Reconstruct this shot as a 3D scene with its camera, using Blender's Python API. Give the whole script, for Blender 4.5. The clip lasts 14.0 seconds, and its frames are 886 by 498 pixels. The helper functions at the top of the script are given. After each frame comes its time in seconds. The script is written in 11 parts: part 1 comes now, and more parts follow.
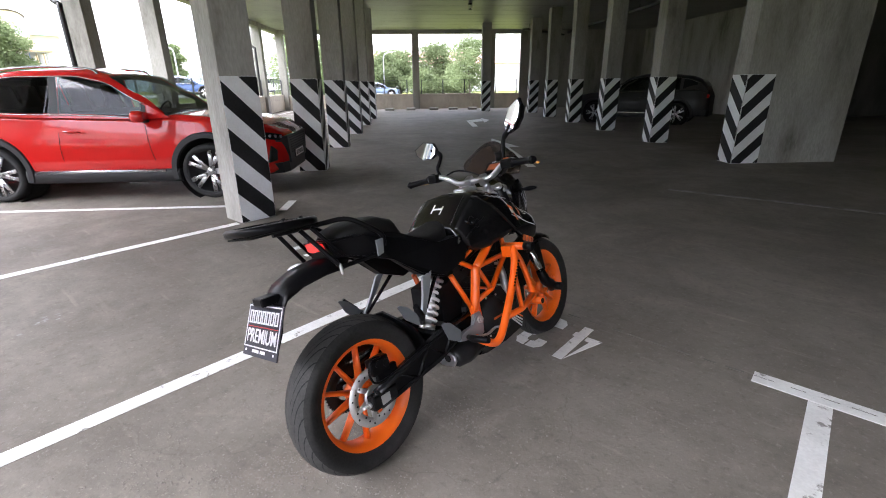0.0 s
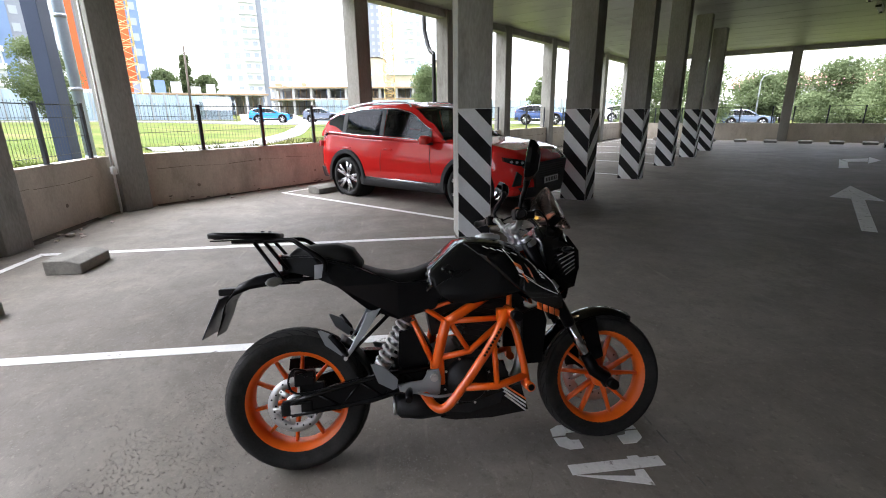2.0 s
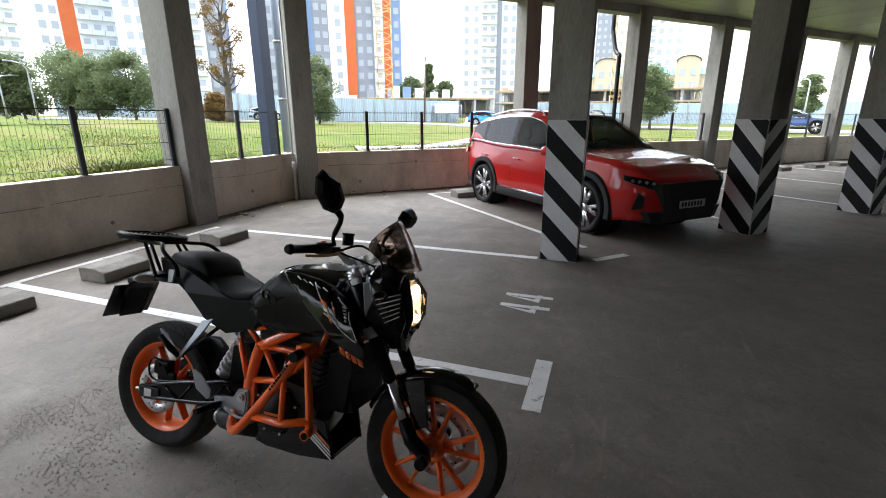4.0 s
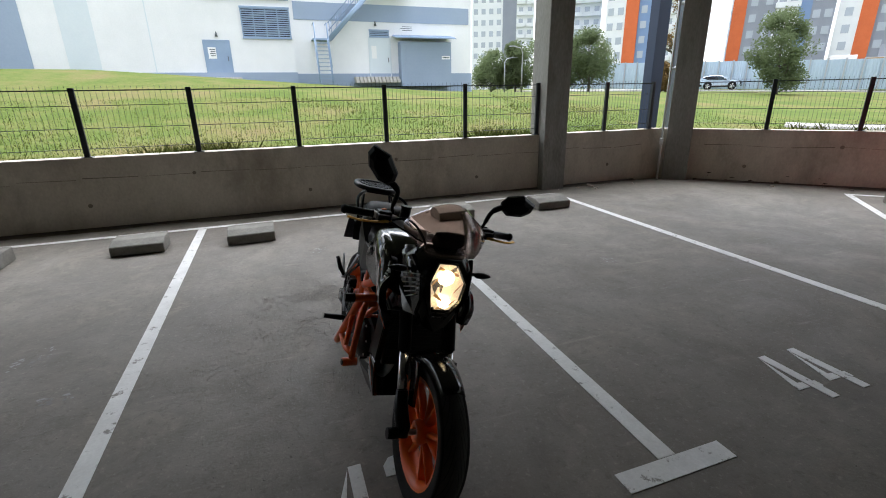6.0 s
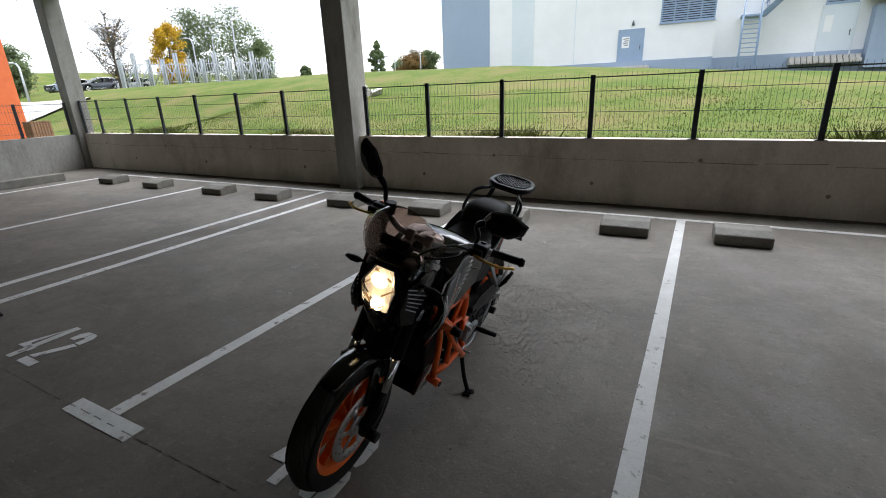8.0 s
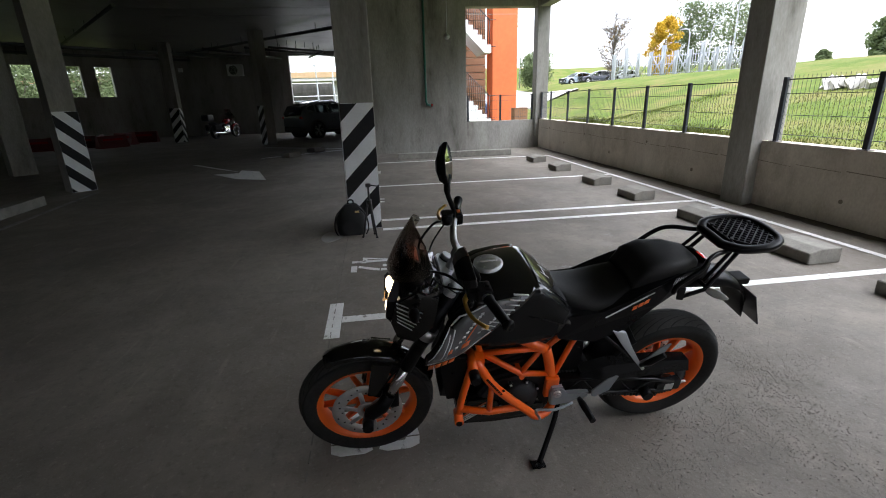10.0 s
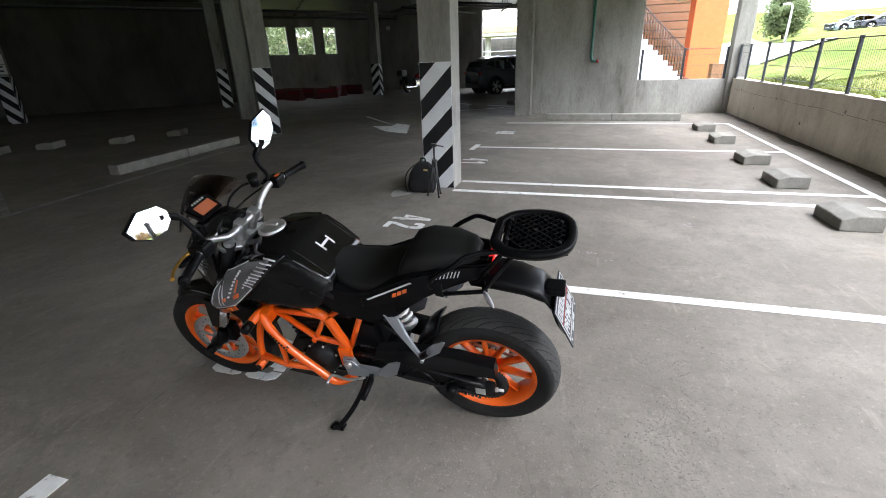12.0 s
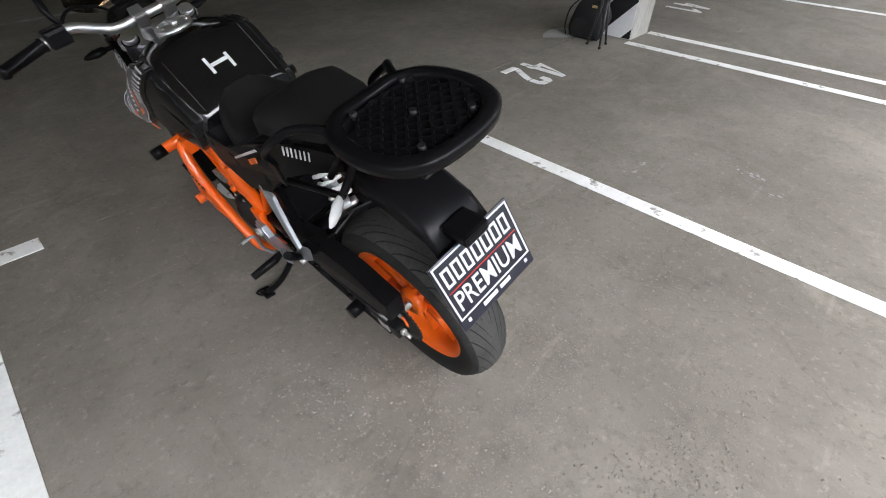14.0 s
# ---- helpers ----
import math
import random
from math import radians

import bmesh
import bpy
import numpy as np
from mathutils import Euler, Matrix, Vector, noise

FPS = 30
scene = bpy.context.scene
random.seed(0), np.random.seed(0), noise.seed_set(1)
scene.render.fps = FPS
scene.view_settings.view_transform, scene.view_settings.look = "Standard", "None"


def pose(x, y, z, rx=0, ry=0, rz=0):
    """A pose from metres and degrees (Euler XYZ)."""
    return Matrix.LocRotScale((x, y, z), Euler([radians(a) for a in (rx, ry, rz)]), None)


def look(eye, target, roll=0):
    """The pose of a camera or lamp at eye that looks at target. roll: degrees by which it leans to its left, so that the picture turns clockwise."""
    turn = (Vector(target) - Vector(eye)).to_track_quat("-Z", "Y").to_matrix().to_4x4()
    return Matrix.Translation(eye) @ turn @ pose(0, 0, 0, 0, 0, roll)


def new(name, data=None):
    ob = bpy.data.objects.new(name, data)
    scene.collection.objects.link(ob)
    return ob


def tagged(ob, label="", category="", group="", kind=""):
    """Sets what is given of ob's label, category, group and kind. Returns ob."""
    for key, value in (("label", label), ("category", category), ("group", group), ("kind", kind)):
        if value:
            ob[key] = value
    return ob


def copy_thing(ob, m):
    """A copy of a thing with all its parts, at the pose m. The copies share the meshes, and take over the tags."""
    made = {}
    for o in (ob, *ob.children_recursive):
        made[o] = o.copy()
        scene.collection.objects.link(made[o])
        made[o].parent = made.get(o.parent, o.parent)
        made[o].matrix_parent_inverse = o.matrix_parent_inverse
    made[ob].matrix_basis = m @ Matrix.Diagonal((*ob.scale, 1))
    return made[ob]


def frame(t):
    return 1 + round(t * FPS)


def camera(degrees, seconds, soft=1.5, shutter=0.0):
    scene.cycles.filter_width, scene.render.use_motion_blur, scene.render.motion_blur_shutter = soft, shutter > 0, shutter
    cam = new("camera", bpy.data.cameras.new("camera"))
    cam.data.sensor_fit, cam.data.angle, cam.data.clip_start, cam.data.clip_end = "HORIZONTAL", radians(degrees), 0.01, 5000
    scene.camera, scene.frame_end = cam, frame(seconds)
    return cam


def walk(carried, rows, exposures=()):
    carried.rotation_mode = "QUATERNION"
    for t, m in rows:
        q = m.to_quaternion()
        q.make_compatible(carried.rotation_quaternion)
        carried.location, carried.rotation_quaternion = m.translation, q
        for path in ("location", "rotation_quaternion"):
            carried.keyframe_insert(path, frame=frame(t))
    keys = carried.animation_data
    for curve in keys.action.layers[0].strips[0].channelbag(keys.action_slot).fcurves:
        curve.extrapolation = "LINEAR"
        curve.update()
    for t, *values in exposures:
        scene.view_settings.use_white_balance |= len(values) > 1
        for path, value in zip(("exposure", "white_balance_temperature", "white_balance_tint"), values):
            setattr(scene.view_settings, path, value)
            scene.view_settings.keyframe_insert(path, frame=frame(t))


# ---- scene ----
cam = camera(87.7, 14.0, soft=1.0)
PATH = [
    (0, (0.651, 0.003, 1.441), (-0.596, 1.412, 0.764), -0.6),
    (0.5, (0.891, 0.287, 1.452), (-0.686, 1.335, 0.807), -0.4),
    (1, (1.01, 0.63, 1.419), (-0.772, 1.293, 0.802), -0.5),
    (1.5, (1.079, 0.978, 1.458), (-0.798, 1.347, 0.876), -0.6),
    (2, (1.208, 1.332, 1.474), (-0.696, 1.571, 0.912), -0.7),
    (2.2, (1.232, 1.475, 1.477), (-0.676, 1.686, 0.917), -0.7),
    (4.3, (0.74, 3.025, 1.552), (-0.985, 2.186, 0.985), 0.1),
    (4.5, (0.672, 3.133, 1.554), (-0.976, 2.164, 0.967), 0.2),
    (5, (0.466, 3.41, 1.564), (-0.937, 2.124, 0.948), 0.1),
    (5.5, (0.121, 3.598, 1.564), (-0.91, 2.008, 0.925), -0.4),
    (6, (-0.186, 3.743, 1.564), (-0.817, 1.957, 0.923), -1.0),
    (6.5, (-0.594, 3.841, 1.544), (-0.922, 1.974, 0.905), -1.3),
    (7, (-0.978, 3.81, 1.535), (-0.926, 1.913, 0.901), -2.1),
    (7.5, (-1.415, 3.709, 1.541), (-0.928, 1.88, 0.894), -2.1),
    (8, (-1.748, 3.475, 1.54), (-0.846, 1.809, 0.899), -2.2),
    (8.5, (-1.987, 3.21, 1.56), (-0.691, 1.827, 0.923), -1.6),
    (9, (-2.22, 2.914, 1.558), (-0.59, 1.94, 0.931), -1.2),
    (9.2, (-2.278, 2.773, 1.532), (-0.556, 1.972, 0.905), -1.3),
    (11.3, (-2.43, 1.12, 1.535), (-0.558, 1.382, 0.883), -1.5),
    (11.5, (-2.417, 0.947, 1.542), (-0.566, 1.285, 0.866), -1.5),
    (12, (-2.268, 0.606, 1.534), (-0.497, 1.151, 0.78), -2.0),
    (12.5, (-2.018, 0.356, 1.512), (-0.383, 1.12, 0.65), -2.2),
    (13, (-1.762, 0.168, 1.468), (-0.311, 1.116, 0.47), -1.6),
    (13.5, (-1.49, 0.144, 1.396), (-0.206, 1.161, 0.249), -0.3),
    (14, (-1.282, 0.184, 1.32), (-0.177, 1.24, 0.031), 0.6),
]
EXPOSURES = [(0.0, 2.95, 6330, 18), (1.0, 2.6, 6330, 16), (2.0, 2.35, 6330, 15), (4.4, 1.97, 6300, 12), (6.0, 1.5, 6300, 11), (7.5, 1.37, 6260, 11), (9.0, 1.45, 6300, 12),
             (11.3, 2.76, 6230, 13), (12.5, 2.95, 6280, 12), (14.0, 2.86, 6450, 12)]
walk(cam, [(t, look(eye, target, roll)) for t, eye, target, roll in PATH], EXPOSURES)


# ---- daylight: bright overcast sky, soft sun ----
SUN_EL, SUN_AZ = 69.0, -115.0          # degrees; azimuth counted from +x, anticlockwise
world = bpy.data.worlds.new("overcast_sky")
scene.world = world
world.use_nodes = True
wn, wl = world.node_tree.nodes, world.node_tree.links
sky = wn.new("ShaderNodeTexSky")
sky.sky_type = "NISHITA"
sky.sun_disc = False
sky.sun_elevation, sky.sun_rotation = radians(SUN_EL), radians(90 - SUN_AZ)
sky.air_density, sky.dust_density, sky.ozone_density = 1.0, 1.0, 1.0
grey = wn.new("ShaderNodeHueSaturation")
grey.inputs["Saturation"].default_value = 0.3
wl.new(sky.outputs[0], grey.inputs["Color"])
back = wn["Background"]
wl.new(grey.outputs[0], back.inputs["Color"])
back.inputs["Strength"].default_value = 0.15
sun_data = bpy.data.lights.new("sun", "SUN")
sun_data.energy, sun_data.angle, sun_data.color = 3.4, radians(92), (0.97, 0.985, 1.0)
sun = new("sun", sun_data)
a, e = radians(SUN_AZ), radians(SUN_EL)
sun.matrix_world = look((0, 0, 60), (-60 * math.cos(a) * math.cos(e), -60 * math.sin(a) * math.cos(e), 60 - 60 * math.sin(e)))


# ---- materials ----
def nodes_of(name):
    m = bpy.data.materials.new(name)
    m.use_nodes = True
    return m, m.node_tree.nodes, m.node_tree.links, m.node_tree.nodes["Principled BSDF"]


def rough_material(name, dark, light, scale=3.0, fine=60.0, rough=0.8, rough_span=0.15, bump=0.15, bump_depth=0.004, metal=0.0,
                   stain=None, stain_scale=0.6, stain_low=0.5, stain_high=0.72, random_value=0.0, stretch=(1, 1, 1), space="Object"):
    """Two scales of colour variation, optional stains, fine relief."""
    m, n, l, b = nodes_of(name)
    tc = n.new("ShaderNodeTexCoord")
    mp = n.new("ShaderNodeMapping")
    mp.inputs["Scale"].default_value = stretch
    if space == "World":
        geo = n.new("ShaderNodeNewGeometry")
        l.new(geo.outputs["Position"], mp.inputs["Vector"])
    else:
        l.new(tc.outputs["Object"], mp.inputs["Vector"])
    big = n.new("ShaderNodeTexNoise")
    big.inputs["Scale"].default_value, big.inputs["Detail"].default_value, big.inputs["Roughness"].default_value = scale, 6, 0.65
    small = n.new("ShaderNodeTexNoise")
    small.inputs["Scale"].default_value, small.inputs["Detail"].default_value = fine, 4
    l.new(mp.outputs[0], big.inputs["Vector"])
    l.new(mp.outputs[0], small.inputs["Vector"])
    add = n.new("ShaderNodeMath")
    add.operation = "MULTIPLY_ADD"
    l.new(small.outputs["Fac"], add.inputs[0])
    add.inputs[1].default_value = 0.45
    l.new(big.outputs["Fac"], add.inputs[2])
    ramp = n.new("ShaderNodeMapRange")
    ramp.inputs["From Min"].default_value, ramp.inputs["From Max"].default_value = 0.45, 1.0
    l.new(add.outputs[0], ramp.inputs["Value"])
    mix = n.new("ShaderNodeMix")
    mix.data_type = "RGBA"
    mix.inputs["A"].default_value, mix.inputs["B"].default_value = (*dark, 1), (*light, 1)
    l.new(ramp.outputs[0], mix.inputs["Factor"])
    colour = mix.outputs["Result"]
    if stain:
        st = n.new("ShaderNodeTexNoise")
        st.inputs["Scale"].default_value, st.inputs["Detail"].default_value, st.inputs["Roughness"].default_value = stain_scale, 8, 0.7
        l.new(mp.outputs[0], st.inputs["Vector"])
        sr = n.new("ShaderNodeMapRange")
        sr.inputs["From Min"].default_value, sr.inputs["From Max"].default_value = stain_low, stain_high
        l.new(st.outputs["Fac"], sr.inputs["Value"])
        sm = n.new("ShaderNodeMix")
        sm.data_type = "RGBA"
        l.new(sr.outputs[0], sm.inputs["Factor"])
        l.new(colour, sm.inputs["A"])
        sm.inputs["B"].default_value = (*stain, 1)
        colour = sm.outputs["Result"]
    if random_value:
        info = n.new("ShaderNodeObjectInfo")
        rr = n.new("ShaderNodeMapRange")
        rr.inputs["To Min"].default_value, rr.inputs["To Max"].default_value = 1 - random_value, 1 + random_value
        l.new(info.outputs["Random"], rr.inputs["Value"])
        hv = n.new("ShaderNodeHueSaturation")
        l.new(rr.outputs[0], hv.inputs["Value"])
        l.new(colour, hv.inputs["Color"])
        colour = hv.outputs[0]
    l.new(colour, b.inputs["Base Color"])
    rg = n.new("ShaderNodeMapRange")
    rg.inputs["To Min"].default_value, rg.inputs["To Max"].default_value = max(0.02, rough - rough_span), min(1, rough + rough_span)
    l.new(big.outputs["Fac"], rg.inputs["Value"])
    l.new(rg.outputs[0], b.inputs["Roughness"])
    b.inputs["Metallic"].default_value = metal
    if bump:
        bp = n.new("ShaderNodeBump")
        bp.inputs["Strength"].default_value, bp.inputs["Distance"].default_value = bump, bump_depth
        l.new(small.outputs["Fac"], bp.inputs["Height"])
        l.new(bp.outputs[0], b.inputs["Normal"])
    return m


def plain(name, colour, rough=0.5, metal=0.0, coat=0.0, var=0.12, scale=25.0, bump=0.0, emit=0.0, alpha=1.0):
    """A smooth surface with slight mottling of tone and gloss."""
    m, n, l, b = nodes_of(name)
    tc = n.new("ShaderNodeTexCoord")
    ns = n.new("ShaderNodeTexNoise")
    ns.inputs["Scale"].default_value, ns.inputs["Detail"].default_value = scale, 5
    l.new(tc.outputs["Object"], ns.inputs["Vector"])
    mix = n.new("ShaderNodeMix")
    mix.data_type = "RGBA"
    mix.inputs["A"].default_value = (*[c * (1 - var) for c in colour], 1)
    mix.inputs["B"].default_value = (*[min(1, c * (1 + var)) for c in colour], 1)
    l.new(ns.outputs["Fac"], mix.inputs["Factor"])
    l.new(mix.outputs["Result"], b.inputs["Base Color"])
    rg = n.new("ShaderNodeMapRange")
    rg.inputs["To Min"].default_value, rg.inputs["To Max"].default_value = max(0.02, rough * 0.75), min(1, rough * 1.25)
    l.new(ns.outputs["Fac"], rg.inputs["Value"])
    l.new(rg.outputs[0], b.inputs["Roughness"])
    b.inputs["Metallic"].default_value = metal
    b.inputs["Coat Weight"].default_value = coat
    b.inputs["Coat Roughness"].default_value = 0.04
    if bump:
        bp = n.new("ShaderNodeBump")
        bp.inputs["Strength"].default_value, bp.inputs["Distance"].default_value = bump, 0.002
        l.new(ns.outputs["Fac"], bp.inputs["Height"])
        l.new(bp.outputs[0], b.inputs["Normal"])
    if emit:
        b.inputs["Emission Color"].default_value = (*colour, 1)
        b.inputs["Emission Strength"].default_value = emit
    b.inputs["Alpha"].default_value = alpha
    return m


def glass(name, tint, rough=0.02, clear=0.75):
    """A thin pane: mostly see-through, with a glossy face."""
    m, n, l, b = nodes_of(name)
    out = n["Material Output"]
    tr = n.new("ShaderNodeBsdfTransparent")
    tr.inputs["Color"].default_value = (*tint, 1)
    gl = n.new("ShaderNodeBsdfGlossy")
    gl.inputs["Roughness"].default_value = rough
    fr = n.new("ShaderNodeFresnel")
    fr.inputs["IOR"].default_value = 1.5
    sc = n.new("ShaderNodeMath")
    sc.operation = "MULTIPLY_ADD"
    sc.inputs[1].default_value, sc.inputs[2].default_value = 0.9, 1 - clear - 0.2 if clear < 0.8 else 0.0
    l.new(fr.outputs[0], sc.inputs[0])
    mx = n.new("ShaderNodeMixShader")
    l.new(sc.outputs[0], mx.inputs[0])
    l.new(tr.outputs[0], mx.inputs[1])
    l.new(gl.outputs[0], mx.inputs[2])
    l.new(mx.outputs[0], out.inputs["Surface"])
    return m


def floor_material():
    """Dusty concrete: mottling, dark damp patches, pale scuffs, grit and hairline cracks."""
    m, n, l, b = nodes_of("dusty_concrete_floor")
    geo = n.new("ShaderNodeNewGeometry")

    def noise_tex(scale, detail=6, rough=0.6, stretch=None, turn=0.0, warp=0.0):
        t = n.new("ShaderNodeTexNoise")
        t.inputs["Scale"].default_value, t.inputs["Detail"].default_value, t.inputs["Roughness"].default_value, t.inputs["Distortion"].default_value = scale, detail, rough, warp
        mp = n.new("ShaderNodeMapping")
        mp.inputs["Rotation"].default_value = (0, 0, radians(turn))
        mp.inputs["Scale"].default_value = stretch or (1, 1, 1)
        l.new(geo.outputs["Position"], mp.inputs["Vector"])
        l.new(mp.outputs[0], t.inputs["Vector"])
        return t.outputs["Fac"]

    def span(v, a, c, lo=0.0, hi=1.0):
        r = n.new("ShaderNodeMapRange")
        r.inputs["From Min"].default_value, r.inputs["From Max"].default_value = a, c
        r.inputs["To Min"].default_value, r.inputs["To Max"].default_value = lo, hi
        l.new(v, r.inputs["Value"])
        return r.outputs[0]

    def blend(fac, a, colour, mode="MIX"):
        x = n.new("ShaderNodeMix")
        x.data_type, x.blend_type = "RGBA", mode
        l.new(fac, x.inputs["Factor"])
        if isinstance(a, tuple):
            x.inputs["A"].default_value = (*a, 1)
        else:
            l.new(a, x.inputs["A"])
        x.inputs["B"].default_value = (*colour, 1)
        return x.outputs["Result"]

    c = blend(span(noise_tex(0.7, 8, 0.65, warp=0.6), 0.32, 0.68), (0.143, 0.128, 0.108), (0.241, 0.218, 0.186))
    c = blend(span(noise_tex(4.5, 8, 0.7), 0.47, 0.74, 0, 0.62), c, (0.119, 0.106, 0.088))
    c = blend(span(noise_tex(2.2, 8, 0.72, warp=1.0), 0.54, 0.72, 0, 0.55), c, (0.303, 0.274, 0.231))
    c = blend(span(noise_tex(0.45, 6, 0.7, warp=0.8), 0.5, 0.68, 0, 0.72), c, (0.115, 0.102, 0.085))
    c = blend(span(noise_tex(7.0, 3, 0.5, (0.25, 2.2, 1), 24), 0.64, 0.74, 0, 0.3), c, (0.340, 0.306, 0.259))
    c = blend(span(noise_tex(6.0, 3, 0.5, (2.4, 0.2, 1), -31), 0.66, 0.76, 0, 0.28), c, (0.106, 0.094, 0.078))
    c = blend(span(noise_tex(21.0, 5, 0.7), 0.54, 0.68, 0, 0.48), c, (0.101, 0.090, 0.076))
    c = blend(span(noise_tex(33.0, 4, 0.7), 0.57, 0.7, 0, 0.45), c, (0.330, 0.302, 0.259))
    c = blend(span(noise_tex(75.0, 3, 0.6), 0.55, 0.8, 0, 0.32), c, (0.092, 0.081, 0.069))
    c = blend(span(noise_tex(120.0, 2, 0.6), 0.62, 0.8, 0, 0.4), c, (0.386, 0.351, 0.298))
    wob = n.new("ShaderNodeVectorMath")
    wob.operation = "ADD"
    wn_ = n.new("ShaderNodeTexNoise")
    wn_.inputs["Scale"].default_value, wn_.inputs["Detail"].default_value = 1.4, 5
    l.new(geo.outputs["Position"], wn_.inputs["Vector"])
    l.new(geo.outputs["Position"], wob.inputs[0])
    l.new(wn_.outputs["Color"], wob.inputs[1])
    cr = n.new("ShaderNodeTexVoronoi")
    cr.feature = "DISTANCE_TO_EDGE"
    cr.inputs["Scale"].default_value = 0.33
    l.new(wob.outputs[0], cr.inputs["Vector"])
    c = blend(span(cr.outputs["Distance"], 0.0016, 0.0004, 0, 0.22), c, (0.063, 0.056, 0.048))
    l.new(c, b.inputs["Base Color"])
    l.new(span(noise_tex(2.2, 8, 0.72, warp=1.0), 0.35, 0.7, 0.58, 0.85), b.inputs["Roughness"])
    b.inputs["Specular IOR Level"].default_value = 0.34
    bp = n.new("ShaderNodeBump")
    bp.inputs["Strength"].default_value, bp.inputs["Distance"].default_value = 0.4, 0.005
    l.new(noise_tex(60.0, 5, 0.65), bp.inputs["Height"])
    l.new(bp.outputs[0], b.inputs["Normal"])
    return m


FLOOR = floor_material()
COLUMN = rough_material("bare_concrete", (0.19, 0.183, 0.163), (0.42, 0.41, 0.378), scale=3.0, fine=45, rough=0.85, bump=0.3,
                        stain=(0.13, 0.122, 0.105), stain_scale=1.5, stain_low=0.46, stain_high=0.68, random_value=0.14, stretch=(1, 1, 0.3), space="World")
PARAPET = rough_material("stained_concrete_wall", (0.41, 0.364, 0.298), (0.65, 0.59, 0.5), scale=1.6, fine=40, rough=0.88, bump=0.25,
                         stain=(0.24, 0.2, 0.155), stain_scale=1.1, stain_low=0.5, stain_high=0.8, stretch=(1, 1, 0.6), space="World")
# Concrete darkened in its colour to carry the shade of unlit places.
SHADEWALL = rough_material("shade_darkened_concrete", (0.055, 0.053, 0.049), (0.115, 0.11, 0.1), scale=1.2, fine=40, rough=0.9, bump=0.25,
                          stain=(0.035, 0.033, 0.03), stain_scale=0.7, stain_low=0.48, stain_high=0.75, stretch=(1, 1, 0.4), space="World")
CEIL = rough_material("ceiling_slab_concrete", (0.15, 0.15, 0.138), (0.27, 0.27, 0.25), scale=0.8, fine=30, rough=0.45, bump=0.12,
                      stain=(0.12, 0.12, 0.108), stain_scale=0.5, stain_low=0.5, stain_high=0.72, space="World")
LINE = rough_material("worn_white_line_paint", (0.62, 0.62, 0.6), (0.84, 0.84, 0.82), scale=5, fine=70, rough=0.75, bump=0.3,
                      stain=(0.27, 0.255, 0.235), stain_scale=9.0, stain_low=0.58, stain_high=0.64, space="World")
LINE_W = rough_material("rubbed_out_line_paint", (0.24, 0.235, 0.225), (0.4, 0.395, 0.38), scale=5, fine=70, rough=0.8, bump=0.3,
                        stain=(0.19, 0.18, 0.168), stain_scale=5.0, stain_low=0.42, stain_high=0.58, space="World")
WHITE = rough_material("white_column_paint", (0.66, 0.67, 0.68), (0.82, 0.83, 0.84), scale=4, fine=50, rough=0.6, bump=0.1, stain=(0.45, 0.45, 0.44), stain_scale=3, stain_low=0.6, stain_high=0.85)
BLACK = rough_material("black_column_paint", (0.009, 0.009, 0.01), (0.022, 0.022, 0.024), scale=4, fine=50, rough=0.6, bump=0.1)
BLACK.node_tree.nodes["Principled BSDF"].inputs["Specular IOR Level"].default_value = 0.2
STOPM = rough_material("wheel_stop_concrete", (0.15, 0.143, 0.126), (0.29, 0.278, 0.247), scale=6, fine=70, rough=0.9, bump=0.5, bump_depth=0.005, random_value=0.08,
                       stain=(0.15, 0.14, 0.122), stain_scale=5, stain_low=0.55, stain_high=0.75)
MESHM = plain("grey_fence_wire", (0.05, 0.055, 0.062), rough=0.5)
FENCEM = plain("anthracite_powder_coat", (0.02, 0.025, 0.035), rough=0.45)
GRASS = rough_material("meadow_grass", (0.048, 0.078, 0.013), (0.112, 0.14, 0.03), scale=0.5, fine=9, rough=0.95, bump=0.35, bump_depth=0.05,
                       stain=(0.14, 0.115, 0.052), stain_scale=0.5, stain_low=0.46, stain_high=0.68, space="World")
LEAF = rough_material("green_leaves", (0.1, 0.134, 0.066), (0.2, 0.245, 0.125), scale=0.8, fine=9, rough=0.75, bump=0.0, random_value=0.15)

for mat in (LEAF,):
    lt = mat.node_tree
    pb = lt.nodes["Principled BSDF"]
    tl = lt.nodes.new("ShaderNodeBsdfTranslucent")
    lt.links.new(pb.inputs["Base Color"].links[0].from_socket, tl.inputs["Color"])
    mixer = lt.nodes.new("ShaderNodeMixShader")
    mixer.inputs[0].default_value = 0.4
    lt.links.new(pb.outputs[0], mixer.inputs[1])
    lt.links.new(tl.outputs[0], mixer.inputs[2])
    lt.links.new(mixer.outputs[0], lt.nodes["Material Output"].inputs["Surface"])
LEAF_Y = rough_material("yellow_leaves", (0.4, 0.25, 0.02), (0.62, 0.42, 0.05), scale=0.8, fine=9, rough=0.75, bump=0.0)
LEAF_B = rough_material("brown_leaves", (0.14, 0.09, 0.035), (0.26, 0.17, 0.07), scale=0.8, fine=9, rough=0.75, bump=0.0)
for mat in (GRASS, LEAF, LEAF_Y, LEAF_B):
    mat.node_tree.nodes["Principled BSDF"].inputs["Specular IOR Level"].default_value = 0.06
BARK = rough_material("bark", (0.06, 0.05, 0.04), (0.14, 0.12, 0.1), scale=4, fine=30, rough=0.95, bump=0.6, bump_depth=0.02)


# ---- mesh tools ----
S2 = math.sqrt(0.5)


def wing(u, v):
    """Plan coordinates of the second wing, which runs off at 45 degrees."""
    return (v - u) * S2, (u + v) * S2


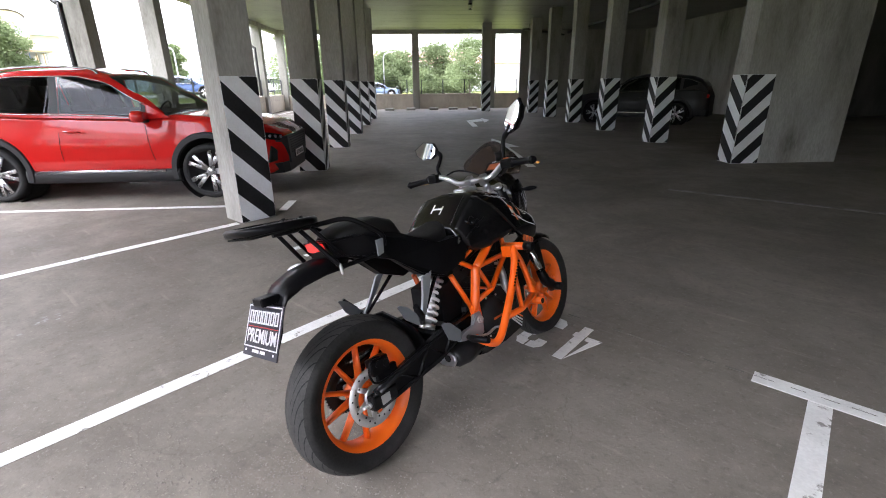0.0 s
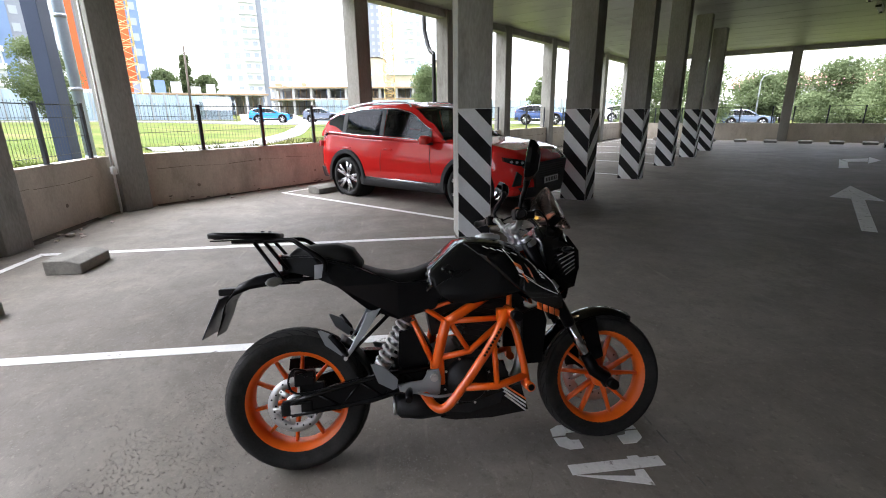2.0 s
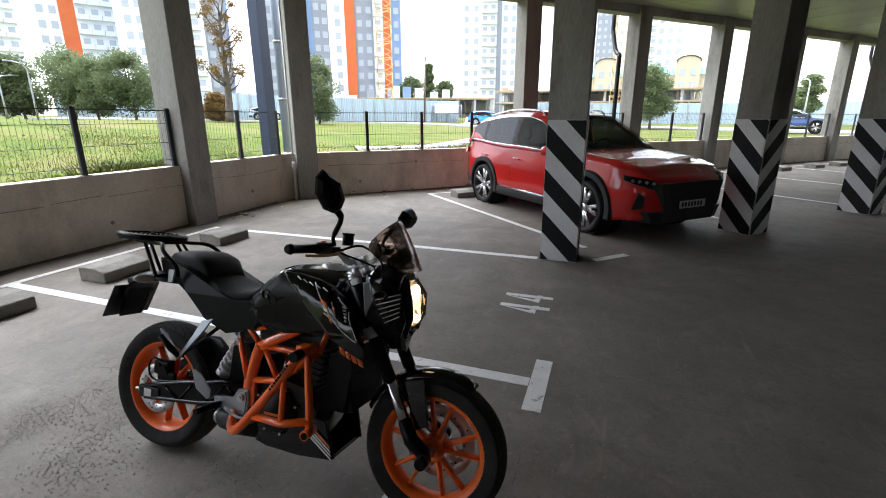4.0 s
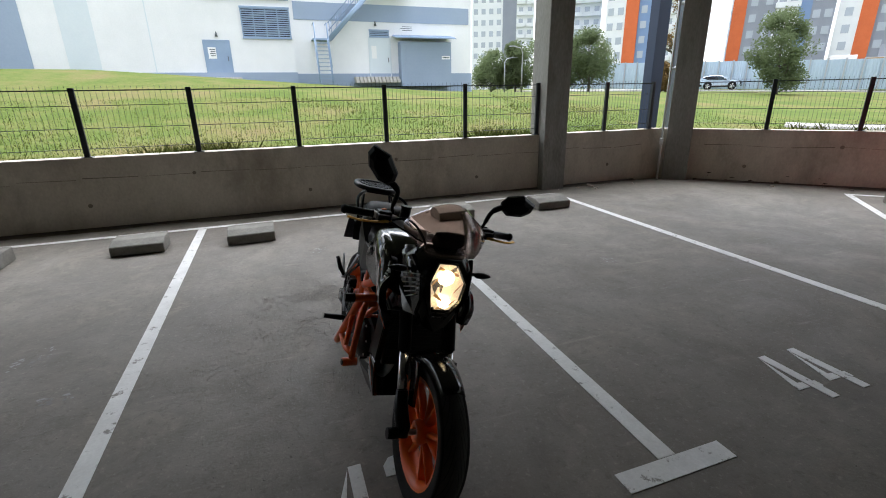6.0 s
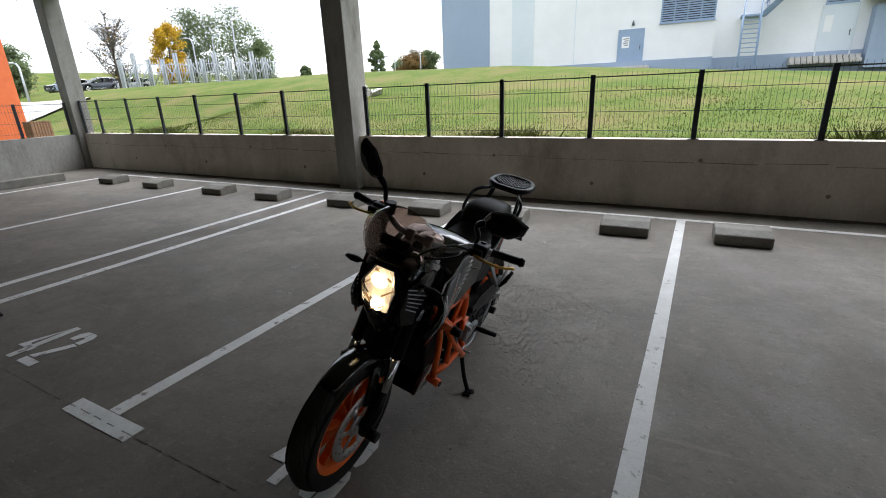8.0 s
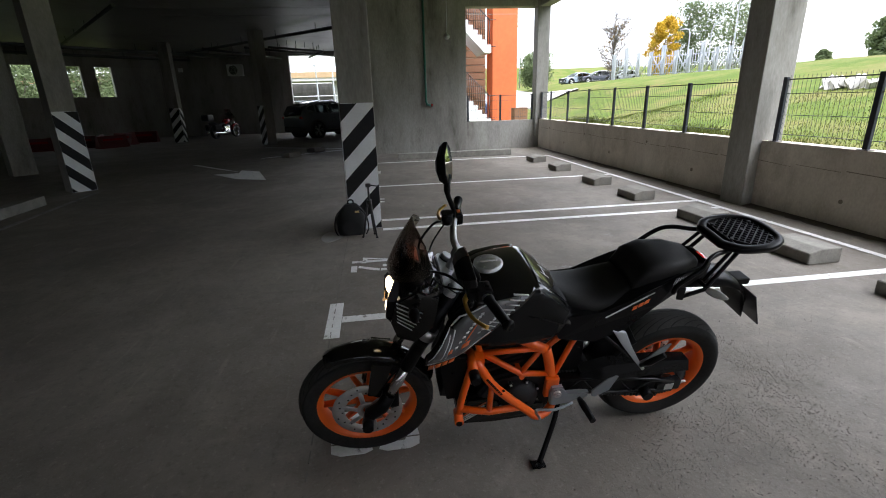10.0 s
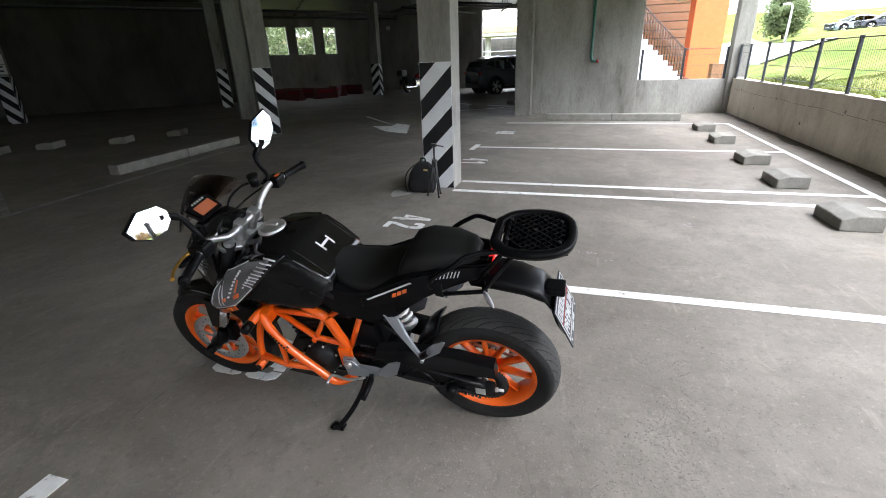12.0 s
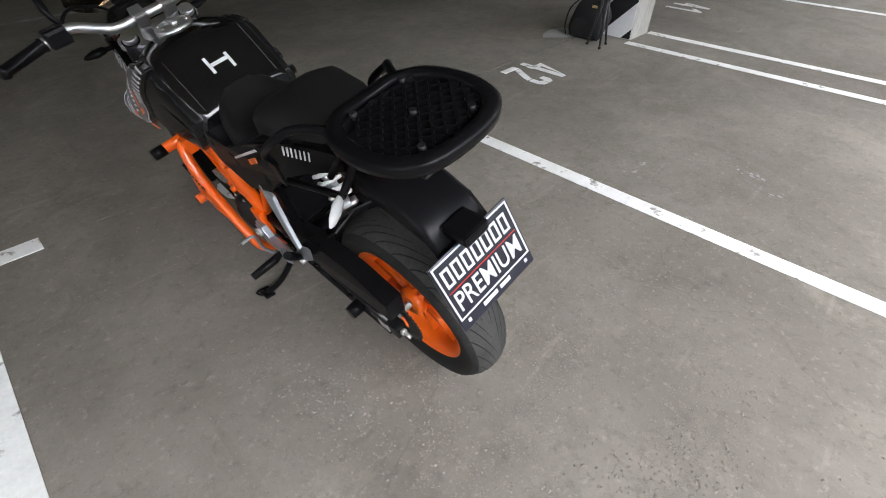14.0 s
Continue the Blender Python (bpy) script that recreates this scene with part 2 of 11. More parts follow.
def box(bm, x0, x1, y0, y1, z0, z1, m=None, bevel=0.0):
    ps = [(x, y, z) for z in (z0, z1) for y in (y0, y1) for x in (x0, x1)]
    vs = [bm.verts.new(m @ Vector(p) if m else p) for p in ps]
    fs = [bm.faces.new([vs[i] for i in f]) for f in ((0, 2, 3, 1), (4, 5, 7, 6), (0, 1, 5, 4), (2, 6, 7, 3), (0, 4, 6, 2), (1, 3, 7, 5))]
    if bevel:
        es = list({e for f in fs for e in f.edges})
        bmesh.ops.bevel(bm, geom=es, offset=bevel, segments=2, affect="EDGES", profile=0.6)
    return vs


def prism(bm, ring, z0, z1, m=None):
    """An upright prism over a plan outline, anticlockwise."""
    lo = [bm.verts.new(m @ Vector((x, y, z0)) if m else (x, y, z0)) for x, y in ring]
    hi = [bm.verts.new(m @ Vector((x, y, z1)) if m else (x, y, z1)) for x, y in ring]
    bm.faces.new(lo[::-1])
    bm.faces.new(hi)
    for i in range(len(ring)):
        j = (i + 1) % len(ring)
        bm.faces.new((lo[i], lo[j], hi[j], hi[i]))


def cyl(bm, p, q, r, r2=None, seg=12, caps=True):
    """A rod or cone from p to q."""
    p, q = Vector(p), Vector(q)
    d = q - p
    t = d.to_track_quat("Z", "Y").to_matrix()
    r2 = r if r2 is None else r2
    a, b = [], []
    for i in range(seg):
        w = 2 * math.pi * i / seg
        o = t @ Vector((math.cos(w), math.sin(w), 0))
        a.append(bm.verts.new(p + o * r))
        b.append(bm.verts.new(q + o * r2))
    for i in range(seg):
        j = (i + 1) % seg
        bm.faces.new((a[i], a[j], b[j], b[i])).smooth = True
    if caps:
        bm.faces.new(a[::-1])
        bm.faces.new(b)


def tube(bm, pts, r, seg=10, caps=True, closed=False, flat=1.0):
    """A bent pipe through points, by short turns at each of them."""
    ps = [Vector(p) for p in pts]
    n = len(ps)
    rs = r if isinstance(r, (list, tuple)) else [r] * n
    rings, up = [], None
    for i, p in enumerate(ps):
        if closed:
            d = (ps[(i + 1) % n] - ps[i - 1]).normalized()
        else:
            d = (ps[min(i + 1, n - 1)] - ps[max(i - 1, 0)]).normalized()
        if up is None:
            up = Vector((0, 0, 1)) if abs(d.z) < 0.9 else Vector((1, 0, 0))
        s = d.cross(up)
        if s.length < 1e-5:
            s = d.orthogonal()
        s.normalize()
        up = s.cross(d).normalized()
        rings.append([bm.verts.new(p + (s * math.cos(2 * math.pi * k / seg) + up * flat * math.sin(2 * math.pi * k / seg)) * rs[i]) for k in range(seg)])
    for i in range(n if closed else n - 1):
        a, b = rings[i], rings[(i + 1) % n]
        for k in range(seg):
            j = (k + 1) % seg
            bm.faces.new((a[k], a[j], b[j], b[k])).smooth = True
    if caps and not closed:
        bm.faces.new(rings[0][::-1])
        bm.faces.new(rings[-1])


def smooth_path(pts, steps=6):
    """Catmull-Rom points through a few corners."""
    ps = [Vector(p) for p in pts]
    out = []
    for i in range(len(ps) - 1):
        a, b, c, d = ps[max(i - 1, 0)], ps[i], ps[i + 1], ps[min(i + 2, len(ps) - 1)]
        for k in range(steps):
            t = k / steps
            out.append(0.5 * (2 * b + (c - a) * t + (2 * a - 5 * b + 4 * c - d) * t * t + (3 * b - a - 3 * c + d) * t ** 3))
    return out + [ps[-1]]


def lathe(bm, profile, seg=48, m=None, closed=False):
    """A ring turned about the y axis from (radius, y) pairs."""
    rings = []
    for i in range(seg):
        w = 2 * math.pi * i / seg
        ring = []
        for r, y in profile:
            p = Vector((r * math.cos(w), y, r * math.sin(w)))
            ring.append(bm.verts.new(m @ p if m else p))
        rings.append(ring)
    k = len(profile)
    for i in range(seg):
        a, b = rings[i], rings[(i + 1) % seg]
        for j in range(k if closed else k - 1):
            jj = (j + 1) % k
            bm.faces.new((a[j], b[j], b[jj], a[jj])).smooth = True


def loft(bm, sections, closed=True, caps=True, smooth=True):
    """A skin over equal rings of points."""
    rings = [[bm.verts.new(p) for p in s] for s in sections]
    n = len(rings[0])
    for a, b in zip(rings, rings[1:]):
        for k in range(n if closed else n - 1):
            j = (k + 1) % n
            bm.faces.new((a[k], a[j], b[j], b[k])).smooth = smooth
    if caps and closed:
        bm.faces.new(rings[0][::-1])
        bm.faces.new(rings[-1])
    return rings


def part(name, bm, material, parent=None, label="", smooth=None, m=None):
    """One bmesh as one mesh object."""
    bmesh.ops.recalc_face_normals(bm, faces=bm.faces)
    me = bpy.data.meshes.new(name)
    bm.to_mesh(me)
    bm.free()
    me.materials.append(material)
    if smooth is not None:
        me.polygons.foreach_set("use_smooth", [smooth] * len(me.polygons))
    ob = new(name, me)
    if m is not None:
        ob.matrix_basis = m
    if parent:
        ob.parent = parent
    if label:
        ob["label"] = label
    return ob


def again(ob, m, parent=None):
    """The same mesh once more, as an object of its own."""
    o = ob.copy()
    scene.collection.objects.link(o)
    o.parent = parent or ob.parent
    o.matrix_basis = m
    return o


def base(name, m, label, category, group="", kind=""):
    ob = new(name)
    ob.empty_display_size = 0.2
    ob.matrix_basis = m
    return tagged(ob, label, category, group, kind)


def structure(name, bm, material, label, category):
    return tagged(part(name, bm, material), label, category, kind="structure")


def clip_band(poly, x0, x1, z0, z1):
    """A convex outline cut to a rectangle."""
    for axis, lim, sign in ((0, x0, 1), (0, x1, -1), (1, z0, 1), (1, z1, -1)):
        res = []
        for i, p in enumerate(poly):
            q = poly[(i + 1) % len(poly)]
            a, b = (p[axis] - lim) * sign, (q[axis] - lim) * sign
            if a >= 0:
                res.append(p)
            if a * b < 0:
                t = a / (a - b)
                res.append((p[0] + (q[0] - p[0]) * t, p[1] + (q[1] - p[1]) * t))
        poly = res
        if len(poly) < 3:
            return []
    return poly


def lettering(text, size, depth, m, material, name, parent=None, sx=1.0, label="", bold=0.0):
    cu = bpy.data.curves.new(name, "FONT")
    cu.body, cu.size, cu.extrude, cu.align_x, cu.align_y, cu.offset = text, size, depth, "CENTER", "CENTER", bold
    tmp = bpy.data.objects.new(name, cu)
    scene.collection.objects.link(tmp)
    dg = bpy.context.evaluated_depsgraph_get()
    me = bpy.data.meshes.new_from_object(tmp.evaluated_get(dg))
    bpy.data.objects.remove(tmp)
    me.transform(Matrix.Diagonal((sx, 1, 1, 1)))
    me.materials.clear()
    me.materials.append(material)
    ob = new(name, me)
    ob.matrix_basis = m
    if parent:
        ob.parent = parent
    if label:
        ob["label"] = label
    return ob


def blade(bm, p, q, w1, w2, t1, t2, across):
    """A tapered spoke-like bar from p to q; across is its broad direction."""
    p, q, a = Vector(p), Vector(q), Vector(across).normalized()
    d = (q - p).normalized()
    b = d.cross(a).normalized()
    loft(bm, [[c + a * w * sx + b * t * sy for sx, sy in ((-1, -0.6), (-0.6, -1), (0.6, -1), (1, -0.6), (1, 0.6), (0.6, 1), (-0.6, 1), (-1, 0.6))]
              for c, w, t in ((p, w1 / 2, t1 / 2), (q, w2 / 2, t2 / 2))])


def smooth_panel(bm, poly, side, depth, thick, cell=0.02):
    """A shell over an outline in the x-z plane that follows depth(x, z), with a rim turned inwards."""
    xs, zs = [p[0] for p in poly], [p[1] for p in poly]
    i0, i1 = math.floor(min(xs) / cell), math.ceil(max(xs) / cell)
    k0, k1 = math.floor(min(zs) / cell), math.ceil(max(zs) / cell)
    for i in range(i0, i1):
        for k in range(k0, k1):
            c = clip_band(list(poly), i * cell, (i + 1) * cell, k * cell, (k + 1) * cell)
            c = [p for j, p in enumerate(c) if math.hypot(p[0] - c[j - 1][0], p[1] - c[j - 1][1]) > 1e-5]
            if len(c) > 2:
                bm.faces.new([bm.verts.new((x, side * depth(x, z), z)) for x, z in c]).smooth = True
    bmesh.ops.remove_doubles(bm, verts=bm.verts[:], dist=5e-5)
    edge = [e for e in bm.edges if e.is_boundary]
    ext = bmesh.ops.extrude_edge_only(bm, edges=edge)
    for v in ext["geom"]:
        if isinstance(v, bmesh.types.BMVert):
            v.co.y -= side * thick


# ---- the garage: two wings that meet at 45 degrees ----
CEILING, BEAM, WALL_H = 4.3, 4.1, 0.888
OUTLINE = [(-6.92, -3.23), (12.5, -3.23), (12.5, 2.2), (26.2, 2.2), (26.2, 13.4), wing(-1.0, 28.0), wing(-1.0, 24.6), wing(18.0, 24.6),
           wing(18.0, 14.5), wing(28.7, 14.5), wing(28.7, -7.17)]

bm = bmesh.new()
prism(bm, OUTLINE, -0.3, 0.0)
floor = structure("floor", bm, FLOOR, "dusty grey concrete floor of an open parking garage", "floor")
bm = bmesh.new()
prism(bm, OUTLINE, CEILING, CEILING + 0.35)
# imprint of the formwork boards: low ridges between the boards
for k in range(-6, 24):
    x, y = wing(k * 1.25 + 6.0, 1.8)
    m = Matrix.Translation((x, y, 0)) @ pose(0, 0, 0, 0, 0, 45)
    if k * 1.25 + 6.0 > 3.5:
        box(bm, -9.2, 9.2, -0.007, 0.007, CEILING - 0.003, CEILING + 0.01, m)
for k in range(-3, 4):
    x, y = wing(16.5, 2.4 * k + 1.0)
    m = Matrix.Translation((x, y, 0)) @ pose(0, 0, 0, 0, 0, -45)
    box(bm, -12.5, 12.5, -0.007, 0.007, CEILING - 0.003, CEILING + 0.01, m)
for k in range(16):
    box(bm, -4 + 1.25 * k - 0.012, -4 + 1.25 * k + 0.012, -3.6, 9.0 if k > 2 else 3.0, CEILING - 0.004, CEILING + 0.01)
structure("ceiling", bm, CEIL, "grey concrete ceiling slab with formwork seams", "ceiling")


def beam(name, p, q, half, z0, z1, inset=0.0):
    p, q = Vector((*p, 0)), Vector((*q, 0))
    d = q - p
    m = Matrix.Translation(p) @ Matrix.Rotation(math.atan2(d.y, d.x), 4, "Z")
    b = bmesh.new()
    box(b, inset, d.length - inset, -half, half, z0, z1, m)
    return b


def wall(name, p, q, half, z0, z1, material, label, category="wall"):
    return structure(name, beam(name, p, q, half, z0, z1), material, label, category)


WALL_LABEL = "low stained concrete parapet wall"
wall("wall_south", (-6.88, -3.13), (12.5, -3.13), 0.1, -0.6, WALL_H, PARAPET, WALL_LABEL)
wall("wall_west", wing(2.65, -7.07), wing(28.7, -7.07), 0.1, -0.6, WALL_H, PARAPET, WALL_LABEL)
wall("wall_far", wing(28.6, -7.0), wing(28.6, 6.9), 0.1, -0.6, 0.85, PARAPET, WALL_LABEL)
wall("wall_far_solid", wing(28.6, 6.9), wing(28.6, 14.5), 0.1, -0.6, CEILING, COLUMN, "bare concrete wall of full height")
wall("wall_north", wing(28.6, 14.4), wing(18.0, 14.4), 0.1, -0.6, CEILING, COLUMN, "bare concrete wall of full height deep in the dark garage")
# The deep hall's darkness is painted into the next two walls.
wall("wall_hall_side", wing(18.0, 14.4), wing(18.0, 24.7), 0.1, -0.6, CEILING, SHADEWALL, "bare concrete wall of full height deep in the dark garage")
wall("wall_hall_back", wing(18.0, 24.6), wing(-1.0, 24.6), 0.1, -0.6, CEILING, SHADEWALL, "bare concrete wall of full height deep in the dark garage")
wall("wall_hall_end", wing(-1.0, 24.7), wing(-1.0, 28.0), 0.1, -0.6, CEILING, COLUMN, "bare concrete wall of full height deep in the dark garage")
wall("wall_hall_low", wing(-1.0, 27.9), wing(-9.1, 27.9), 0.1, -0.6, 2.15, COLUMN, "bare concrete wall below openings")
wall("wall_hall_high", wing(-1.0, 27.9), wing(-9.1, 27.9), 0.1, 3.55, CEILING, COLUMN, "bare concrete lintel above openings")
wall("wall_exit", (26.1, 7.0), (26.1, 13.5), 0.1, -0.6, CEILING, COLUMN, "pale concrete wall beside the exit")
wall("wall_stair", (12.25, -0.45), (12.25, 2.2), 0.15, -0.6, CEILING, COLUMN, "tall bare concrete wall beside the stairs")
wall("wall_east_low", (12.4, -3.03), (12.4, -0.45), 0.1, -0.6, 0.87, COLUMN, "low concrete parapet wall below a fence")
wall("wall_exit_side", (12.41, 2.1), (26.2, 2.1), 0.1, -0.6, CEILING, COLUMN, "bare concrete wall of full height")
BEAM_LABEL = "concrete edge beam under the ceiling"
for nm, p, q in (("beam_south", (-6.88, -3.13), (12.5, -3.13)), ("beam_west", wing(2.65, -7.07), wing(28.7, -7.07)), ("beam_far", wing(28.55, -7.0), wing(28.55, 6.9)),
                 ("beam_east", (12.4, -3.03), (12.4, -0.45)), ("beam_exit", (26.1, 2.2), (26.1, 7.0))):
    tagged(wall(nm, p, q, 0.16, BEAM, CEILING, COLUMN, BEAM_LABEL, "beam"))


# ---- columns ----
STRIPE_H = 1.53


def striped(ob, m, width, side, rise):
    """A white panel with slanting black bands on one face of a column; m puts the face's lower left corner."""
    b = bmesh.new()
    box(b, 0, width, -0.002, 0.004, 0.004, STRIPE_H, m)
    part("white_panel", b, WHITE, ob)
    pitch, band, drop = 0.463, 0.232, width * 1.02
    for k in range(-1, 5):
        z = 1.49 - k * pitch
        a, c = (z - drop, z) if rise else (z, z - drop)
        quad = [(0, a - band), (width, c - band), (width, c), (0, a)]
        poly = clip_band(quad, 0.0, width, 0.008, STRIPE_H - 0.004)
        if len(poly) < 3:
            continue
        b = bmesh.new()
        lo = [b.verts.new(m @ Vector((x, -0.003, zz))) for x, zz in poly]
        hi = [b.verts.new(m @ Vector((x, 0.001, zz))) for x, zz in poly]
        b.faces.new(lo)
        b.faces.new(hi[::-1])
        for i in range(len(poly)):
            j = (i + 1) % len(poly)
            b.faces.new((lo[i], hi[i], hi[j], lo[j]))
        part("black_band", b, BLACK, ob)


def column(x, y, turn, wx, wy, faces=(), label="square bare concrete column", top=CEILING, category="column"):
    """faces: of 'S', 'E', 'N', 'W' in the column's own axes, each with whether the bands rise to the right."""
    m = Matrix.Translation((x, y, 0)) @ Matrix.Rotation(radians(turn), 4, "Z")
    ob = base("column", m, label, category, "garage columns", "structure")
    b = bmesh.new()
    box(b, -wx / 2, wx / 2, -wy / 2, wy / 2, -0.02, top, bevel=0.012)
    part("shaft", b, COLUMN, ob)
    for f, rise in faces:
        turn_f = {"S": 0, "E": 90, "N": 180, "W": 270}[f]
        wide, deep = (wx, wy) if f in "SN" else (wy, wx)
        fm = Matrix.Rotation(radians(turn_f), 4, "Z") @ Matrix.Translation((-wide / 2 + 0.004, -deep / 2 - 0.004, 0))
        striped(ob, fm, wide - 0.008, f, rise)
    return ob


STRIPED = "concrete column with black and white hazard stripes below"
column(-4.45, 2.41, 0, 0.38, 0.4, (("E", False), ("N", True)), STRIPED)
column(3.56, 2.36, 0, 0.38, 0.4, (("W", True), ("N", False)), STRIPED)
for k in range(5):
    x, y = wing(8.0 + 3.15 * k, -1.32)
    column(x, y, 45, 0.45, 0.38, (("S", False), ("E", True)), STRIPED)
x, y = wing(25.3, 4.4)
column(x, y, 45, 0.45, 0.4, (("S", True), ("W", False)), STRIPED)
for k in range(1, 6):
    x, y = wing(7.85 + 3.13 * k, 6.5)
    column(x, y, 45, 0.45, 0.4, (("S", True), ("W", False)), STRIPED)
x, y = wing(7.85, 6.49)
column(x, y, 45, 0.5, 0.4, (("S", True), ("W", False)), STRIPED)
wall("wall_pier", wing(7.85, 6.74), wing(7.85, 8.24), 0.19, -0.02, CEILING, COLUMN, "bare concrete pier wall")
x, y = wing(0.2, 11.25)
column(x, y, 45, 0.42, 0.42, (("W", False), ("S", True)), STRIPED)
x, y = wing(0.14, 15.7)
column(x, y, 45, 0.5, 0.5)
for u, v in ((0.27, 21.4), (7.15, 20.6), (7.35, 14.7)):
    x, y = wing(u, v)
    column(x, y, 45, 0.42, 0.42, (("W", False), ("S", True)), STRIPED)
column(21.3, 11.1, 0, 0.42, 0.42, (("W", True), ("S", False)), STRIPED)
column(17.95, 6.45, 45, 0.42, 0.42, (("N", True),), STRIPED)
column(11.75, 2.34, 0, 0.4, 0.44)
EDGE = "bare concrete column standing in the parapet"
column(-4.5, -3.1, 0, 0.42, 0.46, (), EDGE)
column(3.53, -3.1, 0, 0.42, 0.46, (), EDGE)
column(12.38, -3.1, 0, 0.38, 0.38, (), EDGE)
column(12.3, -0.55, 0, 0.3, 0.3, (), EDGE)
x, y = wing(2.98, -7.03)
column(x, y, 45, 0.45, 0.4, (), EDGE)
for u in (8.25, 11.75, 15.05, 18.7, 21.9, 24.9):
    x, y = wing(u, -7.05)
    column(x, y, 45, 0.42, 0.42, (), EDGE)
for v in (-6.9, 0.75, 5.2):
    x, y = wing(28.55, v)
    column(x, y, 45, 0.4, 0.4, (), EDGE)
column(26.1, 2.4, 0, 0.4, 0.5, (), EDGE)
column(26.1, 6.8, 0, 0.4, 0.5, (), EDGE)

# ---- floor markings ----
def stripe(p, q, half, group="bay lines", label="white painted bay line", paint=LINE):
    ob = tagged(part("floor_line", beam("floor_line", p, q, half, 0.0005, 0.0035), paint), label, "floor marking", group, "structure")
    return ob


LINES_X = (-4.3, -1.71, 0.79, 3.28, 3.76, 6.42, 9.98)
for x in LINES_X:
    stripe((x - (0.03 if x == -1.71 else 0), -2.5), (x + (0.04 if x == -1.71 else 0), (2.18 if x < -4 else 2.51) if x < 3 else (2.15 if x < 5 else 2.53)), 0.047)
for x in (-1.67, 0.8, 6.4):
    stripe((x - 0.29, 2.567), (x + 0.29, 2.567), 0.053, label="white painted end bar of a bay line")
stripe((-4.35, -2.54), (10.02, -2.54), 0.04, label="white painted line behind the bays")
for k in range(8):
    u = 5.38 + 3.15 * k
    stripe(wing(u, -6.3), wing(u, -1.6), 0.043)
stripe(wing(5.34, -6.34), wing(28.0, -6.34), 0.04)
stripe((-1.2, 6.9), (7.44, 7.62), 0.043, label="rubbed-out white line along the aisle", paint=LINE_W)
stripe((1.3, 7.16), (3.6, 11.4), 0.043, label="rubbed-out white bay line", paint=LINE_W)
stripe(wing(5.1, -1.15), wing(5.6, -1.15), 0.05)
# stencilled digits, 0.42 m high: outlines of the pieces between the bridges of the stencil
DIGITS = {
    "4": [[(0.1, 0.0), (0.157, 0.0), (0.157, 0.42), (0.1, 0.42)], [(0.157, 0.088), (0.172, 0.092), (0.172, 0.14), (0.157, 0.14)], [(0.096, 0.405), (0.0, 0.107), (0.09, 0.107), (0.09, 0.15), (0.058, 0.158)]],
    "3": [[(0.095, 0.235), (0.15, 0.225), (0.168, 0.26), (0.168, 0.37), (0.145, 0.412), (0.095, 0.418), (0.095, 0.355), (0.112, 0.345), (0.112, 0.285), (0.095, 0.275)],
          [(0.095, 0.0), (0.145, 0.006), (0.168, 0.048), (0.168, 0.16), (0.15, 0.195), (0.095, 0.185), (0.095, 0.14), (0.112, 0.13), (0.112, 0.075), (0.095, 0.063)],
          [(0.083, 0.418), (0.03, 0.412), (0.0, 0.37), (0.0, 0.305), (0.056, 0.305), (0.06, 0.345), (0.083, 0.355)], [(0.083, 0.0), (0.083, 0.063), (0.06, 0.073), (0.056, 0.115), (0.0, 0.115), (0.0, 0.048), (0.03, 0.006)]],
    "2": [[(0.0, 0.0), (0.168, 0.0), (0.168, 0.058), (0.0, 0.058)], [(0.0, 0.07), (0.06, 0.07), (0.15, 0.225), (0.168, 0.27), (0.112, 0.275), (0.1, 0.245)],
          [(0.112, 0.287), (0.168, 0.285), (0.168, 0.37), (0.14, 0.412), (0.09, 0.418), (0.09, 0.36), (0.112, 0.345)], [(0.078, 0.418), (0.03, 0.412), (0.0, 0.37), (0.0, 0.305), (0.056, 0.305), (0.06, 0.345), (0.078, 0.358)]],
    "1": [[(0.08, 0.0), (0.137, 0.0), (0.137, 0.42), (0.095, 0.42), (0.08, 0.4)], [(0.068, 0.39), (0.01, 0.325), (0.01, 0.27), (0.068, 0.32)]],
    "0": [[(0.078, 0.0), (0.03, 0.006), (0.0, 0.048), (0.0, 0.37), (0.03, 0.412), (0.078, 0.418), (0.078, 0.36), (0.056, 0.345), (0.056, 0.075), (0.078, 0.06)],
          [(0.09, 0.0), (0.09, 0.06), (0.112, 0.075), (0.112, 0.345), (0.09, 0.36), (0.09, 0.418), (0.138, 0.412), (0.168, 0.37), (0.168, 0.048), (0.138, 0.006)]],
}
for num, x0, y0 in (("44", -2.7, 2.495), ("43", -0.213, 2.484), ("42", 2.205, 2.49), ("41", 5.33, 2.5), ("40", 8.54, 2.5)):
    bm = bmesh.new()
    for i, digit in enumerate(num):
        for ring in DIGITS[digit]:
            pts = [(x0 - u - 0.25 * i, y0 - v) for u, v in ring]
            area = sum(p[0] * q[1] - q[0] * p[1] for p, q in zip(pts, pts[1:] + pts[:1]))
            prism(bm, pts if area > 0 else pts[::-1], 0.001, 0.004)
    tagged(part("bay_number", bm, LINE), "white stencilled bay number painted on the floor", "floor marking", "bay numbers", "structure")


def floor_arrow(pieces):
    """An arrow laid from flat pieces of paint, each an outline in plan."""
    b = bmesh.new()
    for ring in pieces:
        area = sum(p[0] * q[1] - q[0] * p[1] for p, q in zip(ring, ring[1:] + ring[:1]))
        prism(b, ring if area > 0 else ring[::-1], 0.001, 0.004)
    tagged(part("floor_arrow", b, LINE), "white painted direction arrow on the floor", "floor marking", "floor arrows", "structure")


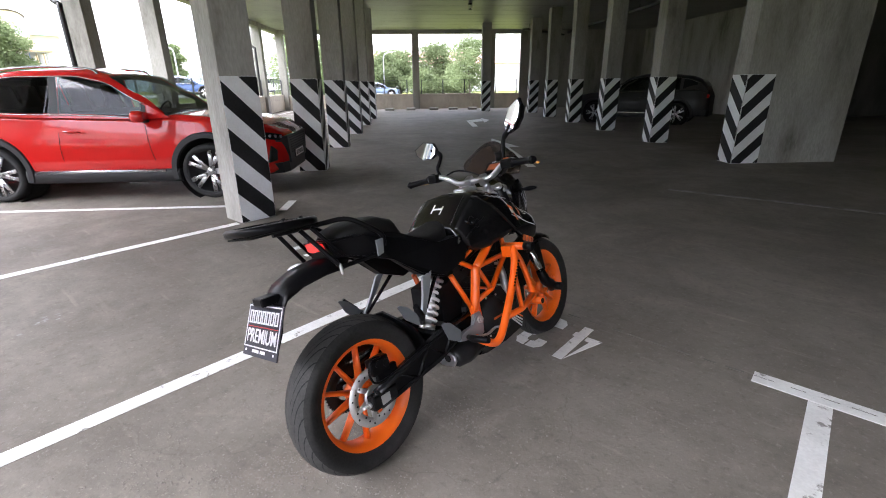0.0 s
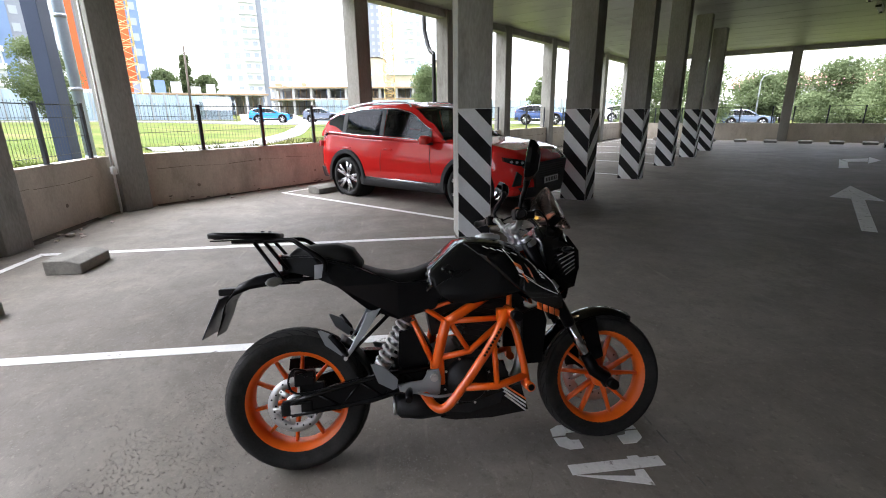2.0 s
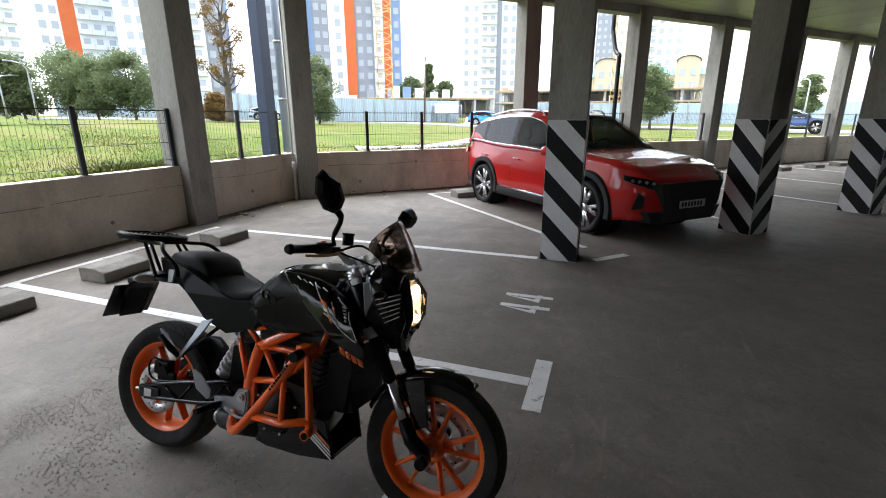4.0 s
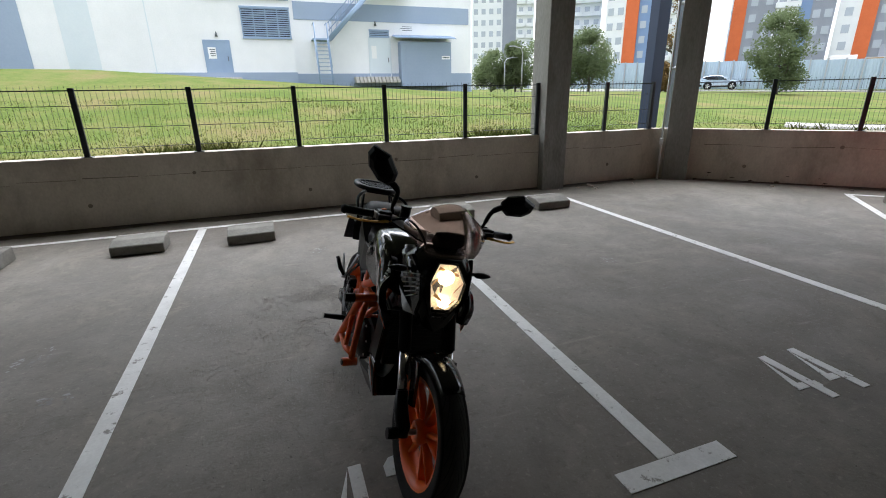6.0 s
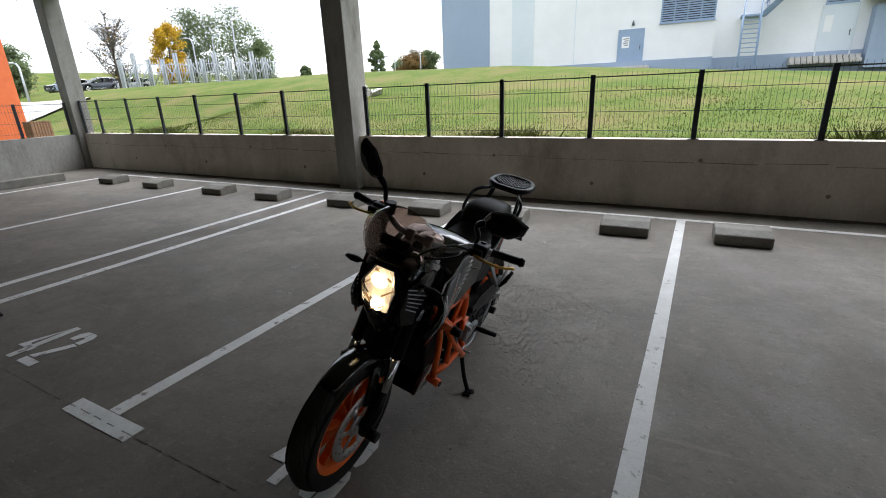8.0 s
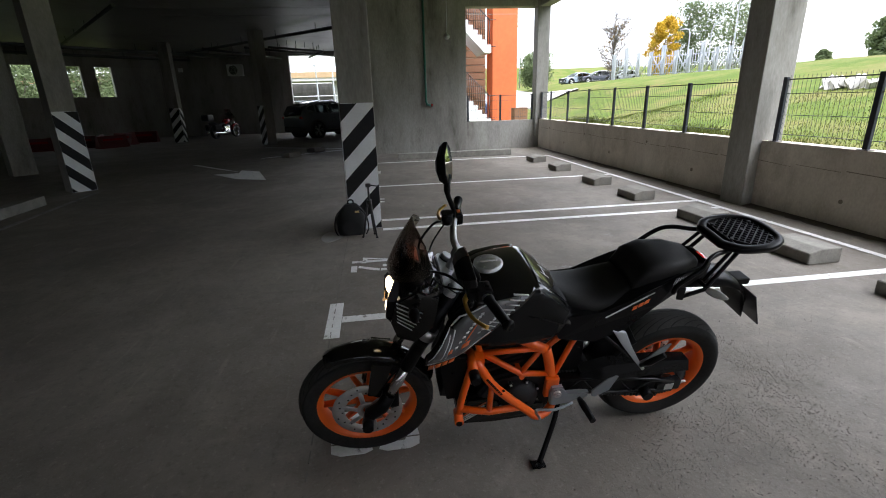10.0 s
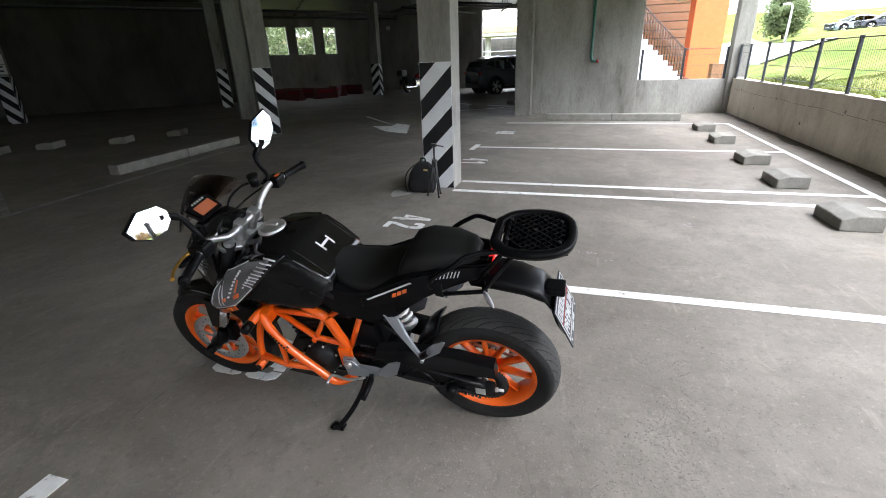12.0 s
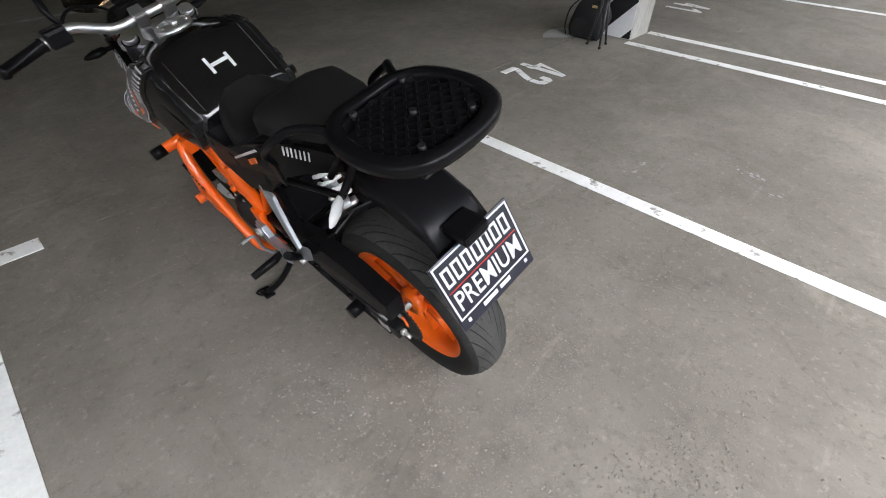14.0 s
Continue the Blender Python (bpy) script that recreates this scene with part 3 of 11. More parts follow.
floor_arrow([[(-3.71, 7.26), (-3.6, 7.37), (-5.55, 9.39), (-5.63, 9.22)], [(-5.87, 9.06), (-5.33, 9.52), (-6.87, 10.56)]])
floor_arrow([[(-9.51, 13.1), (-9.42, 13.3), (-10.77, 14.73), (-11.42, 15.15)], [(-10.76, 14.73), (-10.66, 15.27), (-11.45, 16.2), (-11.45, 15.26)], [(-10.2, 14.75), (-10.85, 15.94), (-11.81, 16.64)]])
floor_arrow([[(11.37, 7.2), (11.46, 7.12), (9.5, 5.48), (10.11, 6.08)], [(9.24, 5.99), (9.29, 5.46), (8.0, 4.55), (8.34, 5.25)], [(9.29, 5.45), (9.79, 5.51), (9.49, 5.02), (8.0, 4.55)]])

# ---- wheel stops ----
bm = bmesh.new()
ring = [(-0.17, 0.0), (0.17, 0.0), (0.17, 0.105), (0.04, 0.145), (-0.17, 0.145)]
loft(bm, [[(x, y, z) for y, z in ring] for x in (-0.25, 0.25)], smooth=False)
bmesh.ops.bevel(bm, geom=bm.edges[:], offset=0.008, segments=1, affect="EDGES")
stop = tagged(part("wheel_stop", bm, STOPM), "short grey concrete wheel stop block on the floor", "wheel stop", "wheel stops")
stop.matrix_basis = pose(-3.76, -1.83, 0)
for x in (-2.3, -1.2, 0.19, 1.31, 2.73, 4.24, 5.59, 7.4, 8.95):
    copy_thing(stop, pose(x, -1.82 + 0.02 * math.sin(9 * x), 0, 0, 0, 2 * math.sin(5 * x)))
for u in (5.9, 7.2, 9.1, 10.4, 12.2, 13.6, 15.4, 16.8, 18.6, 20.0):
    copy_thing(stop, pose(*wing(u, -5.72), 0, 0, 0, -45))
for v in (-5.6, -4.5, -3.2, -2.1, -0.8, 0.4, 1.7, 2.8, 3.9):
    copy_thing(stop, pose(*wing(27.0, v), 0, 0, 0, 225))


def kerb(p, q, pieces):
    p, q = Vector((*p, 0)), Vector((*q, 0))
    d = (q - p) / pieces
    for k in range(pieces):
        b = bmesh.new()
        box(b, 0.006, d.length - 0.006, -0.1, 0.1, 0.0, 0.16, bevel=0.015)
        ob = tagged(part("kerb_stone", b, STOPM), "long grey concrete kerb stone lying on the floor", "kerb", "loose kerb stones")
        ob.matrix_basis = Matrix.Translation(p + d * k) @ Matrix.Rotation(math.atan2(d.y, d.x), 4, "Z")


kerb((10.6, 1.57), (10.6, -1.65), 2)
kerb((3.28, 7.82), (6.35, 7.95), 2)


# ---- mesh fences on the parapets ----
def fence(p, q, posts, z0, z1):
    """posts: distances along the run; each gap between posts gets a panel of welded wire."""
    p, q = Vector((*p, 0)), Vector((*q, 0))
    d = (q - p).normalized()
    m = Matrix.Translation(p) @ Matrix.Rotation(math.atan2(d.y, d.x), 4, "Z")
    ob = base("fence", m, "dark grey welded mesh fence on the parapet", "fence", "parapet fences", "structure")
    post = None
    for s in posts:
        if post is None:
            b = bmesh.new()
            box(b, -0.03, 0.03, -0.02, 0.02, 0, z1 - z0, bevel=0.004)
            box(b, -0.06, 0.06, -0.05, 0.05, 0, 0.008)
            post = part("post", b, FENCEM, ob, m=Matrix.Translation((s, 0, z0)))
        else:
            again(post, Matrix.Translation((s, 0, z0)))
    for a, c in zip(posts, posts[1:]):
        if c - a > 1.8 or c - a < 0.2:
            continue
        b = bmesh.new()
        n = max(2, round((c - a) / 0.06))
        for k in range(1, n):
            x = a + (c - a) * k / n
            box(b, x - 0.0015, x + 0.0015, -0.0015, 0.0015, z0 + 0.05, z1 + 0.02)
        for zz in (0.1, 0.34, 0.6, z1 - z0 - 0.03):
            w = 0.007 if zz > 0.7 else 0.0035
            box(b, a + 0.03, c - 0.03, -0.006, 0.006, z0 + zz - w, z0 + zz + w)
        part("mesh_panel", b, MESHM, ob)


FENCE_TOP = 1.69
fence((-4.29, -3.09), (3.32, -3.09), [0.03, 1.29, 2.54, 3.78, 5.04, 6.27, 7.46], WALL_H, FENCE_TOP)
fence((3.74, -3.09), (12.19, -3.09), [0.06, 1.32, 2.58, 3.84, 5.1, 6.36, 7.62, 8.4], WALL_H, FENCE_TOP)
fence((-6.7, -3.09), (-4.71, -3.09), [0.12, 1.1, 1.93], WALL_H, FENCE_TOP)
fence(wing(3.0, -7.04), wing(8.1, -7.04), [0.1, 1.28, 2.52, 3.77, 5.02], WALL_H, FENCE_TOP)
for a, c in ((8.5, 11.5), (12.0, 14.8), (15.3, 18.45), (18.95, 21.65), (22.15, 24.65), (25.15, 28.4)):
    fence(wing(a, -7.04), wing(c, -7.04), [0.05, (c - a) / 2, c - a - 0.05], WALL_H, FENCE_TOP)
fence(wing(28.58, -6.6), wing(28.58, 0.5), [0.05 + 1.35 * k for k in range(6)], 0.85, 1.65)
fence(wing(28.58, 1.0), wing(28.58, 4.95), [0.05 + 1.28 * k for k in range(4)], 0.85, 1.65)
fence(wing(28.58, 5.45), wing(28.58, 6.85), [0.05, 1.3], 0.85, 1.65)
fence((12.38, -2.9), (12.38, -0.72), [0.05, 1.08, 2.12], 0.87, 1.65)

# filled form-tie holes and a pour joint on the parapets' inner faces
TIE = rough_material("form_tie_mortar", (0.16, 0.135, 0.105), (0.26, 0.225, 0.18), scale=8, fine=60, rough=0.9, bump=0.2)
rng = random.Random(19)
for host, p, q in (("wall_south", (-6.4, -3.03), (12.0, -3.03)), ("wall_west", wing(3.4, -6.97), wing(27.6, -6.97))):
    p, q = Vector((*p, 0)), Vector((*q, 0))
    d = (q - p)
    n = int(d.length / 1.25)
    inward = Vector((0, 1, 0)) if host == "wall_south" else Vector((S2, S2, 0))
    for k in range(n):
        c = p + d * ((k + 0.4 + 0.2 * rng.random()) / n) + Vector((0, 0, 0.3 + 0.35 * (k % 2) + rng.uniform(-0.03, 0.03)))
        b = bmesh.new()
        cyl(b, c - inward * 0.01, c + inward * 0.003, 0.022 + 0.012 * rng.random(), seg=9)
        part("tie_mark", b, TIE, bpy.data.objects[host])
    b = bmesh.new()
    z = 0.62
    along = d.normalized()
    for k in range(n * 2):
        a = p + d * (k / (2 * n)) + inward * 0.0015
        e = p + d * ((k + 0.9) / (2 * n)) + inward * 0.0015
        za, ze = z + rng.uniform(-0.02, 0.02), z + rng.uniform(-0.02, 0.02)
        v = [b.verts.new(pt) for pt in ((a.x, a.y, za), (e.x, e.y, ze), (e.x, e.y, ze + rng.uniform(0.003, 0.012)), (a.x, a.y, za + rng.uniform(0.003, 0.012)))]
        b.faces.new(v)
    part("pour_joint", b, TIE, bpy.data.objects[host])


# ---- the ground outside: one sheet from the garage to the horizon ----
def outline_points(step):
    pts = []
    n = len(OUTLINE)
    for i in range(n):
        p, q = Vector(OUTLINE[i]), Vector(OUTLINE[(i + 1) % n])
        k = max(1, round((q - p).length / step))
        pts += [p + (q - p) * j / k for j in range(k)]
    return pts


def smoothstep(a, b, x):
    t = min(1, max(0, (x - a) / (b - a)))
    return t * t * (3 - 2 * t)


def ground_z(x, y):
    v = (x + y) * S2
    south, west = -3.23 - y, -7.17 - v
    hs = 0.66 + 1.75 * smoothstep(0.5, 14, south) + 0.35 * smoothstep(-5, 14, x) * smoothstep(6, 16, south)
    hw = 0.5 + 0.2 * smoothstep(2, 40, west) + 0.9 * smoothstep(48, 68, west)
    east = 0.55 * smoothstep(12.55, 13.0, x) * (1 - smoothstep(0.8, 1.9, y)) * (1 - smoothstep(21, 26, x))
    bank = 3.6 * smoothstep(62, 80, x) * (1 - smoothstep(95, 120, x)) * smoothstep(9, 20, south + 0.25 * x - 14)
    if south <= 0 and west <= 0:
        return max(-0.03, east)
    ws = max(south, 0) ** 1.5
    ww = max(west, 0) ** 1.5
    h = (hs * ws + hw * ww) / (ws + ww + 1e-6)
    h *= 1 - smoothstep(13.0, 16.0, x) * (1 - smoothstep(0.5, 9, south))
    h = max(h, east) + bank
    return h + 0.05 * noise.noise((x * 0.25, y * 0.25, 0))


bm = bmesh.new()
rings = []
pts = outline_points(1.0)
cx, cy = 0.0, 6.0
for s in (0.0, 0.4, 1.0, 1.8, 2.8, 4, 5.5, 7.5, 10, 13, 17, 22, 28, 33, 38, 43, 48, 53, 58, 64, 70, 78, 86, 96, 110, 130, 200, 400, 900, 2500):
    ring = []
    for p in pts:
        d = Vector((p.x - cx, p.y - cy))
        far = d.normalized()
        q = p + far * s
        z = ground_z(q.x, q.y) if s > 0 else -0.05
        if 0 < s < 1.9 and z < 0.02:
            z = -0.03
        ring.append(bm.verts.new((q.x, q.y, z)))
    rings.append(ring)
n = len(pts)
for a, b in zip(rings, rings[1:]):
    for i in range(n):
        j = (i + 1) % n
        bm.faces.new((a[i], b[i], b[j], a[j])).smooth = True
ground = structure("ground", bm, GRASS, "green and straw-coloured mown grass slope", "ground")



# ---- white and blue industrial building on the rise ----
FAC_W = rough_material("white_facade_render", (0.72, 0.73, 0.74), (0.84, 0.84, 0.85), scale=0.4, fine=14, rough=0.8, bump=0.05)
FAC_B = rough_material("blue_grey_facade_panel", (0.27, 0.34, 0.45), (0.32, 0.39, 0.5), scale=0.4, fine=14, rough=0.7, bump=0.05)
FAC_P = rough_material("pale_blue_facade_panel", (0.6, 0.66, 0.7), (0.68, 0.73, 0.76), scale=0.4, fine=14, rough=0.7, bump=0.05)
STEEL_B = rough_material("blue_grey_painted_steel", (0.24, 0.33, 0.47), (0.29, 0.38, 0.52), scale=1.2, fine=30, rough=0.5, bump=0.05)
SIGN_W = plain("white_sign_plate", (0.8, 0.8, 0.8), 0.5)
BAR_D = plain("dark_grey_print", (0.1, 0.11, 0.12), 0.6)
DARKGAP = plain("dark_louvre_gap", (0.03, 0.035, 0.045), 0.8)
PANE = plain("blue_grey_window_pane", (0.3, 0.35, 0.42), 0.12)
PLINTH_BRICK = rough_material("rubble_step_stone", (0.38, 0.36, 0.33), (0.52, 0.5, 0.46), scale=2.5, fine=30, rough=0.9, bump=0.3)
HY = -30.0
hall = base("industrial_building", pose(0, HY, 2.3), "long white industrial building with blue-grey panels", "building")


def hall_box(name, x0, x1, y0, y1, z0, z1, mat, parent=None, label="", bevel=0.0):
    b = bmesh.new()
    box(b, x0, x1, y0, y1, z0 - 2.3, z1 - 2.3, bevel=bevel)
    return part(name, b, mat, parent or hall, label)


hall_box("wall", -2.16, 15.68, -22, 0, 1.2, 13, FAC_W)
hall_box("wall", -14.7, -2.16, -22, -0.35, 1.2, 13, FAC_W)
hall_box("panel", 11.93, 15.71, -0.5, 0.04, 3.0, 12.9, FAC_B, label="tall blue-grey facade panel")
hall_box("panel", 8.69, 10.25, -0.5, 0.03, 3.0, 12.9, FAC_P, label="tall pale grey-blue facade panel")
hall_box("panel", -14.47, -2.32, -0.6, -0.31, 6.2, 7.25, FAC_B, label="blue-grey facade band")
hall_box("plinth", -2.19, 15.72, -0.6, 0.07, 1.2, 3.0, FAC_B, label="blue-grey painted plinth")
hall_box("plinth", -14.73, -2.19, -0.9, -0.3, 1.2, 2.93, FAC_B, label="blue-grey painted plinth")
hall_box("parapet_cap", -14.8, 15.8, -22.1, 0.12, 13.0, 13.2, FAC_B)
hall_box("joint_strip", 5.9, 5.96, -0.1, 0.012, 3.0, 12.9, FAC_P)


def louvre(x0, x1, z0, z1, y, slats, posts):
    fr = hall_box("louvre_vent", x0, x1, y - 0.1, y + 0.01, z0, z1, DARKGAP, label="blue-grey louvre vent")
    for k in range(slats):
        z = z0 + (z1 - z0) * (k + 0.5) / slats
        hall_box("slat", x0 + 0.04, x1 - 0.04, y + 0.012, y + 0.07, z - 0.035, z + 0.03, STEEL_B, fr)
    for k in range(posts):
        x = x0 + (x1 - x0) * k / (posts - 1)
        hall_box("mullion", x - 0.035, x + 0.035, y + 0.011, y + 0.09, z0, z1, STEEL_B, fr)
    for z in (z0, z1):
        hall_box("frame_bar", x0 - 0.06, x1 + 0.06, y + 0.013, y + 0.1, z - 0.05, z + 0.05, STEEL_B, fr)


louvre(-2.02, 0.8, 5.02, 6.76, 0.0, 14, 5)
louvre(-2.02, 2.88, 7.25, 8.7, 0.0, 10, 8)
louvre(-8.49, -7.2, 5.27, 5.68, -0.35, 4, 2)


def hall_door(x0, x1, z1, y, mat, label):
    d = hall_box("door", x0, x1, y - 0.05, y + 0.045, 2.72, z1, mat, label=label, bevel=0.01)
    hall_box("frame_bar", x0 - 0.07, x0, y - 0.05, y + 0.06, 2.72, z1 + 0.07, mat, d)
    hall_box("frame_bar", x1, x1 + 0.07, y - 0.05, y + 0.06, 2.72, z1 + 0.07, mat, d)
    hall_box("frame_bar", x0, x1, y - 0.05, y + 0.06, z1, z1 + 0.07, mat, d)
    hall_box("handle", x0 + 0.12, x0 + 0.16, y + 0.05, y + 0.09, 3.65, 3.95, BAR_D, d)
    return d


d = hall_door(1.72, 3.12, 4.8, 0.0, STEEL_B, "blue-grey steel door with a paper notice")
hall_box("notice", 2.5, 2.95, 0.05, 0.056, 3.8, 4.45, SIGN_W, d, "white paper notice")
for k in range(4):
    hall_box("print_bar", 2.55, 2.86 - 0.05 * (k % 2), 0.057, 0.06, 4.3 - 0.12 * k, 4.35 - 0.12 * k, BAR_D, d)
d = hall_door(-8.55, -7.13, 5.16, -0.35, FAC_P, "pale blue-grey steel door with a white notice")
hall_box("notice", -7.6, -7.25, -0.29, -0.284, 3.9, 4.7, SIGN_W, d, "white paper notice")
for x, z, y in ((2.35, 5.05, 0.0), (-7.6, 5.95, -0.35)):
    b = bmesh.new()
    cyl(b, (x, y + 0.1, z - 2.3), (x, y + 0.1, z - 2.1), 0.09, 0.05, 10)
    box(b, x - 0.03, x + 0.03, y - 0.02, y + 0.1, z - 2.1, z - 2.02)
    part("wall_lamp", b, BAR_D, hall, "small dark wall lamp")
for x0, x1, y, n in ((1.2, 3.7, 0.0, 10), (-9.0, -5.9, -0.35, 12)):
    for r in range(2):
        for k in range(n):
            w = (x1 - x0) / n
            hall_box("step_stone", x0 + k * w + 0.02, x0 + (k + 1) * w - 0.02, y + 0.08, y + 1.0 - 0.3 * r, 2.3 + 0.2 * r, 2.5 + 0.2 * r, PLINTH_BRICK, bevel=0.02)
# garage annex with a corrugated canopy
an = hall_box("annex", -12.82, -9.14, -0.35, 0.45, 2.0, 4.95, FAC_B, label="blue-grey garage annex with a shutter")
for k in range(9):
    z = 2.75 + 0.22 * k
    hall_box("shutter_slat", -12.5, -9.45, 0.45, 0.47, z, z + 0.2, FAC_B, an)
b = bmesh.new()
n = 44
top = []
for k in range(n + 1):
    x = -13.0 + 4.25 * k / n
    w = 0.035 * (1 if k % 2 else -1)
    top.append((x, w))
loft(b, [[(x, -0.35, 3.12 + w - 0.02 * t) for x, w in top for t in (0,)] + [(x, -0.35, 3.08 + w) for x, w in reversed(top)],
         [(x, 1.05, 2.85 + w) for x, w in top] + [(x, 1.05, 2.81 + w) for x, w in reversed(top)]], smooth=False)
part("canopy", b, STEEL_B, hall, "blue-grey corrugated metal canopy")
hall_box("sign", -12.72, -12.1, 0.471, 0.485, 3.82, 4.05, SIGN_W, an, "small white sign")
hall_box("print_bar", -12.66, -12.16, 0.486, 0.489, 3.91, 3.97, BAR_D, an)
hall_box("print_bar", -5.0, -3.0, -0.34, -0.335, 7.55, 7.6, BAR_D)
for k in range(3):
    hall_box("print_bar", -10.2, -9.5 + 0.15 * (k % 2), -0.349, -0.343, 5.7 + 0.12 * k, 5.74 + 0.12 * k, BAR_D)

# steep steel stairs in front of the wall
st = base("steel_staircase", pose(0, HY, 2.3), "blue-grey steel fire stairs on the facade", "staircase")


def bars(name, pts, r, parent, mat, seg=6):
    b = bmesh.new()
    tube(b, pts, r, seg)
    return part(name, b, mat, parent)


for x in (-3.42, -4.22):
    bars("stringer", [(x, 1.9, 0.0), (x, 0.75, 2.66)], 0.06, st, STEEL_B)
    bars("handrail", [(x, 1.95, 0.9), (x, 0.8, 3.6), (x, -0.25, 3.6)], 0.03, st, STEEL_B)
    for t in (0.1, 0.55, 1.0):
        y, z = 1.9 - 1.15 * t, 2.66 * t
        bars("baluster", [(x, y, z), (x, y, z + 0.95)], 0.025, st, STEEL_B)
for k in range(10):
    t = (k + 1) / 11
    b = bmesh.new()
    box(b, -4.2, -3.44, 1.9 - 1.15 * t - 0.1, 1.9 - 1.15 * t + 0.1, 2.66 * t - 0.02, 2.66 * t + 0.02)
    part("tread", b, STEEL_B, st)
b = bmesh.new()
box(b, -4.5, -3.3, -0.34, 0.8, 2.62, 2.7)
part("landing", b, STEEL_B, st)
for y in (0.05, 0.85):
    b = bmesh.new()
    blade(b, (-4.4, y, 2.7), (-7.4, y, 5.75), 0.3, 0.3, 0.06, 0.06, (1, 0, 1))
    part("stringer", b, STEEL_B, st)
    for dz in (0.55, 1.0):
        bars("handrail", [(-4.4, y, 2.7 + dz), (-7.4, y, 5.75 + dz), (-10.0, y, 5.75 + dz)], 0.03, st, STEEL_B)
    for k in range(7):
        x = -4.5 - 0.45 * k
        bars("baluster", [(x, y, 2.7 + 0.457 * k), (x, y, 3.75 + 0.457 * k)], 0.022, st, STEEL_B)
for k in range(14):
    b = bmesh.new()
    box(b, -4.7 - 0.2 * k, -4.48 - 0.2 * k, 0.08, 0.82, 2.84 + 0.203 * k, 2.87 + 0.203 * k)
    part("tread", b, STEEL_B, st)
b = bmesh.new()
box(b, -10.0, -7.3, -0.34, 0.95, 5.68, 5.76)
part("landing", b, STEEL_B, st)

# ---- trees ----
def leaf_cloud(rng, clumps, per, size):
    """Small quads at random angles gathered round clump centres (x, y, z, r)."""
    g = np.random.default_rng(rng.randrange(10 ** 6))
    c = np.repeat(np.array(clumps), per, axis=0)
    n = len(c)
    d = g.normal(size=(n, 3))
    d /= np.linalg.norm(d, axis=1, keepdims=True)
    p = c[:, :3] + d * (g.random((n, 1)) ** 0.45) * c[:, 3:4] * np.array((1, 1, 0.8))
    a = g.normal(size=(n, 3)) * np.array((1, 1, 0.7))
    a /= np.linalg.norm(a, axis=1, keepdims=True)
    w = np.cross(a, g.normal(size=(n, 3)))
    w /= np.linalg.norm(w, axis=1, keepdims=True)
    s = size * g.uniform(0.6, 1.35, (n, 1))
    vs = np.stack((p - a * s, p + w * s * 0.5, p + a * s, p - w * s * 0.5), axis=1).reshape(-1, 3)
    return vs.tolist(), np.arange(4 * n).reshape(-1, 4).tolist()


def cloud_part(name, vs, fs, mat, parent, label=""):
    me = bpy.data.meshes.new(name)
    me.from_pydata(vs, [], fs)
    me.materials.append(mat)
    ob = new(name, me)
    ob.parent = parent
    if label:
        ob["label"] = label
    return ob


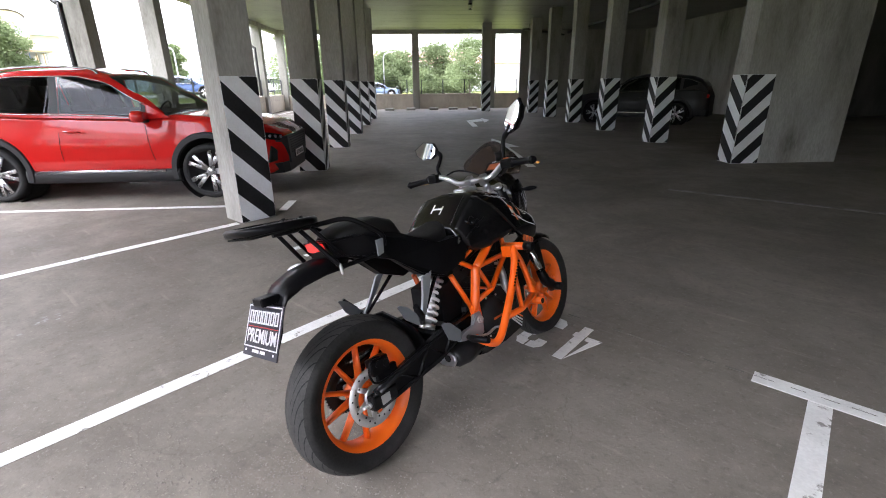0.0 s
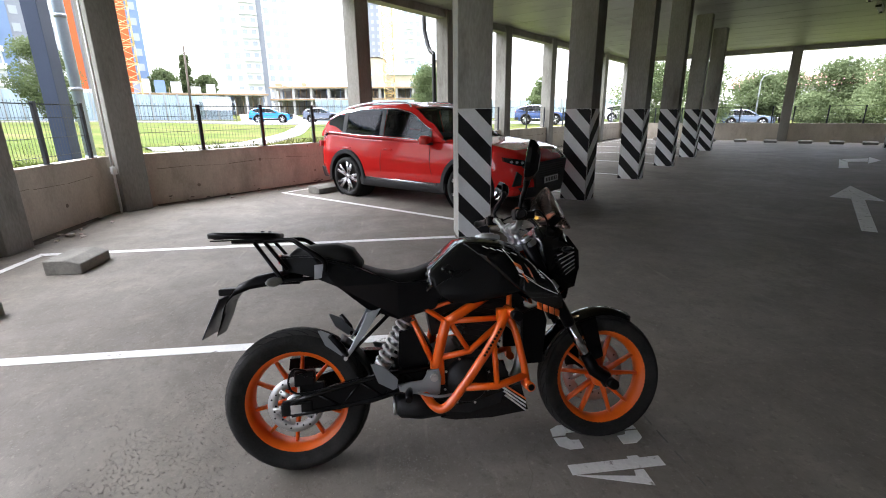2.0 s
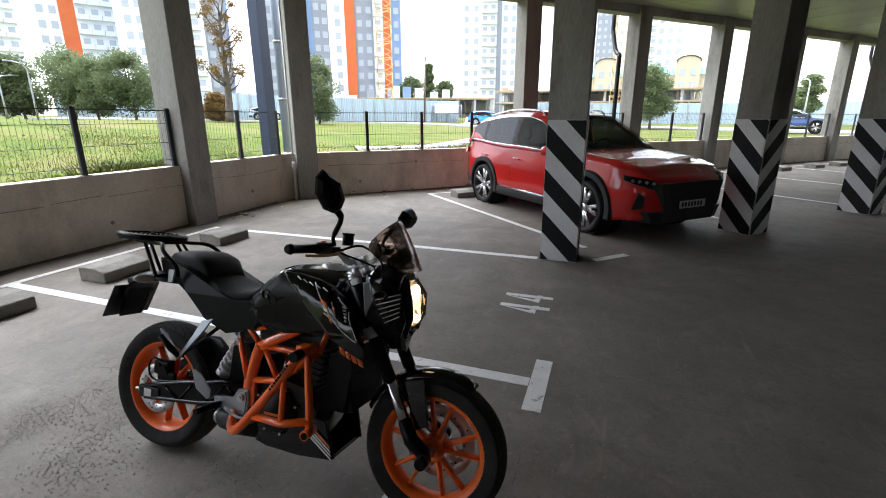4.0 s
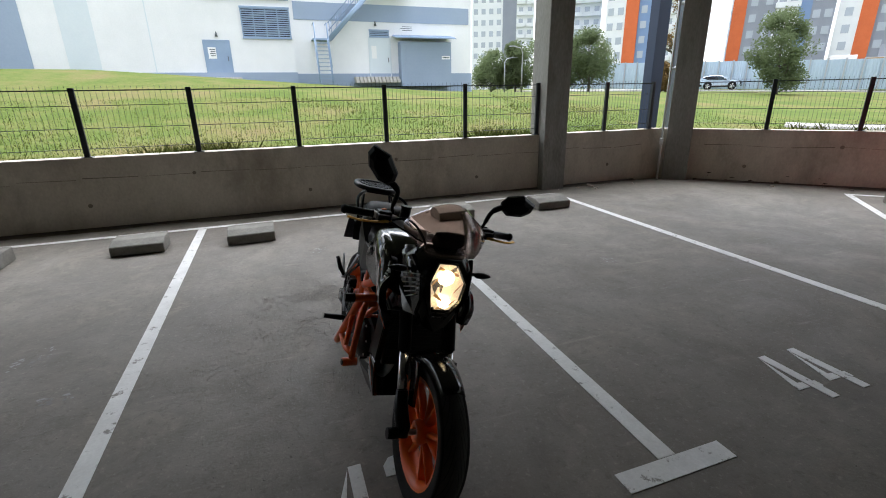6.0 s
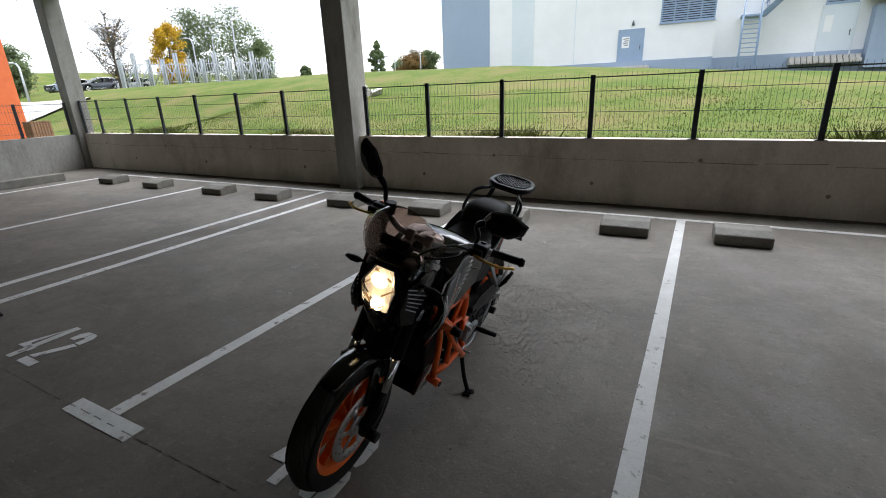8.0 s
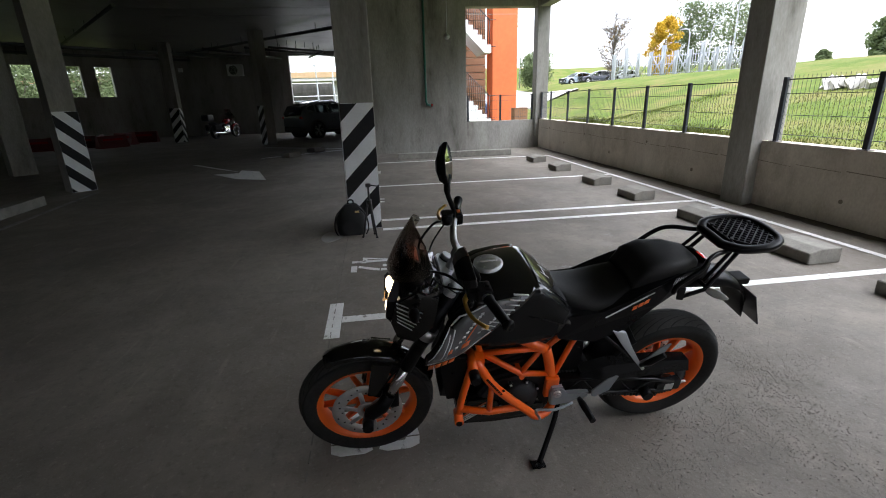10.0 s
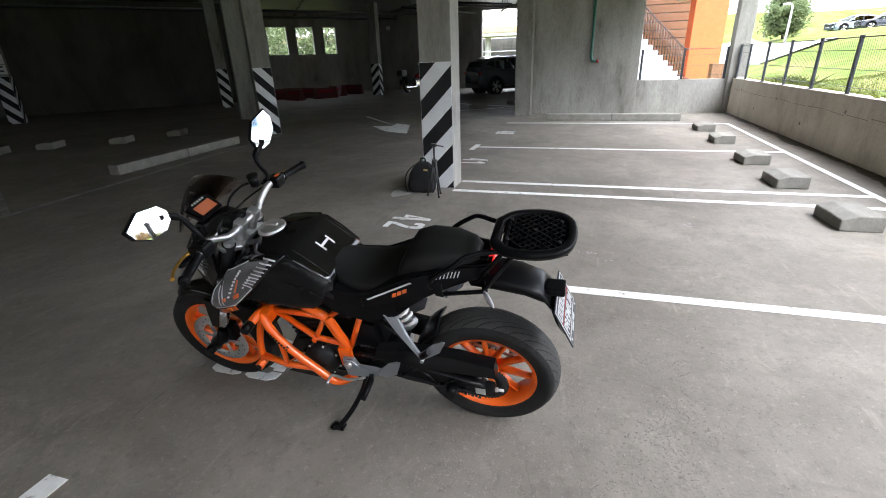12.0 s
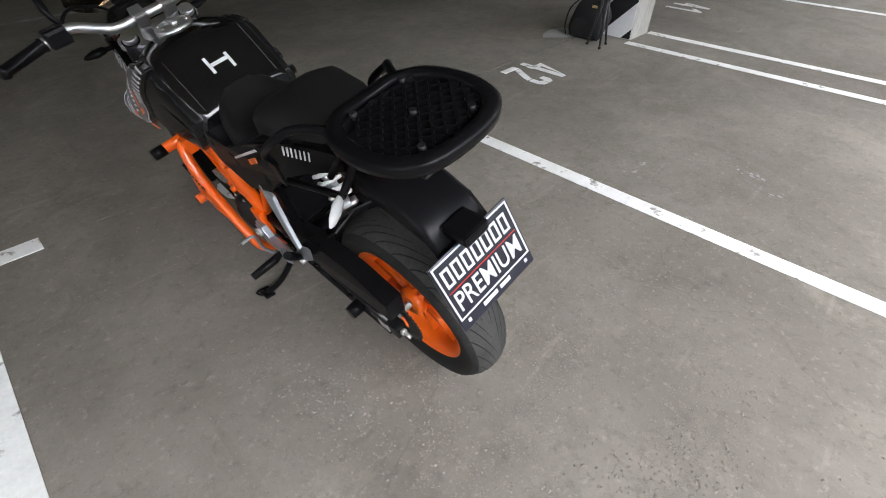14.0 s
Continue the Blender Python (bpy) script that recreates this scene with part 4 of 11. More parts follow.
def tree(x, y, h, r, low, leaf, label, seed, clumps=34, per=55, size=0.2, shape="round", group="trees", z=None, trunk_r=None, category="tree"):
    rng = random.Random(seed)
    gz = ground_z(x, y) - 0.1 if z is None else z
    ob = base("tree", pose(x, y, gz), label, category, group)
    tr = trunk_r or (0.024 if shape == "sparse" else 0.012) * h + 0.05
    lean = Vector((rng.uniform(-0.06, 0.06) * h, rng.uniform(-0.06, 0.06) * h, 0))
    pts = [Vector((0, 0, 0)), Vector((rng.uniform(-0.1, 0.1), rng.uniform(-0.1, 0.1), low * 0.8)), lean * 0.6 + Vector((0, 0, 0.55 * h)), lean + Vector((0, 0, 0.93 * h))]
    pts = smooth_path(pts, 4)
    b = bmesh.new()
    tube(b, pts, [tr * (1.25 - 1.1 * i / (len(pts) - 1)) for i in range(len(pts))], 8)
    part("trunk", b, BARK, ob)
    cl = []
    for k in range(clumps):
        f = rng.random()
        zz = low + (h - low) * f
        if shape == "poplar":
            wide = r * (0.35 + 0.75 * math.sin(math.pi * min(1, 0.12 + f * 0.86)))
        elif shape == "fir":
            wide = r * (1.05 - f)
        else:
            wide = r * math.sqrt(max(0.05, 1 - (2 * f - 0.85) ** 2 / 1.35)) * rng.uniform(0.7, 1.1)
        a, q = rng.uniform(0, 6.283), math.sqrt(rng.random()) * wide
        cl.append((lean.x * f + math.cos(a) * q, lean.y * f + math.sin(a) * q, zz, r * rng.uniform(0.3, 0.5)))
    for k in range(30 if shape == "bare" else 26 if shape == "sparse" else 9):
        c = cl[k % len(cl)]
        zs = max(low * 0.7, c[2] - r * rng.uniform(0.4, 0.9))
        p0 = lean * (zs / h) + Vector((0, 0, zs))
        p1 = Vector(c[:3])
        mid = (p0 + p1) / 2 + Vector((rng.uniform(-0.2, 0.2), rng.uniform(-0.2, 0.2), -0.12 * r))
        b = bmesh.new()
        tube(b, smooth_path([p0, mid, p1], 3), [tr * 0.4 * (1 - 0.8 * i / 6) for i in range(7)], 5)
        part("limb", b, BARK, ob)
        if shape == "bare":
            b = bmesh.new()
            for j in range(30):
                s = p0.lerp(p1, rng.uniform(0.3, 1.0))
                e = s + Vector((rng.gauss(0, 1), rng.gauss(0, 1), rng.uniform(0.2, 1.4))) * r * 0.26
                cyl(b, s, e, tr * 0.12, tr * 0.05, 4)
            part("twig", b, BARK, ob)
    if shape == "bare":
        cl = cl[:5]
    if shape == "sparse":
        cl, per = [(cx_, cy_, cz_, cr_ * 0.62) for cx_, cy_, cz_, cr_ in cl[:40]], 80
    cloud_part("crown", *leaf_cloud(rng, cl, per if shape != "bare" else 30, size), leaf, ob)
    return ob


def polar(az, d, ox=-0.5, oy=3.0):
    return ox + d * math.cos(radians(az)), oy + d * math.sin(radians(az))


GREEN_TREE = "green leafy tree with an uneven crown"
for k, (az, d, h, r, low, leaf, shape, lab) in enumerate((
        (-115.5, 56, 4.2, 2.2, 0.6, LEAF, "round", GREEN_TREE), (-118.3, 55, 5.0, 1.9, 0.8, LEAF, "round", GREEN_TREE), (-121.8, 52, 5.6, 2.5, 1.0, LEAF, "round", GREEN_TREE),
        (-126.6, 47, 5.2, 2.2, 1.0, LEAF, "round", GREEN_TREE), (-123.6, 49, 4.6, 1.9, 0.8, LEAF, "round", GREEN_TREE),
        (-144.7, 36, 4.6, 1.45, 0.5, LEAF, "poplar", "slender young green tree on the lawn"),
        (-135.2, 42, 9.5, 1.9, 3.4, LEAF_B, "sparse", "tall tree with thin brown autumn leaves"), (-134.2, 44, 2.2, 1.0, 0.3, LEAF_B, "round", "low brown autumn bush on the lawn"),
        (-156.3, 118, 9.0, 3.4, 2.0, LEAF, "round", GREEN_TREE), (-158.7, 112, 11.5, 1.9, 1.0, LEAF, "fir", "dark green conifer behind the site"), (-160.6, 116, 8.0, 3.0, 2.0, LEAF, "round", GREEN_TREE),
        (176.1, 44, 5.0, 1.7, 1.2, LEAF, "round", GREEN_TREE), (162.3, 58, 4.8, 1.3, 1.6, LEAF, "round", GREEN_TREE),
        (151.2, 31, 4.6, 1.9, 0.7, LEAF, "round", "green tree beside the garage"), (148.4, 34, 4.3, 1.9, 0.6, LEAF, "round", "green tree beside the garage"), (144.8, 45, 5.2, 2.2, 0.7, LEAF, "round", GREEN_TREE),
        (140.4, 52, 5.2, 2.4, 0.8, LEAF, "round", GREEN_TREE), (137.6, 54, 4.8, 2.3, 0.8, LEAF, "round", GREEN_TREE), (133.4, 52, 5.2, 2.3, 1.6, LEAF, "round", GREEN_TREE),
        (135.2, 50, 2.6, 1.9, 0.2, LEAF, "round", "low dense green roadside bush"), (131.2, 50, 2.8, 2.2, 0.2, LEAF, "round", "low dense green roadside bush"), (129.4, 46, 5.4, 2.4, 1.0, LEAF, "round", GREEN_TREE),
        (-29.2, 52, 6.6, 2.7, 1.4, LEAF_B, "bare", "bare autumn tree with few leaves"), (-33.7, 60, 6.6, 1.5, 1.2, LEAF_Y, "poplar", "bright yellow autumn birch tree"),
        (-36.2, 66, 9.0, 2.9, 2.0, LEAF, "round", "tall green leafy tree behind the yard"), (-40.0, 66, 9.3, 4.0, 1.6, LEAF, "round", "tall green leafy tree behind the yard"), (-42.6, 66, 5.6, 2.0, 1.0, LEAF, "round", GREEN_TREE),
        (-52.1, 52, 3.9, 1.2, 1.1, LEAF, "round", "small green tree on the far slope"), (-55.5, 72, 6.2, 1.05, 0.5, LEAF, "poplar", "slim green poplar on the horizon"), (-47.3, 80, 3.4, 1.0, 0.6, LEAF, "round", "small green tree on the far slope"),
        (-58.2, 66, 3.2, 1.6, 0.2, LEAF, "round", "green and brown hedge tree"), (-59.6, 64, 4.0, 1.8, 0.2, LEAF_B, "round", "green and brown hedge tree"), (-61.4, 66, 4.2, 1.8, 0.3, LEAF, "round", "green and brown hedge tree"),
        (-20.9, 48, 3.6, 1.5, 0.6, LEAF, "round", "green tree by the access road"))):
    x, y = polar(az, d)
    near = d < 50
    tree(x, y, h, r, low, leaf, lab, 100 + k, 64 if near else 60, 210 if near else 170, (0.075 if d < 40 else 0.095) if near else 0.12 if d < 80 else 0.26, shape)
# trees behind the dark hall's openings
for k, (u, v) in enumerate(((-1.5, 36), (-4.0, 34), (-6.0, 37), (-8.5, 35), (-11.5, 38))):
    x, y = wing(u, v)
    tree(x, y, 5.2 + 0.6 * (k % 3), 2.2, 0.6, LEAF, "green tree outside the garage", 300 + k, 50, 110, 0.12)


# ---- parked cars: x ahead, y to the left, origin on the ground between the axles ----
CARGLASS = plain("tinted_car_glass", (0.012, 0.014, 0.016), 0.04, coat=0.0, var=0.0)
CARGLASS.node_tree.nodes["Principled BSDF"].inputs["Specular IOR Level"].default_value = 0.3
SEEGLASS = glass("lightly_tinted_car_glass", (0.34, 0.38, 0.37), 0.01, clear=0.95)
PRIVACY = glass("privacy_tinted_car_glass", (0.16, 0.17, 0.18), 0.01, clear=0.95)
CLAD = rough_material("grey_black_cladding", (0.012, 0.012, 0.013), (0.022, 0.022, 0.024), scale=8, fine=200, rough=0.6, bump=0.1, bump_depth=0.001)
ALLOY = plain("machined_alloy", (0.55, 0.55, 0.56), 0.28, metal=1.0, var=0.05)
TRIM = plain("bright_window_trim", (0.6, 0.6, 0.62), 0.2, metal=1.0, var=0.03)
LED = plain("clear_lamp_glass", (0.35, 0.37, 0.4), 0.08, coat=1.0)
DARKIN = plain("black_interior", (0.006, 0.006, 0.006), 0.8)


def lerp_table(table, x):
    for (x0, v0), (x1, v1) in zip(table, table[1:]):
        if x <= x1:
            f = max(0.0, (x - x0) / (x1 - x0))
            f = f * f * (3 - 2 * f) * 0.5 + f * 0.5
            return v0 + (v1 - v0) * f
    return table[-1][1]


SUV = dict(top=((-2.3, 0.92), (-2.22, 1.1), (-1.9, 1.17), (-0.8, 1.1), (0.7, 1.06), (0.95, 1.08), (1.6, 1.02), (2.05, 0.94), (2.25, 0.82), (2.32, 0.7)),
           low=((-2.3, 0.52), (-2.2, 0.36), (-1.6, 0.26), (1.7, 0.25), (2.15, 0.3), (2.32, 0.42)),
           wide=((-2.3, 0.66), (-2.2, 0.8), (-1.9, 0.905), (-1.2, 0.92), (1.3, 0.92), (1.8, 0.9), (2.1, 0.8), (2.25, 0.66), (2.32, 0.5)),
           roof=((-2.22, 1.1), (-2.14, 1.28), (-1.98, 1.45), (-1.6, 1.59), (-0.9, 1.665), (-0.2, 1.67), (0.15, 1.6), (0.55, 1.37), (1.0, 1.05)),
           wheelbase=2.725, radius=0.36)


HATCH = dict(top=((-2.3, 0.8), (-2.2, 0.95), (-1.9, 1.0), (-0.8, 0.96), (0.7, 0.93), (0.95, 0.95), (1.6, 0.88), (2.05, 0.78), (2.25, 0.68), (2.32, 0.6)),
             low=((-2.3, 0.45), (-2.2, 0.3), (-1.6, 0.2), (1.7, 0.2), (2.15, 0.24), (2.32, 0.36)),
             wide=((-2.3, 0.64), (-2.2, 0.78), (-1.9, 0.86), (-1.2, 0.87), (1.3, 0.87), (1.8, 0.85), (2.1, 0.76), (2.25, 0.62), (2.32, 0.48)),
             roof=((-2.22, 0.95), (-2.14, 1.1), (-1.95, 1.28), (-1.6, 1.4), (-0.9, 1.48), (-0.2, 1.48), (0.15, 1.4), (0.55, 1.2), (1.0, 0.95)),
             wheelbase=2.6, radius=0.31)


def car(m, paint, label, category="car", sx=1.0, sy=1.0, sz=1.0, spec=SUV, rails=True, group="parked cars"):
    ob = base(category.replace(" ", "_"), m, label, category, group)
    S = Matrix.Diagonal((sx, sy, sz, 1))
    axles = (spec["wheelbase"] / 2, -spec["wheelbase"] / 2)
    R = spec["radius"]
    wr = 0.43
    n, side = 78, 13
    xs = [-2.3 + 4.62 * i / n for i in range(n + 1)]
    b = bmesh.new()

    def half_ring(x):
        zt, zb, w = lerp_table(spec["top"], x), lerp_table(spec["low"], x), lerp_table(spec["wide"], x)
        pts = []
        for k in range(side + 1):
            t = k / side
            y = w * (0.94 + 0.06 * math.sin(math.pi * min(1, t * 1.25)) - 0.05 * max(0, t - 0.8) / 0.2 - 0.012 * math.exp(-((t - 0.45) / 0.12) ** 2))
            pts.append(Vector((x, y, zb + (zt - zb) * t)))
        wt = pts[-1].y
        for k in range(1, 6):
            f = k / 5
            pts.append(Vector((x, wt * (1 - f), zt + 0.03 * math.sin(f * math.pi / 2))))
        return pts

    grid = []
    for x in xs:
        h = half_ring(x)
        full = h + [Vector((p.x, -p.y, p.z)) for p in h[-2::-1]]
        row = []
        for p in full:
            for a in axles:
                d = Vector((p.x - a, 0, p.z - R - 0.02))
                if d.length < wr and abs(p.y) > 0.5 and p.z < 0.95 and d.length > wr - 0.075:
                    d2 = d.normalized() * wr
                    p = Vector((a + d2.x, p.y, R + 0.02 + d2.z))
            row.append(p)
        grid.append(row)
    vg = [[b.verts.new(S @ p) for p in row] for row in grid]
    inside = [[any((p.x - a) ** 2 + (p.z - R - 0.02) ** 2 < (wr - 0.002) ** 2 for a in axles) and abs(p.y) > 0.5 and p.z < 0.95 for p in row] for row in grid]
    for i in range(n):
        for k in range(len(vg[0]) - 1):
            if inside[i][k] or inside[i + 1][k] or inside[i][k + 1] or inside[i + 1][k + 1]:
                continue
            b.faces.new((vg[i][k], vg[i + 1][k], vg[i + 1][k + 1], vg[i][k + 1])).smooth = True
    b.faces.new(vg[0])
    b.faces.new(vg[-1][::-1])
    for i in range(n):
        b.faces.new((vg[i][0], vg[i][-1], vg[i + 1][-1], vg[i + 1][0]))
    part("body", b, paint, ob)

    # cabin
    cx = [-2.2 + 3.15 * i / 63 for i in range(64)]

    def cabin(x):
        zr, zt, w = lerp_table(spec["roof"], x), lerp_table(spec["top"], x) - 0.02, lerp_table(spec["wide"], x) * 0.94
        zr = max(zr, zt + 0.02)
        rise = (zr - zt) / 0.66
        return zr, zt, w, w - 0.2 * min(1, rise)

    def on_cabin(x, f, lift):
        zr, zt, w, wr_ = cabin(x)
        zz = zr - 0.09 * min(1, (zr - zt) / 0.3)
        z = zt + (zz - zt) * f
        y = w + (wr_ + 0.03 - w) * (z - zt) / max(0.01, zz - zt)
        return y + lift, z

    # shell of the cabin with open windows, lined with dark cloth
    def shell(material, name, inset):
        b = bmesh.new()
        rows = []
        for x in cx:
            zr, zt, w, wr_ = cabin(x)
            half = [(w, zt)] + [on_cabin(x, f, 0) for f in (0.1, 0.5, 0.96)] + [(wr_ + 0.03, zr - 0.09 * min(1, (zr - zt) / 0.3)), (wr_ - 0.05, zr - 0.025), (wr_ * 0.5, zr), (0, zr + 0.012)]
            half = [(max(0, y - inset), z - inset * (z > zt + 0.1)) for y, z in half]
            half[-1] = (0, half[-1][1])
            rows.append([b.verts.new(S @ Vector((x, y, z))) for y, z in half] + [b.verts.new(S @ Vector((x, -y, z))) for y, z in half[-2::-1]])
        top = len(rows[0]) - 2
        for i in range(len(cx) - 1):
            xm = (cx[i] + cx[i + 1]) / 2
            for k in range(top + 1):
                j = min(k, top - k)
                if 1 <= j <= 2 and (-0.42 < xm < 0.6 or -1.38 < xm < -0.5):
                    continue
                if j >= 5 and 0.2 < xm < 0.9:
                    continue
                b.faces.new((rows[i][k], rows[i + 1][k], rows[i + 1][k + 1], rows[i][k + 1])).smooth = True
        return part(name, b, material, ob)

    shell(paint, "cabin", 0.0)
    shell(DARKIN, "cabin_lining", 0.022)
    b = bmesh.new()
    deck = []
    for x in [-2.0 + 2.85 * i / 20 for i in range(21)]:
        zr, zt, w, wr_ = cabin(x)
        deck.append([S @ Vector((x, y * (w - 0.03), zt + 0.055 + 0.02 * (1 - y * y))) for y in (-1, -0.6, 0, 0.6, 1)])
    loft(b, deck, closed=False)
    inside_ob = part("interior", b, DARKIN, ob, "black interior with seats")
    for sx_, wide_ in ((-0.35, (-0.36, 0.36)), (-1.25, (-0.42, 0.0, 0.42))):
        for yy in wide_:
            b = bmesh.new()
            loft(b, [[S @ Vector((sx_ - 0.1 * t + dx, yy + dy * k, 0.95 + 0.5 * t)) for dx, dy in ((-0.06, -0.2), (0.05, -0.2), (0.07, 0), (0.05, 0.2), (-0.06, 0.2))] for t, k in ((0, 1), (0.45, 0.95), (0.6, 0.55), (0.66, 0.5), (0.98, 0.5), (1.02, 0.4))])
            part("seat_back", b, CLAD, inside_ob)
    b = bmesh.new()
    tube(b, [S @ Vector((0.3 + 0.07 * math.sin(a), 0.36 + 0.18 * math.cos(a), 1.06 + 0.16 * math.sin(a))) for a in [2 * math.pi * i / 20 for i in range(20)]], 0.015, 6, closed=True)
    part("steering_wheel", b, CLAD, inside_ob)

    # side windows with bright trim
    for s in (1, -1):
        for name, x0, x1, f0, f1 in (("front_window", -0.42, 0.62, 0.1, 0.97), ("rear_window", -1.38, -0.5, 0.1, 0.97), ("quarter_window", -1.88, -1.46, 0.12, 0.93), ("door_pillar", -0.51, -0.41, 0.1, 0.97), ("door_pillar", -1.47, -1.37, 0.1, 0.97), ("door_pillar", 0.6, 0.66, 0.1, 0.9)):
            b = bmesh.new()
            rows = []
            for i in range(13):
                x = x0 + (x1 - x0) * i / 12
                fa = f0 + (0.5 * (1 - i / 12) if name == "quarter_window" else 0)
                rows.append([S @ Vector((x, s * on_cabin(x, f, 0.013)[0], on_cabin(x, f, 0)[1])) for f in [fa + (f1 - fa) * j / 8 for j in range(9)]])
            loft(b, rows, closed=False)
            part(name, b, {"front_window": SEEGLASS, "rear_window": PRIVACY, "door_pillar": CLAD}.get(name, CARGLASS), ob, "black pillar trim" if name == "door_pillar" else "dark tinted side window")
        b = bmesh.new()
        tube(b, [S @ Vector((x, s * on_cabin(x, 0.07, 0.008)[0], on_cabin(x, 0.07, 0)[1])) for x in [-1.95 + 2.6 * i / 20 for i in range(21)]], 0.0065, 6)
        tube(b, [S @ Vector((x, s * on_cabin(x, 0.985, 0.008)[0], on_cabin(x, 0.985, 0)[1])) for x in [-1.95 + 2.6 * i / 20 for i in range(21)]], 0.0065, 6)
        part("window_trim", b, TRIM, ob, "bright window trim")
        for xd in (-0.46, 0.66, -1.5):
            b = bmesh.new()
            pts = [S @ Vector((xd + (0.12 * (0.5 - t) if xd > 0 else 0), s * (lerp_table(spec["wide"], xd) * (0.94 + 0.06 * math.sin(math.pi * min(1, t * 1.25)) - 0.05 * max(0, t - 0.8) / 0.2) + 0.0015), 0.36 + 0.68 * t)) for t in [0.08 * i for i in range(13)]]
            tube(b, pts, 0.0035, 5)
            part("door_gap", b, DARKIN, ob)
        for xd in (-0.28, -1.32):
            b = bmesh.new()
            y = lerp_table(spec["wide"], xd) * 0.975
            tube(b, [S @ Vector((xd - 0.1, s * (y + 0.01), 0.9)), S @ Vector((xd - 0.07, s * (y + 0.035), 0.905)), S @ Vector((xd + 0.08, s * (y + 0.035), 0.9)), S @ Vector((xd + 0.11, s * (y + 0.01), 0.893))], 0.014, 8, flat=0.8)
            part("door_handle", b, paint, ob)
        # door mirror
        b = bmesh.new()
        mm = S @ Matrix.Translation((0.62, s * 0.98, 1.08))
        loft(b, [[mm @ Vector((x, y * k, z * k)) for y, z in ((-0.1, -0.06), (0.0, -0.075), (0.1, -0.05), (0.115, 0.02), (0.07, 0.075), (-0.06, 0.07), (-0.1, 0.03))] for x, k in ((-0.05, 0.92), (-0.03, 1.0), (0.03, 0.95), (0.09, 0.6))])
        mo = part("door_mirror", b, paint, ob)
        b = bmesh.new()
        box(b, 0.58, 0.68, s * 0.84, s * 0.92, 1.0, 1.04, S, bevel=0.01)
        part("mirror_foot", b, CLAD, mo)
        # sill and arches
        b = bmesh.new()
        loft(b, [[S @ Vector((x, s * (0.865 + dy), z)) for dy, z in ((0, 0.23), (0.055, 0.26), (0.062, 0.36), (0.045, 0.41), (0, 0.4))] for x in (-0.98, -0.9, 0.9, 0.98)])
        part("sill", b, CLAD, ob, "dark grey plastic sill")
        b = bmesh.new()
        loft(b, [[S @ Vector((x, s * (0.92 + dy), z)) for dy, z in ((0, 0.365), (0.012, 0.37), (0.012, 0.4), (0, 0.41))] for x in (-0.85, 0.8)])
        part("sill_strip", b, TRIM, ob)
        for a in axles:
            b = bmesh.new()
            rows = []
            for i in range(25):
                w = radians(-14 + 208 * i / 24)
                x0, z0 = a + math.cos(w), R + 0.02 + math.sin(w)
                row = []
                for rr, yy in ((wr - 0.012, 0.86), (wr - 0.012, 0.935), (wr + 0.05, 0.935), (wr + 0.06, 0.915), (wr + 0.06, 0.86)):
                    x, z = a + rr * math.cos(w), R + 0.02 + rr * math.sin(w)
                    k = lerp_table(spec["wide"], max(-2.29, min(2.31, x))) / 0.92
                    row.append(S @ Vector((x, s * yy * (0.4 + 0.6 * k), max(z, 0.24))))
                rows.append(row)
            loft(b, rows, smooth=False)
            part("wheel_arch", b, CLAD, ob, "dark grey wheel arch trim")
            b = bmesh.new()
            lathe(b, [(0.0, s * 0.55), (wr, s * 0.55), (wr, s * 0.9)], 28, S @ Matrix.Translation((a, 0, R + 0.02)))
            part("wheel_well", b, DARKIN, ob)
            b = bmesh.new()
            c = S @ Matrix.Translation((a, 0, R))
            lathe(b, [(0.275, s * 0.69), (0.32, s * 0.7), (R - 0.01, s * 0.72), (R, s * 0.76), (R, s * 0.88), (R - 0.012, s * 0.915), (0.32, s * 0.925), (0.28, s * 0.915)], 48, c, True)
            ty = part("wheel", b, RUBBER_CAR, ob, "black tyre on an alloy wheel")
            b = bmesh.new()
            lathe(b, [(0.292, s * 0.905), (0.285, s * 0.918), (0.27, s * 0.9), (0.262, s * 0.76), (0.0, s * 0.75)], 40, c)
            part("rim", b, CLAD, ty)
            for k in range(5):
                for da in (-0.2, 0.2):
                    b = bmesh.new()
                    w0, w1 = 2 * math.pi * k / 5 + da * 0.35, 2 * math.pi * k / 5 + da
                    blade(b, c @ Vector((0.04 * math.cos(w0), s * 0.885, 0.04 * math.sin(w0))), c @ Vector((0.28 * math.cos(w1), s * 0.908, 0.28 * math.sin(w1))), 0.02, 0.02, 0.045, 0.055, (0, 1, 0))
                    part("spoke", b, ALLOY, ty)
            b = bmesh.new()
            lathe(b, [(0.0, s * 0.905), (0.045, s * 0.9), (0.06, s * 0.88)], 20, c)
            part("hub_cap", b, ALLOY, ty)
        # lamps
        b = bmesh.new()
        loft(b, [[S @ Vector((x, s * y, z)) for x, y, z in ((1.98, 0.845, 0.86), (2.15, 0.76, 0.84), (2.27, 0.6, 0.8), (2.275, 0.6, 0.72), (2.17, 0.77, 0.745), (2.0, 0.86, 0.8))], [S @ Vector((x - 0.06, s * (y - 0.05), z)) for x, y, z in ((1.98, 0.845, 0.86), (2.15, 0.76, 0.84), (2.27, 0.6, 0.8), (2.275, 0.6, 0.72), (2.17, 0.77, 0.745), (2.0, 0.86, 0.8))]], smooth=False)
        hl = part("headlight", b, CARGLASS, ob, "dark headlight with clear led lenses")
        for k in range(4):
            b = bmesh.new()
            p = S @ Vector((2.09 + 0.055 * k, s * (0.815 - 0.06 * k), 0.8 - 0.008 * k))
            cyl(b, p, p + Vector((0.02, s * 0.01, 0)), 0.02, seg=10)
            part("led", b, LED, hl)
        b = bmesh.new()
